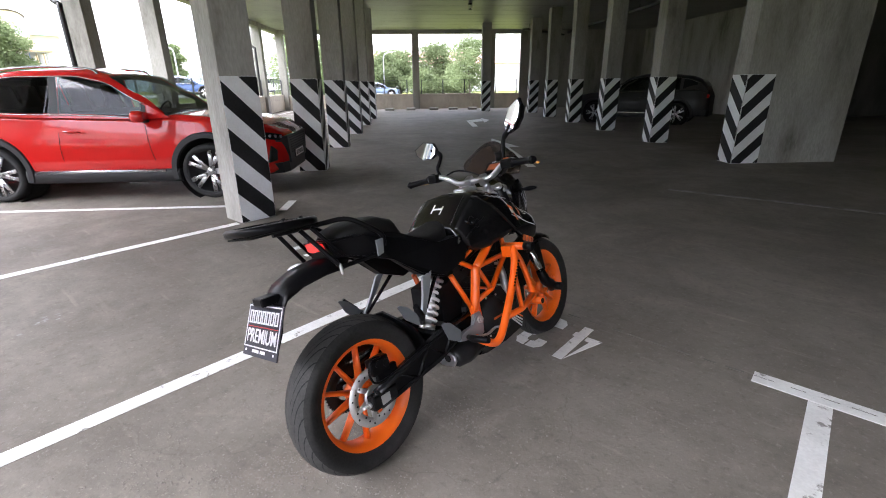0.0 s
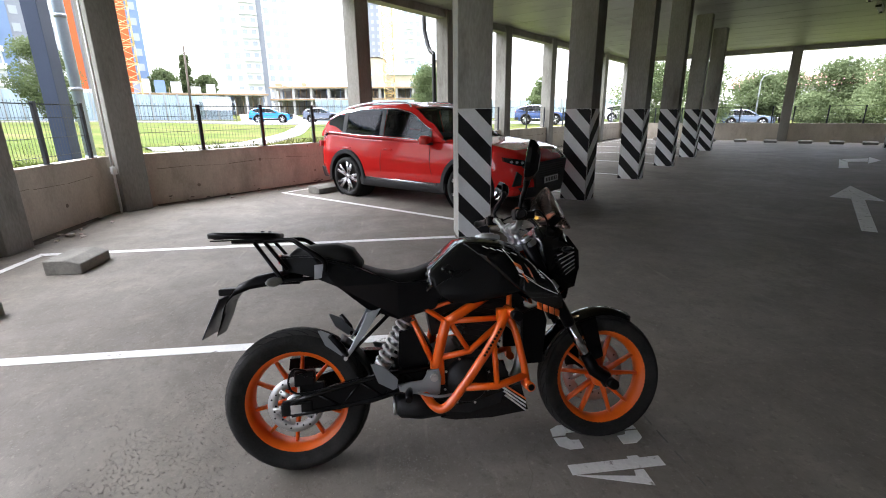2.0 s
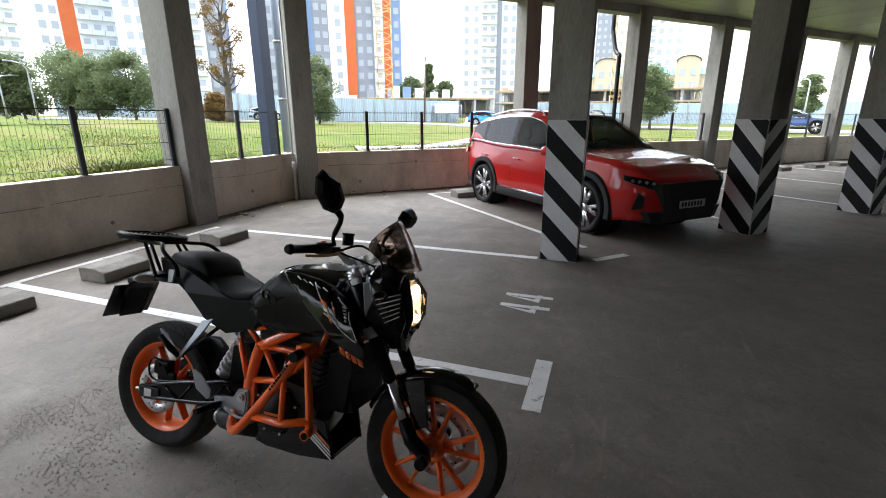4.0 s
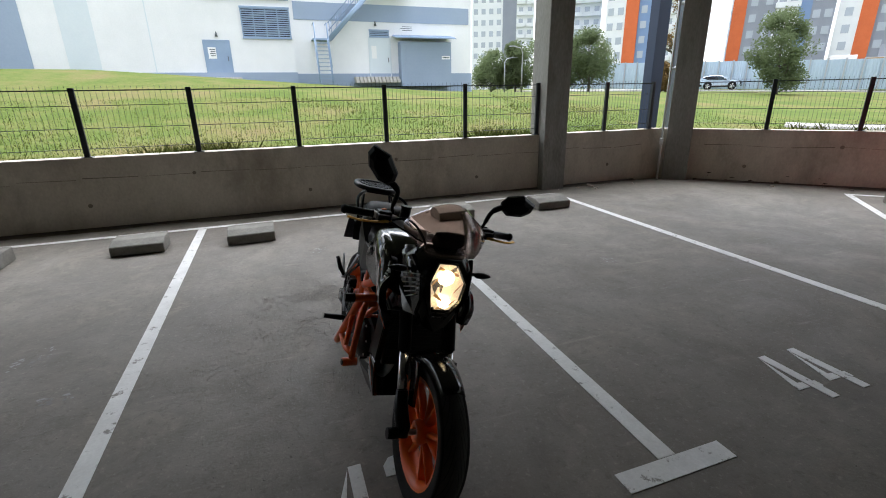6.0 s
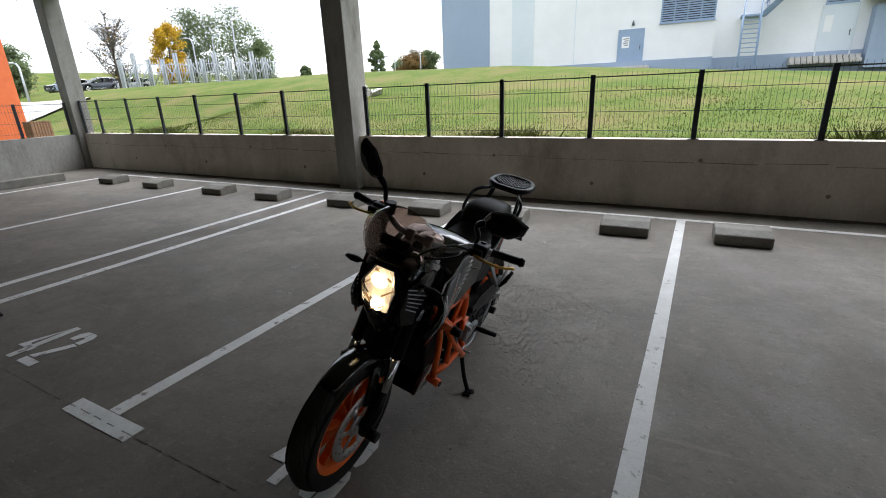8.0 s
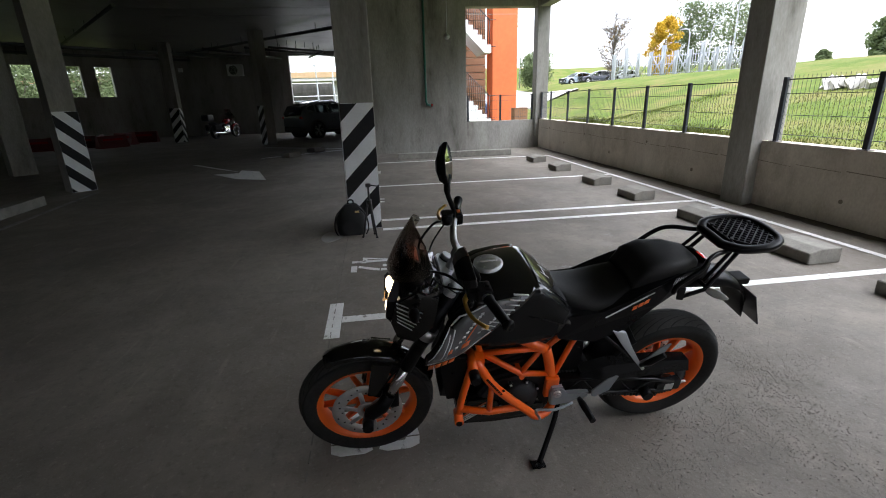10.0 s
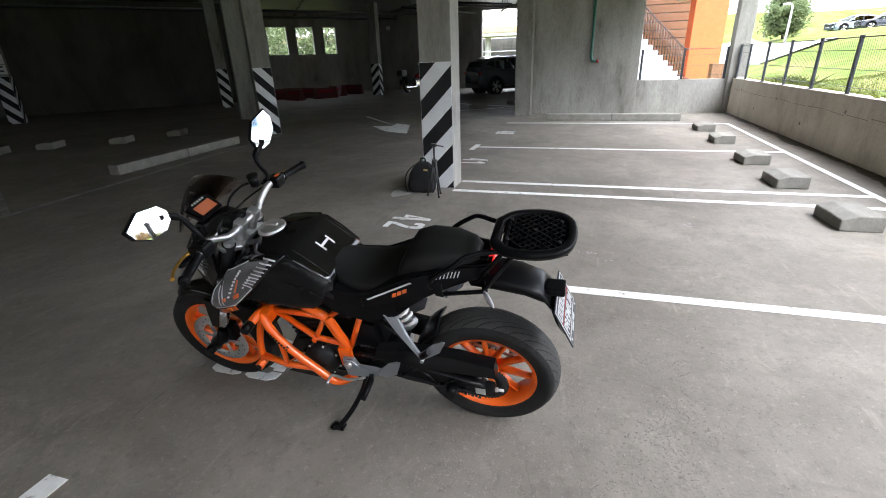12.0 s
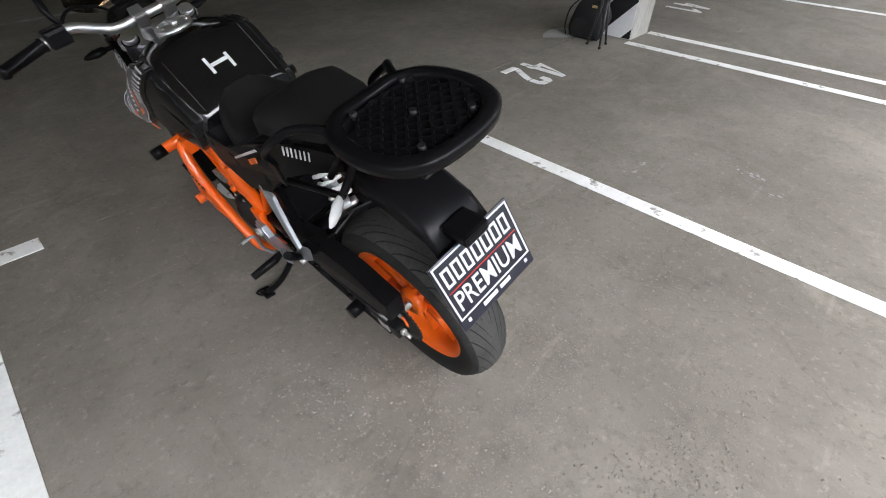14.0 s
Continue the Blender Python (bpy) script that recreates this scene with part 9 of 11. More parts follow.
for x, hy, hz, cy, cz in ((0.415, 0.05, 0.03, -0.1, 0.272), (0.43, 0.062, 0.04, -0.1, 0.27), (0.52, 0.075, 0.048, -0.085, 0.262), (0.62, 0.075, 0.045, -0.06, 0.255)):
    secs.append([(x, cy + hy * a, cz + hz * c) for a, c in ((-1, -0.3), (-0.7, -1), (0.7, -1), (1, -0.5), (1, 0.5), (0.6, 1), (-0.6, 1), (-1, 0.5))])
loft(b, secs)
silencer = bpart("silencer", b, ENGINE, None, "stubby dark silencer under the engine")
b = bmesh.new()
secs = [[(x, -0.1 + 0.05 * k * a, 0.272 + 0.03 * k * c) for a, c in ((-1, -0.3), (-0.7, -1), (0.7, -1), (1, -0.5), (1, 0.5), (0.6, 1), (-0.6, 1), (-1, 0.5))] for x, k in ((0.414, 1.0), (0.402, 1.02), (0.4, 0.85), (0.412, 0.55))]
loft(b, secs)
bpart("tip", b, ALU, silencer, "polished silencer tip")
b = bmesh.new()
cyl(b, (0.408, -0.1, 0.272), (0.4105, -0.1, 0.272), 0.017, seg=16)
bpart("outlet", b, GROOVE, silencer)
# -- belly pan --
b = bmesh.new()
for s in (-1, 1):
    panel(b, [(0.6, 0.29), (0.72, 0.29), (0.86, 0.36), (0.945, 0.36), (0.985, 0.205), (0.82, 0.19), (0.66, 0.195), (0.58, 0.235)], s, lambda x, z: 0.135 - 0.25 * max(0, 0.26 - z), 0.012)
panel(b, [(0.6, 0.205), (0.62, 0.21), (0.97, 0.212), (0.975, 0.2), (0.82, 0.185), (0.66, 0.19)], 1, lambda x, z: 0.12, 0.24, bevel=0)
pan = bpart("belly_pan", b, GLOSS, None, "black engine belly pan with white stripes")
for s in (-1, 1):
    for k in range(4):
        b = bmesh.new()
        f = 0.018 * k
        panel(b, [(0.86 + f * 0.3, 0.335 - f), (0.868 + f * 0.3, 0.34 - f), (0.972, 0.262 - f), (0.973, 0.253 - f)], s, lambda x, z: 0.1372 - 0.25 * max(0, 0.26 - z), 0.002, 0)
        bpart("stripe", b, DECAL_O if k == 0 else DECAL_W, pan)
# -- radiator --
b = bmesh.new()
m = pose(1.02, 0, 0.53, 0, -14, 0)
box(b, -0.018, 0.018, -0.14, 0.14, -0.12, 0.12, m, bevel=0.006)
rad = bpart("radiator", b, ENGINE, None, "dark radiator with fins")
for k in range(14):
    z = -0.105 + 0.016 * k
    b = bmesh.new()
    box(b, 0.0185, 0.022, -0.125, 0.125, z, z + 0.004, m)
    bpart("fin", b, ENGINE, rad)
for s in (-1, 1):
    b = bmesh.new()
    panel(b, [(0.95, 0.42), (0.96, 0.64), (1.05, 0.67), (1.07, 0.6), (1.04, 0.42)], s, lambda x, z: 0.165, 0.025)
    bpart("radiator_shroud", b, MATTE)

# -- tank --
TANK = [(0.56, 0.838, 0.132, 0.826), (0.6, 0.872, 0.142, 0.86), (0.64, 0.908, 0.147, 0.896), (0.7, 0.957, 0.148, 0.942), (0.735, 0.967, 0.146, 0.946), (0.8, 0.969, 0.138, 0.946),
        (0.88, 0.963, 0.125, 0.936), (0.95, 0.94, 0.103, 0.914), (1.0, 0.903, 0.08, 0.882), (1.035, 0.855, 0.06, 0.845)]


def tank_edge(x):
    """Crown height, half width of the crown and height of its edge."""
    for (x0, *a), (x1, *c) in zip(TANK, TANK[1:]):
        if x <= x1:
            f = min(1, max(0, (x - x0) / (x1 - x0)))
            return [u + (v - u) * f for u, v in zip(a, c)]
    return TANK[-1][1:]


def top_z(x, y):
    zt, ye, ze = tank_edge(x)
    return zt - (zt - ze) * min(1, abs(y) / ye) ** 2.4


def side_y(x, z):
    zt, ye, ze = tank_edge(x)
    full = 0.172 + 0.016 * math.exp(-((x - 0.88) / 0.15) ** 2) - 0.02 * max(0, 0.72 - z) / 0.05 + 0.035 * smoothstep(0.92, 1.1, x)
    u = min(1, max(0, (ze - z) / 0.085))
    return ye + (full - ye) * math.sqrt(max(0, 1 - (1 - u) ** 2))


def top_patch(b, x0, x1, ya, yb, lift, nx=8, ny=8):
    """A thin sheet that follows the tank's crown."""
    grid = [[b.verts.new((x, y, top_z(x, y) + lift)) for y in [ya + (yb - ya) * j / ny for j in range(ny + 1)]] for x in [x0 + (x1 - x0) * i / nx for i in range(nx + 1)]]
    for r0, r1 in zip(grid, grid[1:]):
        for j in range(ny):
            b.faces.new((r0[j], r1[j], r1[j + 1], r0[j + 1])).smooth = True


b = bmesh.new()
secs = []
for i in range(20):
    x = 0.56 + 0.475 * i / 19
    zt, ye, ze = tank_edge(x)
    half = [(ye * k, top_z(x, ye * k)) for k in (0, 0.3, 0.6, 0.8, 0.92, 1.0)]
    half += [(side_y(x, z) - 0.012, z) for z in (ze - 0.03, ze - 0.07)]
    half += [(min(0.15, side_y(x, 0.75) - 0.015), 0.745 + 0.02 * (x - 0.56)), (0.1, 0.725), (0, 0.72)]
    secs.append([(x, y, z) for y, z in half] + [(x, -y, z) for y, z in half[-2:0:-1]])
loft(b, secs)
tank = bpart("fuel_tank", b, GLOSS, None, "glossy black fuel tank")
b = bmesh.new()
m = pose(0.862, 0, 0.966, 0, 2, 0)
lathe(b, [(0, 0.012), (0.03, 0.012), (0.034, 0.009), (0.05, 0.009), (0.056, 0.004), (0.058, -0.01)], 36, m @ pose(0, 0, 0, 90, 0, 0))
bpart("filler_cap", b, ALU, tank, "round brushed aluminium filler cap")
b = bmesh.new()
box(b, -0.03, 0.03, -0.008, 0.008, 0.011, 0.018, m, bevel=0.003)
for k in range(6):
    a = 2 * math.pi * k / 6
    cyl(b, m @ Vector((0.044 * math.cos(a), 0.044 * math.sin(a), 0.008)), m @ Vector((0.044 * math.cos(a), 0.044 * math.sin(a), 0.0115)), 0.004, seg=6)
bpart("cap_flap", b, STEEL, tank)
# glossy pad with a pale emblem at the back of the tank
b = bmesh.new()
top_patch(b, 0.572, 0.702, -0.118, 0.118, 0.003, 14, 12)
pad = bpart("tank_pad", b, GLOSS, tank, "glossy dark pad with a pale emblem")
b = bmesh.new()
for x0, x1, ya, yb in ((0.614, 0.65, -0.034, -0.025), (0.634, 0.642, -0.025, 0.025), (0.62, 0.66, 0.025, 0.034)):
    top_patch(b, x0, x1, ya, yb, 0.0045, 5, 3)
bparts("emblem", b, DECAL_W, pad, "pale plain emblem shape")
b = bmesh.new()
for s in (-1, 1):
    top_patch(b, 0.572, 0.702, s * 0.1205 - 0.0008, s * 0.1205 + 0.0008, 0.0035, 14, 1)
bparts("pad_edge_line", b, DECAL_G, pad)

for s in (-1, 1):
    b = bmesh.new()
    smooth_panel(b, [(0.572, 0.825), (0.6, 0.852), (0.65, 0.895), (0.705, 0.934), (0.745, 0.936), (0.8, 0.89), (0.88, 0.8), (0.955, 0.735), (0.87, 0.715), (0.75, 0.695), (0.66, 0.7), (0.61, 0.74), (0.585, 0.79)], s, lambda x, z: side_y(x, z) + 0.002, 0.04)
    bpart("side_cover", b, SATIN, tank, "satin black tank side cover")
    b = bmesh.new()
    tube(b, [(0.6, s * side_y(0.6, 0.775) + s * 0.003, 0.775), (0.68, s * side_y(0.68, 0.815) + s * 0.003, 0.815), (0.745, s * side_y(0.745, 0.84) + s * 0.003, 0.84)], 0.0022, 6)
    bpart("crease", b, MATTE, tank)
    b = bmesh.new()
    smooth_panel(b, [(0.722, 0.945), (0.8, 0.94), (0.88, 0.926), (0.94, 0.903), (1.0, 0.862), (1.06, 0.8), (1.125, 0.7), (1.132, 0.655), (1.09, 0.645), (1.01, 0.69), (0.95, 0.738), (0.88, 0.803), (0.8, 0.88)], s, lambda x, z: side_y(x, z) + 0.01, 0.03)
    shroud = bpart("tank_shroud", b, GLOSS, tank, "black tank shroud with grey, white and orange graphics")

    def decal(poly, mat, lift):
        bb = bmesh.new()
        smooth_panel(bb, poly, s, lambda x, z: side_y(x, z) + 0.01 + lift, 0.001)
        bpart("decal", bb, mat, shroud)

    def band(p, q, w, mat, lift=0.0018):
        dx, dz = q[0] - p[0], q[1] - p[1]
        ln = math.hypot(dx, dz)
        nx, nz = -dz / ln * w / 2, dx / ln * w / 2
        decal([(p[0] - nx, p[1] - nz), (q[0] - nx, q[1] - nz), (q[0] + nx, q[1] + nz), (p[0] + nx, p[1] + nz)], mat, lift)

    if s > 0:
        decal([(0.775, 0.936), (0.87, 0.92), (0.93, 0.9), (1.0, 0.852), (1.053, 0.795), (1.118, 0.69), (1.118, 0.668), (1.012, 0.7), (0.958, 0.744), (0.89, 0.808), (0.83, 0.868)], DECAL_G, 0.0008)
        # parallel lines along the rear edge
        for k in range(9):
            f = k / 8
            x, z = 0.752 + 0.14 * f, 0.934 - 0.126 * f
            band((x, z), (x + 0.055 - 0.02 * f, z + 0.004 + 0.008 * f), 0.0045, DECAL_W)
        # rims of the grey field
        band((0.89, 0.803), (0.96, 0.74), 0.004, DECAL_W)
        band((1.012, 0.696), (1.122, 0.664), 0.004, DECAL_W)
        band((0.96, 0.74), (1.012, 0.696), 0.004, DECAL_W)
        band((0.875, 0.922), (1.0, 0.86), 0.003, DECAL_W)
        band((1.0, 0.86), (1.062, 0.79), 0.003, DECAL_W)
        band((1.062, 0.79), (1.12, 0.69), 0.003, DECAL_W)
        # two ladders of small squares
        for k in range(9):
            f = k / 8
            x, z = 0.915 + 0.075 * f + 0.02 * f * f, 0.885 - 0.075 * f - 0.055 * f * f
            decal([(x, z), (x + 0.011, z - 0.003), (x + 0.013, z - 0.012), (x + 0.002, z - 0.009)], DECAL_W, 0.0018)
        for k in range(5):
            x, z = 0.875 + 0.013 * k, 0.862 - 0.014 * k
            decal([(x, z), (x + 0.01, z - 0.003), (x + 0.012, z - 0.01), (x + 0.002, z - 0.007)], DECAL_W, 0.0018)
        band((1.02, 0.82), (1.058, 0.7), 0.004, DECAL_W)
        band((1.035, 0.81), (1.075, 0.695), 0.003, DECAL_W)
        decal([(1.03, 0.745), (1.045, 0.74), (1.05, 0.722), (1.035, 0.727)], DECAL_O, 0.002)
        decal([(0.965, 0.772), (0.995, 0.755), (1.0, 0.735), (0.97, 0.75)], DECAL_O, 0.002)
    else:
        for k in range(5):
            x, z = 0.8 + 0.03 * k, 0.931 - 0.008 * k
            band((x, z), (x + 0.022, z - 0.012), 0.003, DECAL_W)
        for line in (((0.883, 0.916), (0.913, 0.874), (0.959, 0.809), (1.006, 0.775)), ((0.985, 0.869), (1.036, 0.821), (1.082, 0.765), (1.105, 0.722)), ((0.943, 0.806), (0.99, 0.78), (1.037, 0.748), (1.1, 0.718))):
            for p, q in zip(line, line[1:]):
                band(p, q, 0.003, DECAL_W)
        decal([(0.921, 0.862), (0.952, 0.845), (0.96, 0.825), (0.928, 0.846)], DECAL_O, 0.002)
        decal([(0.93, 0.841), (0.961, 0.821), (0.966, 0.809), (0.945, 0.814)], DECAL_W, 0.002)
        band((0.984, 0.832), (1.0, 0.795), 0.006, DECAL_O)
        band((0.972, 0.85), (1.012, 0.772), 0.003, DECAL_G)
        for k in range(5):
            x, z = 1.012 + 0.006 * k, 0.838 - 0.011 * k
            decal([(x, z), (x + 0.012, z - 0.004), (x + 0.014, z - 0.01), (x + 0.002, z - 0.006)], DECAL_W, 0.0018)
        for x, z in ((0.634, 0.842), (0.664, 0.83)):
            bb = bmesh.new()
            y = -side_y(x, z) - 0.003
            lathe(bb, [(0.0, -0.004), (0.009, -0.004), (0.011, 0.0), (0.012, 0.004)], 18, Matrix.Translation((x, y, z)))
            bpart("knee_pad_stud", bb, GLOSS, tank)
    decal([(0.94, 0.84), (0.947, 0.838), (0.985, 0.77), (0.978, 0.772)], DECAL_O, 0.002)
    # orange maker's word as plain blocks
    for k in range(4):
        x, z = 1.018 + 0.026 * k, 0.688 - 0.0115 * k
        decal([(x, z), (x + 0.021, z - 0.009), (x + 0.024, z - 0.04), (x + 0.003, z - 0.031)], DECAL_O, 0.001)
b = bmesh.new()
for x, z in ((0.655, 0.842), (0.69, 0.822)):
    tube(b, [(x + 0.019 * math.cos(2 * math.pi * k / 18), -side_y(x, z) - 0.0035, z + 0.019 * math.sin(2 * math.pi * k / 18)) for k in range(18)], 0.0022, 6, closed=True)
bparts("cover_ring", b, MATTE, tank)

# -- seats --
def seat_loft(rows):
    secs = []
    for x, zt, w, zb in rows:
        w *= 0.92
        half = [(0, zt), (w * 0.5, zt - 0.001), (w * 0.82, zt - 0.009), (w * 0.97, zt - 0.026), (w, zb + 0.4 * (zt - zb)), (w * 0.93, zb), (0, zb)]
        secs.append([(x, y, z) for y, z in half] + [(x, -y, z) for y, z in half[-2:0:-1]])
    bb = bmesh.new()
    loft(bb, secs)
    bmesh.ops.subdivide_edges(bb, edges=bb.edges[:], cuts=1, use_grid_fill=True, smooth=0.6)
    return bb


bpart("rider_seat", seat_loft(((0.24, 0.88, 0.1, 0.8), (0.3, 0.87, 0.125, 0.77), (0.36, 0.846, 0.15, 0.75), (0.44, 0.832, 0.15, 0.72), (0.52, 0.84, 0.13, 0.74), (0.58, 0.86, 0.095, 0.76), (0.605, 0.875, 0.07, 0.78))), SEAT, None, "black vinyl rider seat")
bpart("pillion_seat", seat_loft(((0.0, 0.935, 0.06, 0.89), (0.03, 0.958, 0.088, 0.885), (0.1, 0.97, 0.115, 0.88), (0.2, 0.97, 0.128, 0.87), (0.262, 0.948, 0.124, 0.85), (0.3, 0.89, 0.114, 0.82))), SEAT, None, "black vinyl passenger seat")


# -- tail --
def tail_y(x, z):
    return 0.075 + 0.28 * min(max(x + 0.03, 0), 0.28) + 0.02 * max(0, 0.9 - z)


for s in (-1, 1):
    b = bmesh.new()
    panel(b, [(-0.045, 0.925), (-0.02, 0.865), (0.1, 0.835), (0.2, 0.8), (0.314, 0.695), (0.44, 0.645), (0.593, 0.68), (0.64, 0.76), (0.58, 0.8), (0.44, 0.79), (0.32, 0.85), (0.24, 0.89), (0.1, 0.925)], s, tail_y, 0.05, bevel=0.008)
    tail = bpart("tail_panel", b, MATTE, None, "matte black tail side panel")
    b = bmesh.new()
    panel(b, [(0.23, 0.868), (0.236, 0.873), (0.42, 0.775), (0.416, 0.77)], s, lambda x, z: tail_y(x, z) + 0.0015, 0.002, 0)
    if s > 0:
        bpart("pin_stripe", b, DECAL_W, tail)
    b = bmesh.new()
    for k in range(3):
        x = 0.25 + 0.022 * k
        panel(b, [(x, 0.845 - 0.012 * k), (x + 0.017, 0.838 - 0.012 * k), (x + 0.02, 0.82 - 0.012 * k), (x + 0.003, 0.828 - 0.012 * k)], s, lambda xx, z: tail_y(xx, z) + 0.0015, 0.002, 0)
    if s > 0:
        bparts("maker_block", b, DECAL_O, tail)
    b = bmesh.new()
    for k in range(7):
        x = 0.06 + 0.012 * k
        panel(b, [(x, 0.905), (x + 0.004, 0.905), (x + 0.013, 0.878), (x + 0.009, 0.878)], s, lambda xx, z: tail_y(xx, z) + 0.0015, 0.002, 0)
    if s > 0:
        bparts("hatch_stripe", b, DECAL_W, tail)
    b = bmesh.new()
    cyl(b, (-0.01, s * 0.07, 0.845), (-0.03, s * 0.115, 0.835), 0.009, seg=8)
    ind = bpart("rear_indicator", b, MATTE)
    b = bmesh.new()
    m = Matrix.Translation((-0.045, s * 0.145, 0.828)) @ Matrix.Rotation(radians(s * 35), 4, "Z")
    loft(b, [[m @ Vector((r * 0.4 * math.cos(w), y, r * math.sin(w))) for w in [2 * math.pi * i / 12 for i in range(12)]] for y, r in ((-0.045, 0.006), (-0.03, 0.016), (0.0, 0.021), (0.03, 0.014), (0.045, 0.004))])
    bpart("lens", b, RUST, ind, "clear indicator lens")
b = bmesh.new()
panel(b, [(-0.03, 0.93), (0.3, 0.88), (0.3, 0.8), (0.1, 0.845), (-0.03, 0.86)], 1, lambda x, z: 0.065, 0.13, bevel=0.01)
bpart("tail_centre", b, MATTE)
b = bmesh.new()
loft(b, [[(x, y, z) for y, z in ((-w, 0.92), (0, 0.928), (w, 0.92), (w * 0.85, 0.895), (0, 0.888), (-w * 0.85, 0.895))] for x, w in ((-0.02, 0.068), (-0.043, 0.06), (-0.052, 0.04))])
bpart("tail_light", b, RED_LENS, None, "red tail light lens")
# mudguard arm and plate
b = bmesh.new()
secs = []
for x, z, w, hh in ((0.05, 0.835, 0.06, 0.03), (-0.05, 0.835, 0.072, 0.028), (-0.15, 0.822, 0.075, 0.026), (-0.22, 0.795, 0.075, 0.024), (-0.255, 0.75, 0.078, 0.024), (-0.275, 0.68, 0.075, 0.02), (-0.3, 0.62, 0.06, 0.014)):
    secs.append([(x + hh * 0.5 * a, y, z + hh * a) for y, a in ((-w, 0.2), (-w * 0.75, 1), (w * 0.75, 1), (w, 0.2), (w, -0.9), (w * 0.8, -1), (-w * 0.8, -1), (-w, -0.9))])
loft(b, secs)
box(b, -0.3, -0.23, -0.035, 0.035, 0.77, 0.8, pose(0, 0, 0), bevel=0.008)
bpart("mudguard_arm", b, MATTE, None, "black plastic tail mudguard")
PLATE = Matrix(((0, 0.418, -0.908, -0.305), (-1, 0, 0, 0), (0, 0.908, 0.418, 0.69), (0, 0, 0, 1)))
PLATE_BLUE = plain("dark_navy_plate", (0.008, 0.009, 0.018), 0.35, coat=0.4)
b = bmesh.new()
box(b, -0.12, 0.12, -0.088, 0.088, -0.004, 0.002, PLATE, bevel=0.003)
plate = bpart("dealer_plate", b, PLATE_BLUE, None, "dark dealer plate with white writing in a frame")
b = bmesh.new()
for x0, x1, y0, y1 in ((-0.115, 0.115, 0.0795, 0.0835), (-0.115, 0.115, -0.058, -0.054), (-0.115, -0.111, -0.058, 0.0835), (0.111, 0.115, -0.058, 0.0835)):
    box(b, x0, x1, y0, y1, 0.002, 0.0032, PLATE)
bpart("frame_line", b, DECAL_W, plate)
for k in range(7):
    b = bmesh.new()
    x0, x1 = -0.102 + 0.0295 * k, -0.079 + 0.0295 * k
    ring = [[b.verts.new(PLATE @ Vector(p)) for p in ((x0 + d, 0.022 + d, z), (x1 - d, 0.022 + d, z), (x1 - d, 0.066 - d, z), (x0 + d, 0.066 - d, z))] for d, z in ((0, 0.002), (0, 0.0034), (0.0058, 0.0034), (0.0058, 0.002))]
    for r0, r1 in zip(ring, ring[1:]):
        for j in range(4):
            b.faces.new((r0[j], r0[(j + 1) % 4], r1[(j + 1) % 4], r1[j]))
    bpart("name_bar", b, DECAL_W, plate)
b = bmesh.new()
box(b, -0.106, 0.106, 0.0105, 0.0125, 0.002, 0.0032, PLATE)
bpart("red_line", b, plain("red_print", (0.5, 0.03, 0.02), 0.4), plate)
b = bmesh.new()
for x0, x1 in ((-0.05, -0.004), (0.006, 0.04)):
    box(b, x0, x1, -0.074, -0.064, 0.0026, 0.0036, PLATE)
for x0 in (-0.1, 0.092):
    box(b, x0, x0 + 0.008, -0.073, -0.065, 0.0026, 0.004, PLATE)
bparts("name_bar", b, DECAL_W, plate)
lettering("PREMIUM", 0.066, 0.0008, PLATE @ pose(0, -0.021, 0.0028), DECAL_W, "lettering", plate, sx=0.76, bold=0.0003)

# -- luggage rack --
b = bmesh.new()
outline = []
for x, y in ((-0.045, 0.085), (-0.1, 0.125), (-0.2, 0.138), (-0.28, 0.113), (-0.318, 0.055)):
    outline.append((x, y))
ring = smooth_path([(-0.045, -0.07, 0)] + [(x, -y, 0) for x, y in outline[1:]] + [(x, y, 0) for x, y in outline[:0:-1]] + [(-0.045, 0.07, 0)], 4)
ring = [Vector((p.x, p.y, 1.018 - 0.04 * (p.x + 0.2))) for p in ring]
n = len(ring)
mid = Vector((-0.19, 0, 1.02))
rings = [[p + (mid - p) * 0.0 + Vector((0, 0, -0.012)) for p in ring], [p + Vector((0, 0, 0.006)) + (p - mid).normalized() * 0.003 for p in ring], [p + (mid - p) * 0.03 + Vector((0, 0, 0.013)) for p in ring], [p + (mid - p) * 0.17 + Vector((0, 0, 0.014)) for p in ring], [p + (mid - p) * 0.2 + Vector((0, 0, 0.009)) for p in ring], [p + (mid - p) * 0.21 + Vector((0, 0, -0.012)) for p in ring]]
vs = [[b.verts.new(p) for p in r] for r in rings]
for a, c in zip(vs, vs[1:] + vs[:1]):
    for k in range(n):
        b.faces.new((a[k], a[(k + 1) % n], c[(k + 1) % n], c[k])).smooth = True
rack_plate = bpart("rack_plate", b, MATTE, None, "black plastic luggage rack plate with lattice")
b = bmesh.new()
for k in range(-5, 6):
    for sg in (1, -1):
        m = Matrix.Translation((-0.2, 0, 1.018)) @ Matrix.Rotation(radians(sg * 42), 4, "Z")
        ln = math.sqrt(0.109 ** 2 - (0.021 * k) ** 2)
        box(b, -ln, ln, 0.021 * k - 0.0024, 0.021 * k + 0.0024, -0.012, 0.009, m)
bpart("lattice", b, MATTE, rack_plate)
b = bmesh.new()
box(b, -0.3, -0.08, -0.09, 0.09, 0.998, 1.004, bevel=0.002)
bpart("base_sheet", b, GROOVE, rack_plate)
b = bmesh.new()
for x, y in ((-0.1, -0.06), (-0.1, 0.06), (-0.27, -0.06), (-0.27, 0.06), (-0.19, 0)):
    cyl(b, (x, y, 1.02), (x, y, 1.034), 0.007, seg=10)
bparts("screw", b, ENGINE, rack_plate)
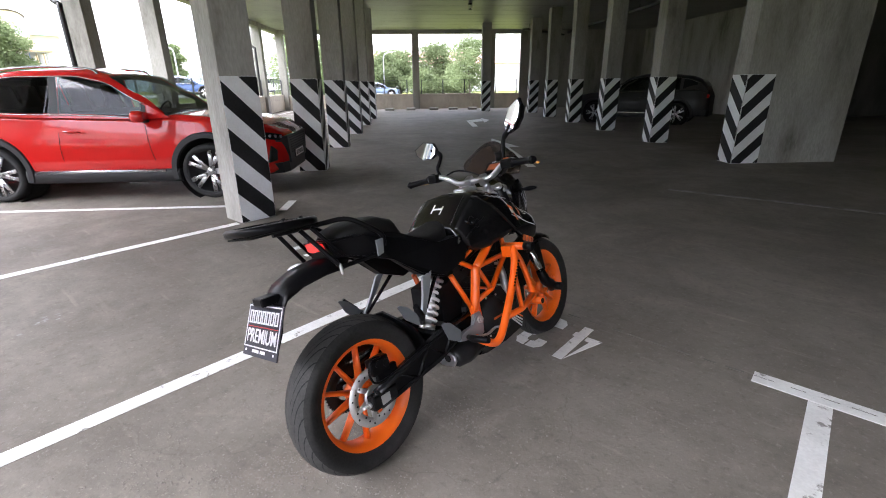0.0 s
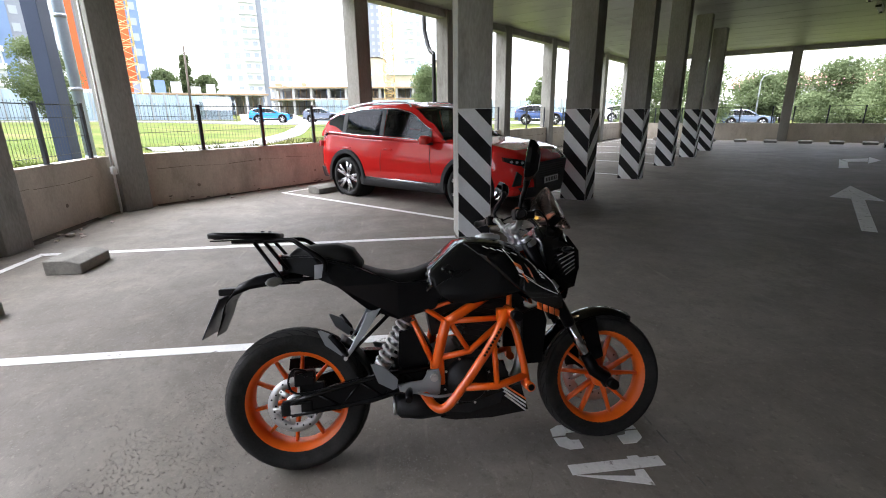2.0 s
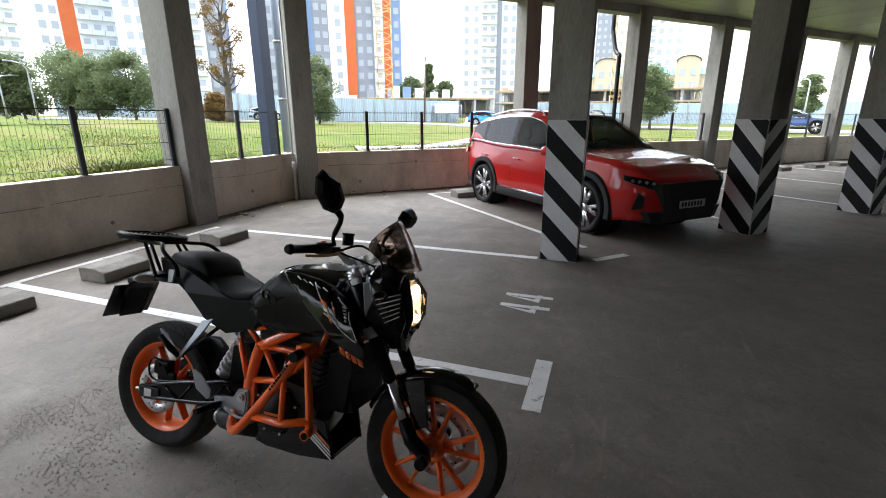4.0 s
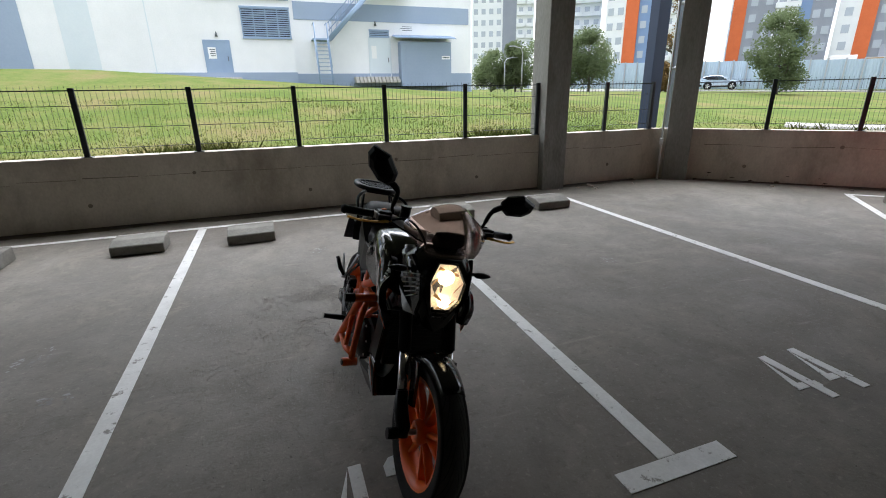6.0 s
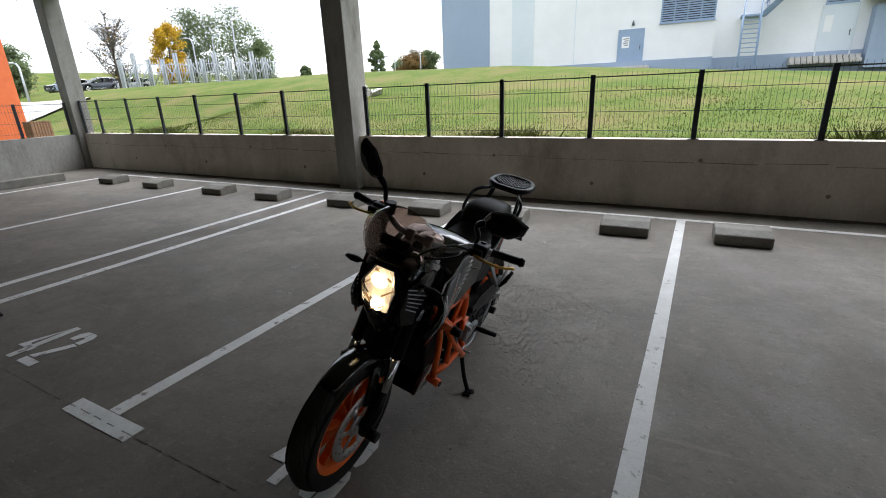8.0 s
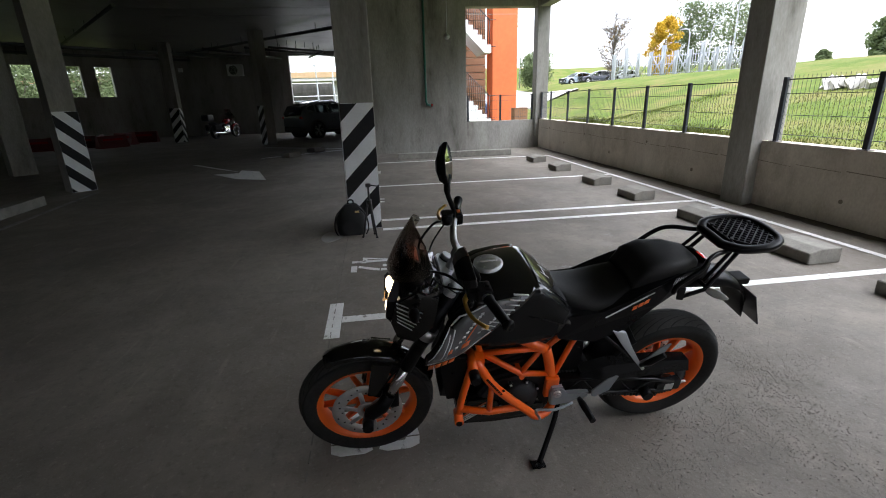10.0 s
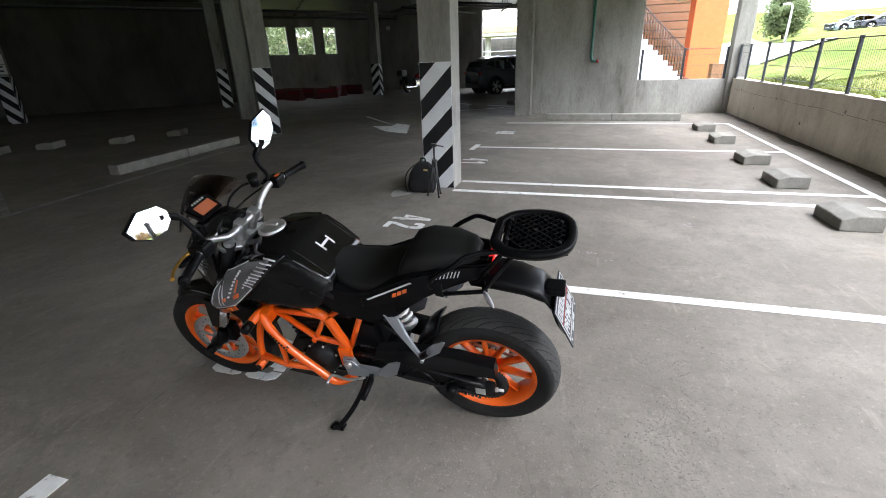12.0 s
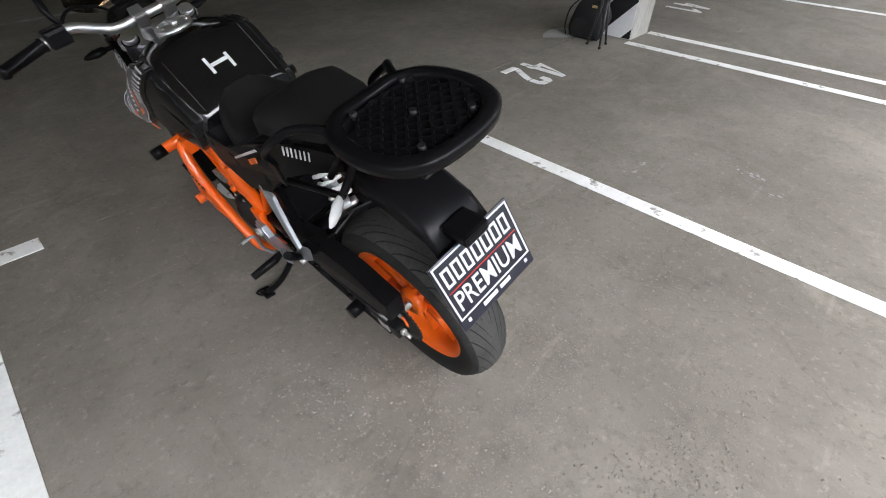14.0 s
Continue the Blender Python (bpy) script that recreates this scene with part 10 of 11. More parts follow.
b = bmesh.new()
box(b, -0.102, -0.092, -0.088, 0.088, 1.0, 1.026, bevel=0.003)
bpart("slot_bar", b, MATTE, rack_plate)
for s in (-1, 1):
    b = bmesh.new()
    tube(b, smooth_path([(-0.22, s * 0.07, 0.995), (-0.06, s * 0.09, 0.993), (0.024, s * 0.125, 0.992), (0.07, s * 0.155, 0.965), (0.15, s * 0.158, 0.905), (0.155, s * 0.15, 0.86)], 4), 0.0095, 10)
    bpart("grab_rail", b, MATTE, None, "black bent steel grab rail")
    b = bmesh.new()
    tube(b, [(-0.13, s * 0.085, 0.99), (-0.028, s * 0.105, 0.84), (-0.015, s * 0.11, 0.828), (0.12, s * 0.15, 0.835)], 0.0085, 10)
    bpart("rack_stay", b, MATTE)
    b = bmesh.new()
    tube(b, [(-0.09, s * 0.088, 0.99), (0.0, s * 0.105, 0.87)], 0.0075, 10)
    bpart("rack_stay", b, MATTE)
b = bmesh.new()
tube(b, [(-0.09, -0.088, 0.99), (-0.09, 0.088, 0.99)], 0.0075, 10)
bpart("rack_crossbar", b, MATTE)
for s in (-1, 1):
    b = bmesh.new()
    panel(b, [(0.115, 0.888), (0.15, 0.89), (0.14, 0.835), (0.112, 0.83)], s, lambda x, z: 0.163, 0.006, 0.001)
    bpart("rack_bracket", b, PEGALU if s < 0 else MATTE, None, "steel rack bracket")

# -- fork and front end --
AX = Vector((-0.4446, 0, 0.8957))
FOOT = Vector((1.352, 0, 0.293))
for s in (-1, 1):
    o = Vector((-0.022, s * 0.1, 0))
    b = bmesh.new()
    cyl(b, FOOT + o + AX * 0.3, FOOT + o + AX * 0.72, 0.027, seg=18)
    cyl(b, FOOT + o + AX * 0.44, FOOT + o + AX * 0.5, 0.0285, seg=18)
    leg = bpart("fork_leg", b, MATTE, None, "black upside-down fork leg with silver slider")
    b = bmesh.new()
    cyl(b, FOOT + o + AX * 0.1, FOOT + o + AX * 0.31, 0.0215, seg=18)
    bpart("slider", b, CHROME, leg, "silver fork slider")
    b = bmesh.new()
    c = FOOT + o
    tube(b, [c + AX * 0.14, c + AX * 0.06, Vector((1.355, s * 0.1, 0.31)), Vector((1.367, s * 0.1, 0.275))], [0.026, 0.03, 0.03, 0.024], 12)
    bpart("fork_foot", b, MATTE, leg)
    b = bmesh.new()
    cyl(b, FOOT + o + AX * 0.475, FOOT + o + AX * 0.52, 0.037, seg=20)
    bpart("lower_clamp", b, ALU, leg, "silver lower fork clamp")
    b = bmesh.new()
    cyl(b, FOOT + o + AX * 0.72, FOOT + o + AX * 0.738, 0.022, seg=18)
    bpart("fork_cap", b, ALU, leg)
b = bmesh.new()
m = Matrix.Translation(FOOT + AX * 0.705 + Vector((-0.022, 0, 0))) @ Matrix.Rotation(radians(-26.4), 4, "Y")
prism(b, [(-0.05, -0.07), (0.0, -0.135), (0.03, -0.13), (0.045, -0.1), (0.04, 0.0), (0.045, 0.1), (0.03, 0.13), (0.0, 0.135), (-0.05, 0.07), (-0.065, 0.0)], -0.012, 0.012, m)
bmesh.ops.bevel(b, geom=b.edges[:], offset=0.004, segments=2, affect="EDGES")
clamp = bpart("triple_clamp", b, ALU, None, "silver top triple clamp")
b = bmesh.new()
for s in (-1, 1):
    cyl(b, m @ Vector((-0.012, s * 0.045, 0.01)), m @ Vector((-0.012, s * 0.045, 0.075)), 0.02, 0.017, seg=14)
    box(b, -0.034, 0.012, s * 0.045 - 0.02, s * 0.045 + 0.02, 0.06, 0.108, m, bevel=0.008)
    cyl(b, m @ Vector((0.0, s * 0.103, 0.01)), m @ Vector((0.0, s * 0.103, 0.02)), 0.02, seg=16)
cyl(b, m @ Vector((-0.04, 0, 0.01)), m @ Vector((-0.04, 0, 0.018)), 0.016, seg=12)
bpart("bar_clamp", b, ALU, clamp)
bar_mid = m @ Vector((-0.012, 0, 0.085))
b = bmesh.new()
BX, BZ = bar_mid.x, bar_mid.z
half = [(BX, 0.0, BZ), (BX, 0.09, BZ), (BX + 0.008, 0.13, BZ + 0.012), (BX - 0.002, 0.2, BZ + 0.05), (BX - 0.02, 0.26, BZ + 0.052), (BX - 0.06, 0.4, BZ + 0.045)]
HB = Matrix.Translation((0, 0.02, BZ)) @ Matrix.Rotation(radians(-1.5), 4, "X") @ Matrix.Translation((0, 0, -BZ))
hb = [HB @ Vector((x, -y, z)) for x, y, z in half[::-1]] + [HB @ Vector(p) for p in half[1:]]
tube(b, smooth_path(hb, 5), 0.0145, 12)
bars = bpart("handlebar", b, ALU, None, "silver tapered handlebar")
for s in (-1, 1):
    e0 = HB @ Vector((BX - 0.028, s * 0.285, BZ + 0.051))
    e1 = HB @ Vector((BX - 0.06, s * 0.405, BZ + 0.045))
    b = bmesh.new()
    d = (e1 - e0)
    tube(b, [e0, e0 + d * 0.03, e0 + d * 0.06, e0 + d * 0.5, e0 + d * 0.92, e0 + d * 0.96, e1, e1 + d * 0.1], [0.02, 0.02, 0.0165, 0.0165, 0.0165, 0.02, 0.02, 0.014], 14)
    bpart("grip", b, MATTE, bars, "black rubber grip")
    b = bmesh.new()
    c = HB @ Vector((BX - 0.02, s * 0.245, BZ + 0.052))
    box(b, -0.026, 0.03, -0.03, 0.03, -0.024, 0.024, Matrix.Translation(c), bevel=0.01)
    box(b, 0.005, 0.055, -0.035, 0.02, -0.02, 0.012, Matrix.Translation(c), bevel=0.006)
    sw = bpart("switch_box", b, MATTE, bars)
    b = bmesh.new()
    box(b, -0.016, -0.002, -0.012, 0.01, 0.0235, 0.029, Matrix.Translation(c), bevel=0.002)
    bpart("switch", b, DECAL_O if s < 0 else MATTE, sw)
    b = bmesh.new()
    tube(b, smooth_path([c + Vector((0.04, -0.02 * s, -0.01)), c + Vector((0.065, 0.03 * s, -0.014)), c + Vector((0.055, 0.1 * s, -0.02)), c + Vector((0.02, 0.15 * s, -0.02))], 4), [0.01] * 4 + [0.007] * 8 + [0.009], 8, flat=0.7)
    bpart("lever", b, GOLD, bars, "gold brake or clutch lever")
b = bmesh.new()
if bars:
    c = HB @ Vector((BX + 0.03, -0.17, BZ + 0.07))
    cyl(b, c, c + Vector((0, 0, 0.04)), 0.022, seg=16)
    cyl(b, c + Vector((0, 0, 0.04)), c + Vector((0, 0, 0.048)), 0.024, seg=16)
    bpart("brake_reservoir", b, MATTE, bars)
# mirrors: a bent stem, a faceted housing and the glass
def mirror(s, c, spin, foot_y):
    root = HB @ Vector((BX - 0.005, s * foot_y, BZ + 0.07))
    bb = bmesh.new()
    outv = Matrix.Rotation(radians(spin), 3, "X") @ Vector((0, s, 0))
    upv = Vector((1, 0, 0)).cross(outv) * s
    inner = c - outv * 0.06
    tube(bb, smooth_path([root, root + Vector((0, s * 0.01, 0.03)), (root + inner) / 2 + Vector((0.015, s * -0.02, 0.03)), inner, inner + outv * 0.02], 5), [0.0075] * 6 + [0.0105] * 5 + [0.014] * 5 + [0.018] * 5, 10)
    st = bpart("mirror", bb, MATTE, None, "black rear-view mirror on a bent stem")
    shape = [(-0.068, 0.012), (-0.045, 0.036), (0.02, 0.042), (0.075, 0.008), (0.062, -0.02), (0.02, -0.04), (-0.04, -0.035), (-0.066, -0.014)]
    tilt = Matrix.Rotation(radians(0 if s > 0 else -23), 3, "Z") @ Matrix.Rotation(radians(13), 3, "Y")
    def at(x, a, u, k):
        return c + tilt @ (Vector((x, 0, 0)) + outv * (a * k * 1.2) + upv * (u * k * 1.25))
    bb = bmesh.new()
    loft(bb, [[at(x, a, u, k) for a, u in shape] for x, k in ((-0.012, 0.97), (-0.008, 1.0), (0.006, 0.98), (0.024, 0.8), (0.036, 0.45))], smooth=False)
    bpart("housing", bb, MATTE, st)
    bb = bmesh.new()
    loft(bb, [[at(x, a, u, 0.92) for a, u in shape] for x in (-0.0135, -0.0125)], smooth=False)
    bpart("mirror_glass", bb, MIRROR, st, "mirror glass reflecting the bright sky")


mirror(1, Vector((1.025, 0.355, 1.197)), 8, 0.215)
mirror(-1, Vector((0.984, -0.278, 1.26)), -54, 0.21)

# front mask, lamp, screen and instruments
def mask_ring(x, w, zt, zb, k=1.0):
    zs = zt - zb
    half = [(0, zt), (w * 0.55, zt - 0.005), (w, zt - zs * 0.22), (w * 0.92, zt - zs * 0.55), (w * 0.5, zb + zs * 0.08), (0.0, zb)]
    return [(x + (0.03 * (1 - 2 * abs(z - (zt + zb) / 2) / zs) if k else 0) - 0.25 * abs(y), y, z) for y, z in half] + [(x + (0.03 * (1 - 2 * abs(z - (zt + zb) / 2) / zs) if k else 0) - 0.25 * abs(y), -y, z) for y, z in half[-2:0:-1]]


b = bmesh.new()
secs = [mask_ring(1.08, 0.115, 1.0, 0.77, 0), mask_ring(1.14, 0.145, 1.01, 0.7, 0), mask_ring(1.18, 0.142, 1.0, 0.66), mask_ring(1.21, 0.125, 0.985, 0.65), mask_ring(1.218, 0.1, 0.97, 0.655)]
loft(b, secs)
mask = bpart("headlight_mask", b, GLOSS, None, "black headlight mask with pale stripes")
lens_shape = [(0.0, 0.925), (0.03, 0.922), (0.056, 0.885), (0.046, 0.845), (0.02, 0.795), (0.012, 0.765), (-0.012, 0.765), (-0.02, 0.795), (-0.046, 0.845), (-0.056, 0.885), (-0.03, 0.922)]
lens_shape = [(y * 1.36, 0.81 + (z - 0.845) * 1.8) for y, z in lens_shape]


def lens_x(y, z):
    return 1.29 - 0.35 * abs(y) - 0.75 * (z - 0.86) ** 2 * 4 - (0.0 if z < 0.86 else (z - 0.86) * 0.35)


b = bmesh.new()
loft(b, [[(lens_x(y, z) - 0.035 + 0 * y, y * 1.12, z + (0.006 if z > 0.85 else -0.006)) for y, z in lens_shape], [(lens_x(y, z) + 0.002, y * 1.12, z + (0.006 if z > 0.85 else -0.006)) for y, z in lens_shape], [(lens_x(y, z) + 0.002, y, z) for y, z in lens_shape], [(lens_x(y, z) - 0.03, y, z) for y, z in lens_shape]], caps=False, smooth=False)
bpart("lamp_bezel", b, MATTE, mask)
b = bmesh.new()
loft(b, [[(lens_x(y, z) - 0.018, y * 0.97, z) for y, z in lens_shape], [(lens_x(y * 0.5, 0.855 + (z - 0.855) * 0.5) - 0.034, y * 0.5, 0.855 + (z - 0.855) * 0.5) for y, z in lens_shape]], smooth=False)
bpart("reflector", b, LAMP, mask, "lit warm white headlight")
b = bmesh.new()
for y, z, r in ((-0.008, 0.9, 0.036), (0.0, 0.8, 0.028), (0, 0.7, 0.011)):
    bmesh.ops.create_icosphere(b, subdivisions=2, radius=r, matrix=Matrix.Translation((lens_x(y, z) - 0.028, y, z)) @ Matrix.Diagonal((0.4, 1, 0.9, 1)))
# Weakly glowing blades, added for the dimmer warm patches of the lit reflector.
AMBER = plain("dim_amber_glow", (0.42, 0.22, 0.08), 0.3, emit=0.25)
for k, (y0, z0, y1, z1) in enumerate(((-0.05, 0.87, -0.02, 0.9), (0.02, 0.86, 0.05, 0.88), (-0.04, 0.845, -0.015, 0.83), (0.012, 0.815, 0.03, 0.83), (-0.02, 0.8, 0.0, 0.81), (0.018, 0.905, 0.034, 0.9), (-0.03, 0.915, -0.01, 0.912))):
    bb = bmesh.new()
    y0, y1, z0, z1 = y0 * 1.3, y1 * 1.3, 0.835 + (z0 - 0.845) * 1.4, 0.835 + (z1 - 0.845) * 1.4
    blade(bb, (lens_x(y0, z0) - 0.012, y0, z0), (lens_x(y1, z1) - 0.012, y1, z1), 0.015, 0.008, 0.002, 0.002, (0, 0.4, 1))
    bpart("reflector_rib", bb, AMBER, mask)
bb = bmesh.new()
blade(bb, (lens_x(0.034, 0.742) + 0.001, -0.034, 0.742), (lens_x(0.034, 0.742) + 0.001, 0.034, 0.742), 0.014, 0.014, 0.003, 0.003, (0, 0, 1))
bpart("lamp_divider", bb, MATTE, mask)
bparts("bulb", b, LAMP_HOT, mask, "glowing headlight bulb")
b = bmesh.new()
loft(b, [[(lens_x(y, z), y, z) for y, z in lens_shape], [(lens_x(y, z) - 0.002, y, z) for y, z in lens_shape]], smooth=False)
lens_ob = bpart("headlight_lens", b, LENS, mask, "clear faceted headlight lens")
lens_ob.visible_shadow = False
for s in (-1, 1):
    b = bmesh.new()
    panel(b, [(1.07, 0.93), (1.15, 0.96), (1.225, 0.9), (1.245, 0.8), (1.225, 0.73), (1.16, 0.72), (1.09, 0.8)], s, lambda x, z: 0.15 - 0.45 * max(0, x - 1.15) - 0.1 * abs(z - 0.85), 0.012)
    cheek = bpart("mask_cheek", b, GLOSS, mask)
    for k in range(6):
        b = bmesh.new()
        z = 0.9 - 0.017 * k
        panel(b, [(1.13 + 0.008 * k, z - 0.03), (1.132 + 0.008 * k, z - 0.025), (1.222, z + 0.003), (1.222, z - 0.002)], s, lambda x, zz: 0.1518 - 0.45 * max(0, x - 1.15) - 0.1 * abs(zz - 0.85), 0.002, 0)
        bpart("stripe", b, DECAL_W, cheek)
    b = bmesh.new()
    cyl(b, (1.15, s * 0.12, 0.9), (1.16, s * 0.16, 0.9), 0.008, seg=8)
    loft(b, [[(1.165 + r * 0.9 * math.cos(w), s * 0.16 + y * s, 0.9 + r * 0.6 * math.sin(w)) for w in [2 * math.pi * i / 12 for i in range(12)]] for y, r in ((-0.012, 0.006), (0.0, 0.02), (0.03, 0.023), (0.06, 0.012), (0.068, 0.003))])
    bpart("front_indicator", b, MATTE, None, "small dark front indicator")
# smoked screen
b = bmesh.new()
rows = []
for f in range(9):
    t = f / 8
    z = 0.985 + 0.195 * t
    w = 0.1 + 0.085 * math.sin(math.pi * min(1.0, t * 0.95)) - 0.002 * t
    x0 = 1.246 - 0.075 * t - 0.025 * t * t
    rows.append([(x0 - 2.6 * (w * k / 4) ** 2, w * k / 4, z - 0.05 * t * abs(k / 4) ** 2) for k in range(-4, 5)])
sheet = [[b.verts.new(p) for p in r] for r in rows]
for r0, r1 in zip(sheet, sheet[1:]):
    for k in range(8):
        b.faces.new((r0[k], r0[k + 1], r1[k + 1], r1[k])).smooth = True
screen = bpart("windscreen", b, SMOKE, None, "smoked plastic fly screen")
mod = screen.modifiers.new("thickness", "SOLIDIFY")
mod.thickness = 0.003
b = bmesh.new()
m = pose(1.16, 0.0, 1.038, 0, -36, 0)
loft(b, [[m @ Vector((x * k, y * k, z)) for x, y in ((-0.04, -0.06), (0.035, -0.07), (0.05, -0.03), (0.05, 0.03), (0.035, 0.07), (-0.04, 0.06))] for z, k in ((-0.03, 0.8), (0.0, 1.0), (0.01, 0.96))], smooth=False)
dash = bpart("instrument_panel", b, MATTE, None, "black instrument panel with orange screen")
b = bmesh.new()
box(b, -0.027, 0.02, -0.045, 0.045, 0.0098, 0.012, m, bevel=0.002)
bpart("screen", b, LCD, dash, "glowing orange display")
b = bmesh.new()
for k in range(5):
    cyl(b, m @ Vector((0.034, -0.03 + 0.015 * k, 0.0098)), m @ Vector((0.034, -0.03 + 0.015 * k, 0.012)), 0.005, seg=8)
bparts("tell_tale", b, RUST, dash)
# front mudguard
b = bmesh.new()
secs = []
for k in range(15):
    a = radians(60 + 96 * k / 14)
    r = 0.315
    w = 0.066 - 0.018 * abs(k / 14 - 0.5) * 2
    ct, st_ = math.cos(a), math.sin(a)
    row = []
    for y in (-1, -0.75, 0, 0.75, 1):
        rr = r + 0.008 - 0.03 * (abs(y) ** 3)
        row.append((1.367 + rr * ct, y * w, 0.293 + rr * st_))
    for y in (1, 0.75, 0, -0.75, -1):
        rr = r + 0.004 - 0.03 * (abs(y) ** 3)
        row.append((1.367 + rr * ct, y * w * 0.95, 0.293 + rr * st_))
    secs.append(row)
loft(b, secs)
for s in (-1, 1):
    panel(b, [(1.25, 0.56), (1.33, 0.58), (1.36, 0.4), (1.31, 0.38)], s, lambda x, z: 0.082, 0.012, 0.003)
bpart("front_mudguard", b, GLOSS, None, "glossy black front mudguard")
b = bmesh.new()
box(b, 1.23, 1.3, 0.045, 0.1, 0.33, 0.43, pose(0, 0, 0), bevel=0.012)
bpart("front_caliper", b, MATTE)

# -- shock absorber --
b = bmesh.new()
p, q = Vector((0.475, -0.055, 0.62)), Vector((0.365, -0.06, 0.44))
d = q - p
side, up = d.cross(Vector((0, 1, 0))).normalized(), Vector((0, 1, 0))
tube(b, [p + d * (k / 90) * 0.9 + d * 0.05 + (side * math.cos(2 * math.pi * 6.5 * k / 90) + up * math.sin(2 * math.pi * 6.5 * k / 90)) * 0.034 for k in range(91)], 0.0075, 8)
shock = bpart("shock_spring", b, SPRING, None, "white coil spring of the rear shock")
b = bmesh.new()
cyl(b, p - d * 0.1, q, 0.018, seg=12)
cyl(b, p, p + d * 0.05, 0.04, seg=16)
cyl(b, q - d * 0.05, q + d * 0.05, 0.036, seg=16)
bpart("damper", b, ALU, shock)
b = bmesh.new()
panel(b, [(0.43, 0.44), (0.44, 0.58), (0.52, 0.6), (0.58, 0.5), (0.56, 0.42), (0.48, 0.39)], 1, lambda x, z: 0.1, 0.2, bevel=0.02)
bpart("airbox", b, MATTE)

# -- footrests --
for s in (-1, 1):
    b = bmesh.new()
    panel(b, [(0.53, 0.388), (0.548, 0.43), (0.594, 0.432), (0.602, 0.4), (0.594, 0.33), (0.575, 0.322), (0.51, 0.335), (0.43, 0.352), (0.424, 0.378), (0.46, 0.385)], s, lambda x, z: 0.185, 0.022, 0.006)
    hanger = bpart("footrest_hanger", b, PEGALU, None, "silver footrest hanger")
    b = bmesh.new()
    cyl(b, (0.572, s * 0.18, 0.402), (0.572, s * 0.196, 0.402), 0.016, seg=16)
    cyl(b, (0.572, s * 0.196, 0.402), (0.572, s * 0.2, 0.402), 0.009, seg=6)
    bpart("pivot_bolt", b, STEEL, hanger)
    b = bmesh.new()
    panel(b, [(0.318, 0.478), (0.332, 0.482), (0.37, 0.466), (0.424, 0.41), (0.42, 0.376), (0.403, 0.368), (0.345, 0.402)], s, lambda x, z: 0.2, 0.005, 0.001)
    bpart("heel_plate", b, HEELM, hanger, "grey heel plate")
    b = bmesh.new()
    tube(b, [(0.47, s * 0.19, 0.36), (0.465, s * 0.22, 0.358), (0.46, s * 0.31, 0.362)], [0.011, 0.016, 0.013], 10)
    bpart("footrest", b, MATTE, hanger, "black rubber footrest")
    b = bmesh.new()
    tube(b, smooth_path([(0.5, s * 0.2, 0.35), (0.58, s * 0.21, 0.33), (0.66, s * 0.2, 0.33), (0.66, s * 0.25, 0.335)], 3), 0.006, 8)
    bpart("pedal", b, PEGALU, hanger)
    # passenger footrest arm: a flat plate that narrows downwards, with a dark brace
    b = bmesh.new()
    loft(b, [[(x + a * w, s * (y + 0.006 * c), z + a * w * 0.25) for a, c in ((-1, -1), (1, -1), (1, 1), (-1, 1))] for x, y, z, w in ((0.34, 0.15, 0.69, 0.03), (0.3, 0.165, 0.62, 0.022), (0.255, 0.178, 0.555, 0.014), (0.225, 0.186, 0.515, 0.012))], smooth=False)
    bmesh.ops.bevel(b, geom=b.edges[:], offset=0.002, segments=1, affect="EDGES")
    parm = bpart("passenger_footrest_arm", b, PEGALU, None, "silver passenger footrest arm")
    b = bmesh.new()
    blade(b, (0.405, s * 0.142, 0.672), (0.235, s * 0.178, 0.522), 0.012, 0.01, 0.016, 0.011, (0, 1, 0))
    bpart("brace", b, SATIN, parm)
    b = bmesh.new()
    panel(b, [(0.118, 0.628), (0.13, 0.63), (0.165, 0.612), (0.216, 0.558), (0.238, 0.545), (0.205, 0.522), (0.145, 0.568)], s, lambda x, z: 0.195, 0.005, 0.001)
    bpart("heel_plate", b, HEELM, parm, "grey heel plate")
    b = bmesh.new()
    tube(b, [(0.225, s * 0.19, 0.522), (0.21, s * 0.215, 0.56), (0.17, s * 0.235, 0.615)], [0.01, 0.014, 0.011], 10)
    bpart("footrest", b, MATTE, parm)
    b = bmesh.new()
    cyl(b, (0.222, s * 0.18, 0.512), (0.222, s * 0.204, 0.512), 0.008, seg=8)
    bpart("bolt", b, STEEL, parm)
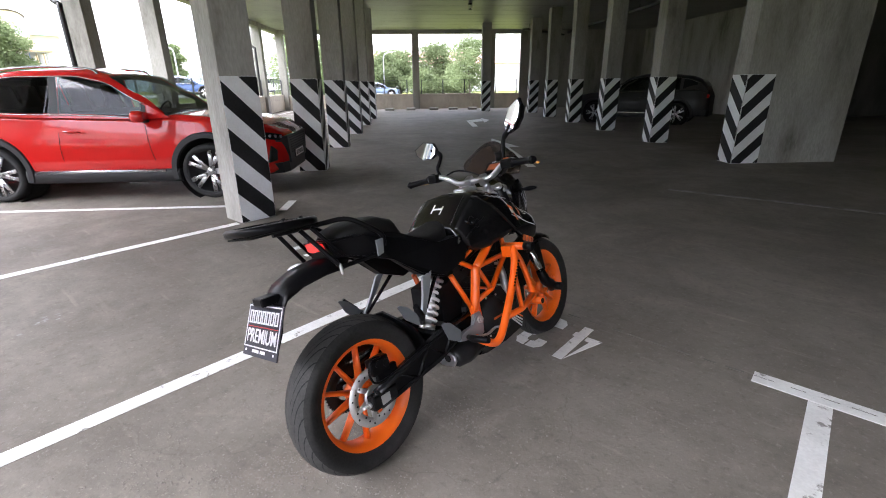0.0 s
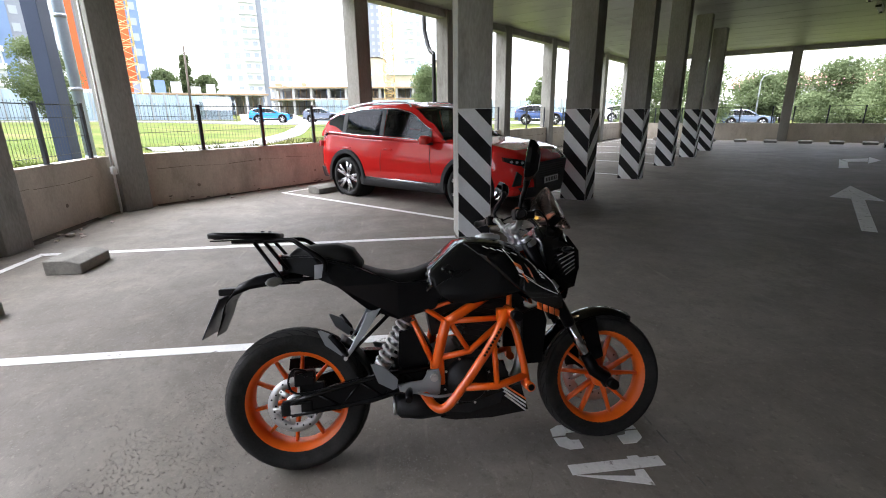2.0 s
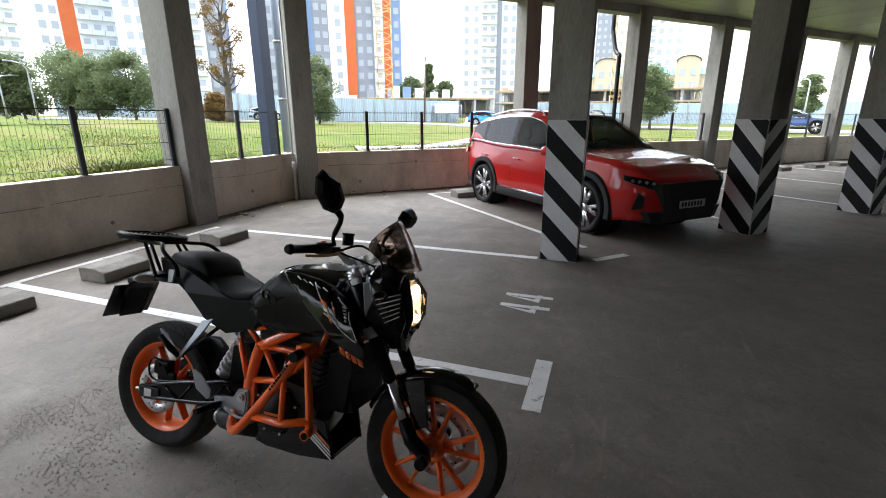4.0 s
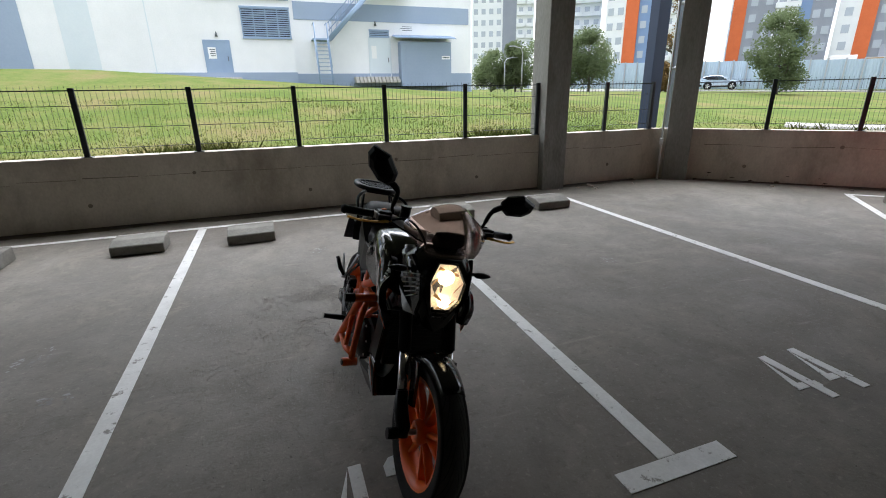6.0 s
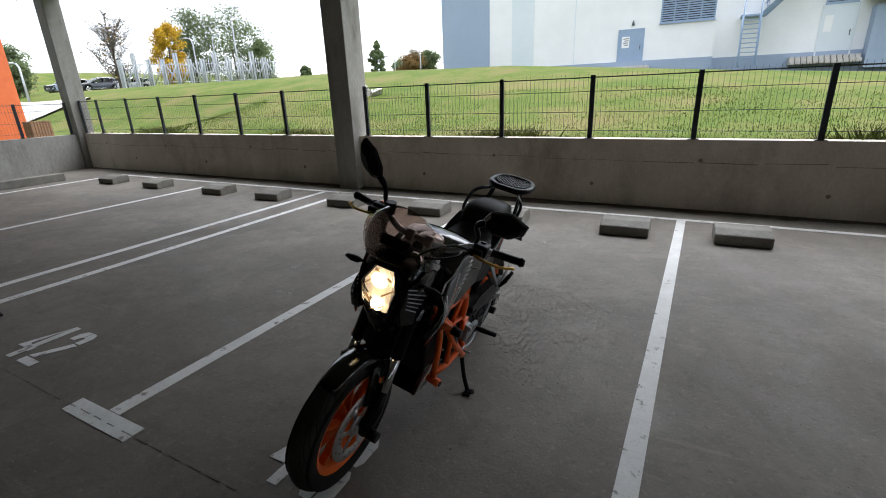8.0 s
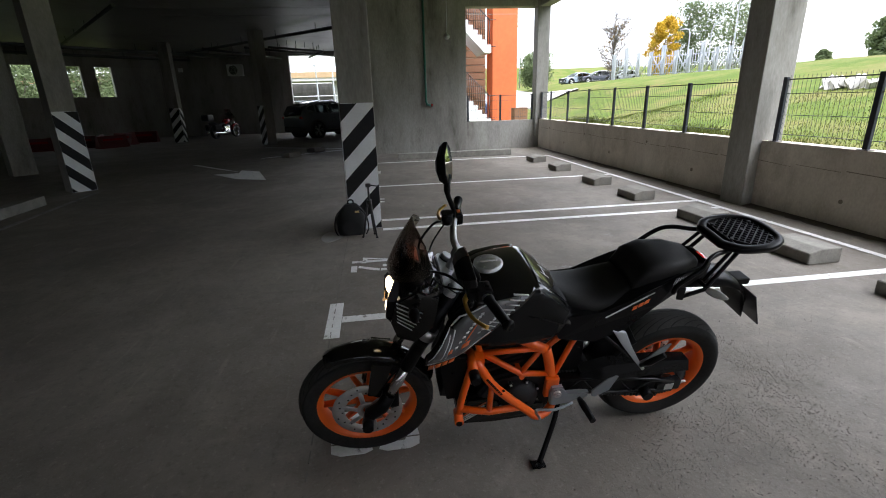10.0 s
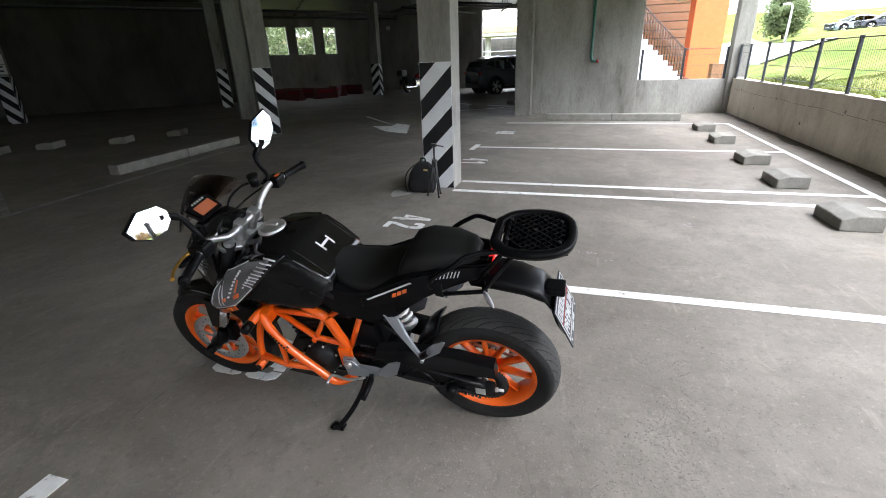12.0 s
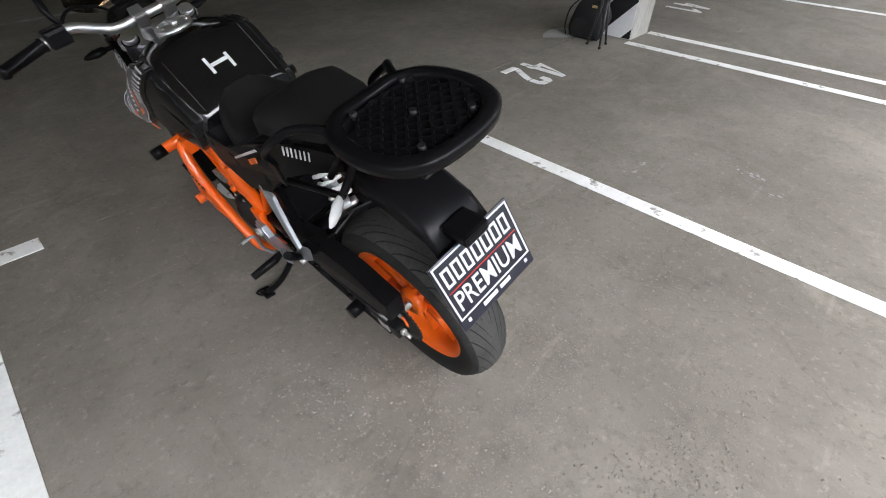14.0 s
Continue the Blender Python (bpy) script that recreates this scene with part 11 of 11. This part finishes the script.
# -- side stand: its foot reaches the floor --
b = bmesh.new()
tube(b, smooth_path([(0.53, 0.13, 0.29), (0.55, 0.17, 0.22), (0.6, 0.23, 0.13), (0.645, 0.285, 0.082)], 4), 0.012, 10)
tube(b, smooth_path([(0.645, 0.285, 0.08), (0.665, 0.3, 0.095), (0.66, 0.32, 0.1), (0.635, 0.31, 0.1)], 3), 0.004, 6)
m = Matrix.Translation((0.65, 0.288, 0.079)) @ Matrix.Rotation(radians(14.3), 4, "X")
box(b, -0.03, 0.03, -0.02, 0.02, -0.006, 0.006, m, bevel=0.003)
bpart("side_stand", b, MATTE, None, "black side stand resting on the floor")
# -- cables --
b = bmesh.new()
for s in (-1, 1):
    c = HB @ Vector((BX + 0.03, s * 0.22, BZ + 0.05))
    tube(b, smooth_path([c, c + Vector((0.06, -s * 0.06, 0.02)), Vector((1.12, s * 0.08, 1.0)), Vector((1.06, s * 0.05, 0.88)), Vector((0.98, s * 0.04, 0.78))], 5), 0.005, 6)
    tube(b, smooth_path([c + Vector((0, 0, -0.01)), c + Vector((0.07, -s * 0.1, -0.05)), Vector((1.1, -s * 0.03, 0.95)), Vector((1.05, -s * 0.06, 0.8))], 5), 0.004, 6)
bpart("cable_loom", b, MATTE, None, "black control cables")
for s in (-1, 1):
    for pts, r in (([(1.1, s * 0.07, 0.8), (1.15, s * 0.09, 0.62), (1.25, s * 0.07, 0.5), (1.3, s * 0.07, 0.42)], 0.005), ([(0.6, s * 0.1, 0.62), (0.68, s * 0.11, 0.66), (0.8, s * 0.1, 0.68), (0.95, s * 0.08, 0.68)], 0.007)):
        b = bmesh.new()
        tube(b, smooth_path(pts, 5), r, 6)
        bpart("hose", b, MATTE)
# under-tank bulk behind the frame tubes
b = bmesh.new()
panel(b, [(0.58, 0.55), (0.56, 0.68), (0.7, 0.74), (0.95, 0.74), (1.0, 0.68), (0.9, 0.62), (0.72, 0.6)], 1, lambda x, z: 0.085, 0.17, bevel=0.02)
bpart("intake_body", b, ENGINE)
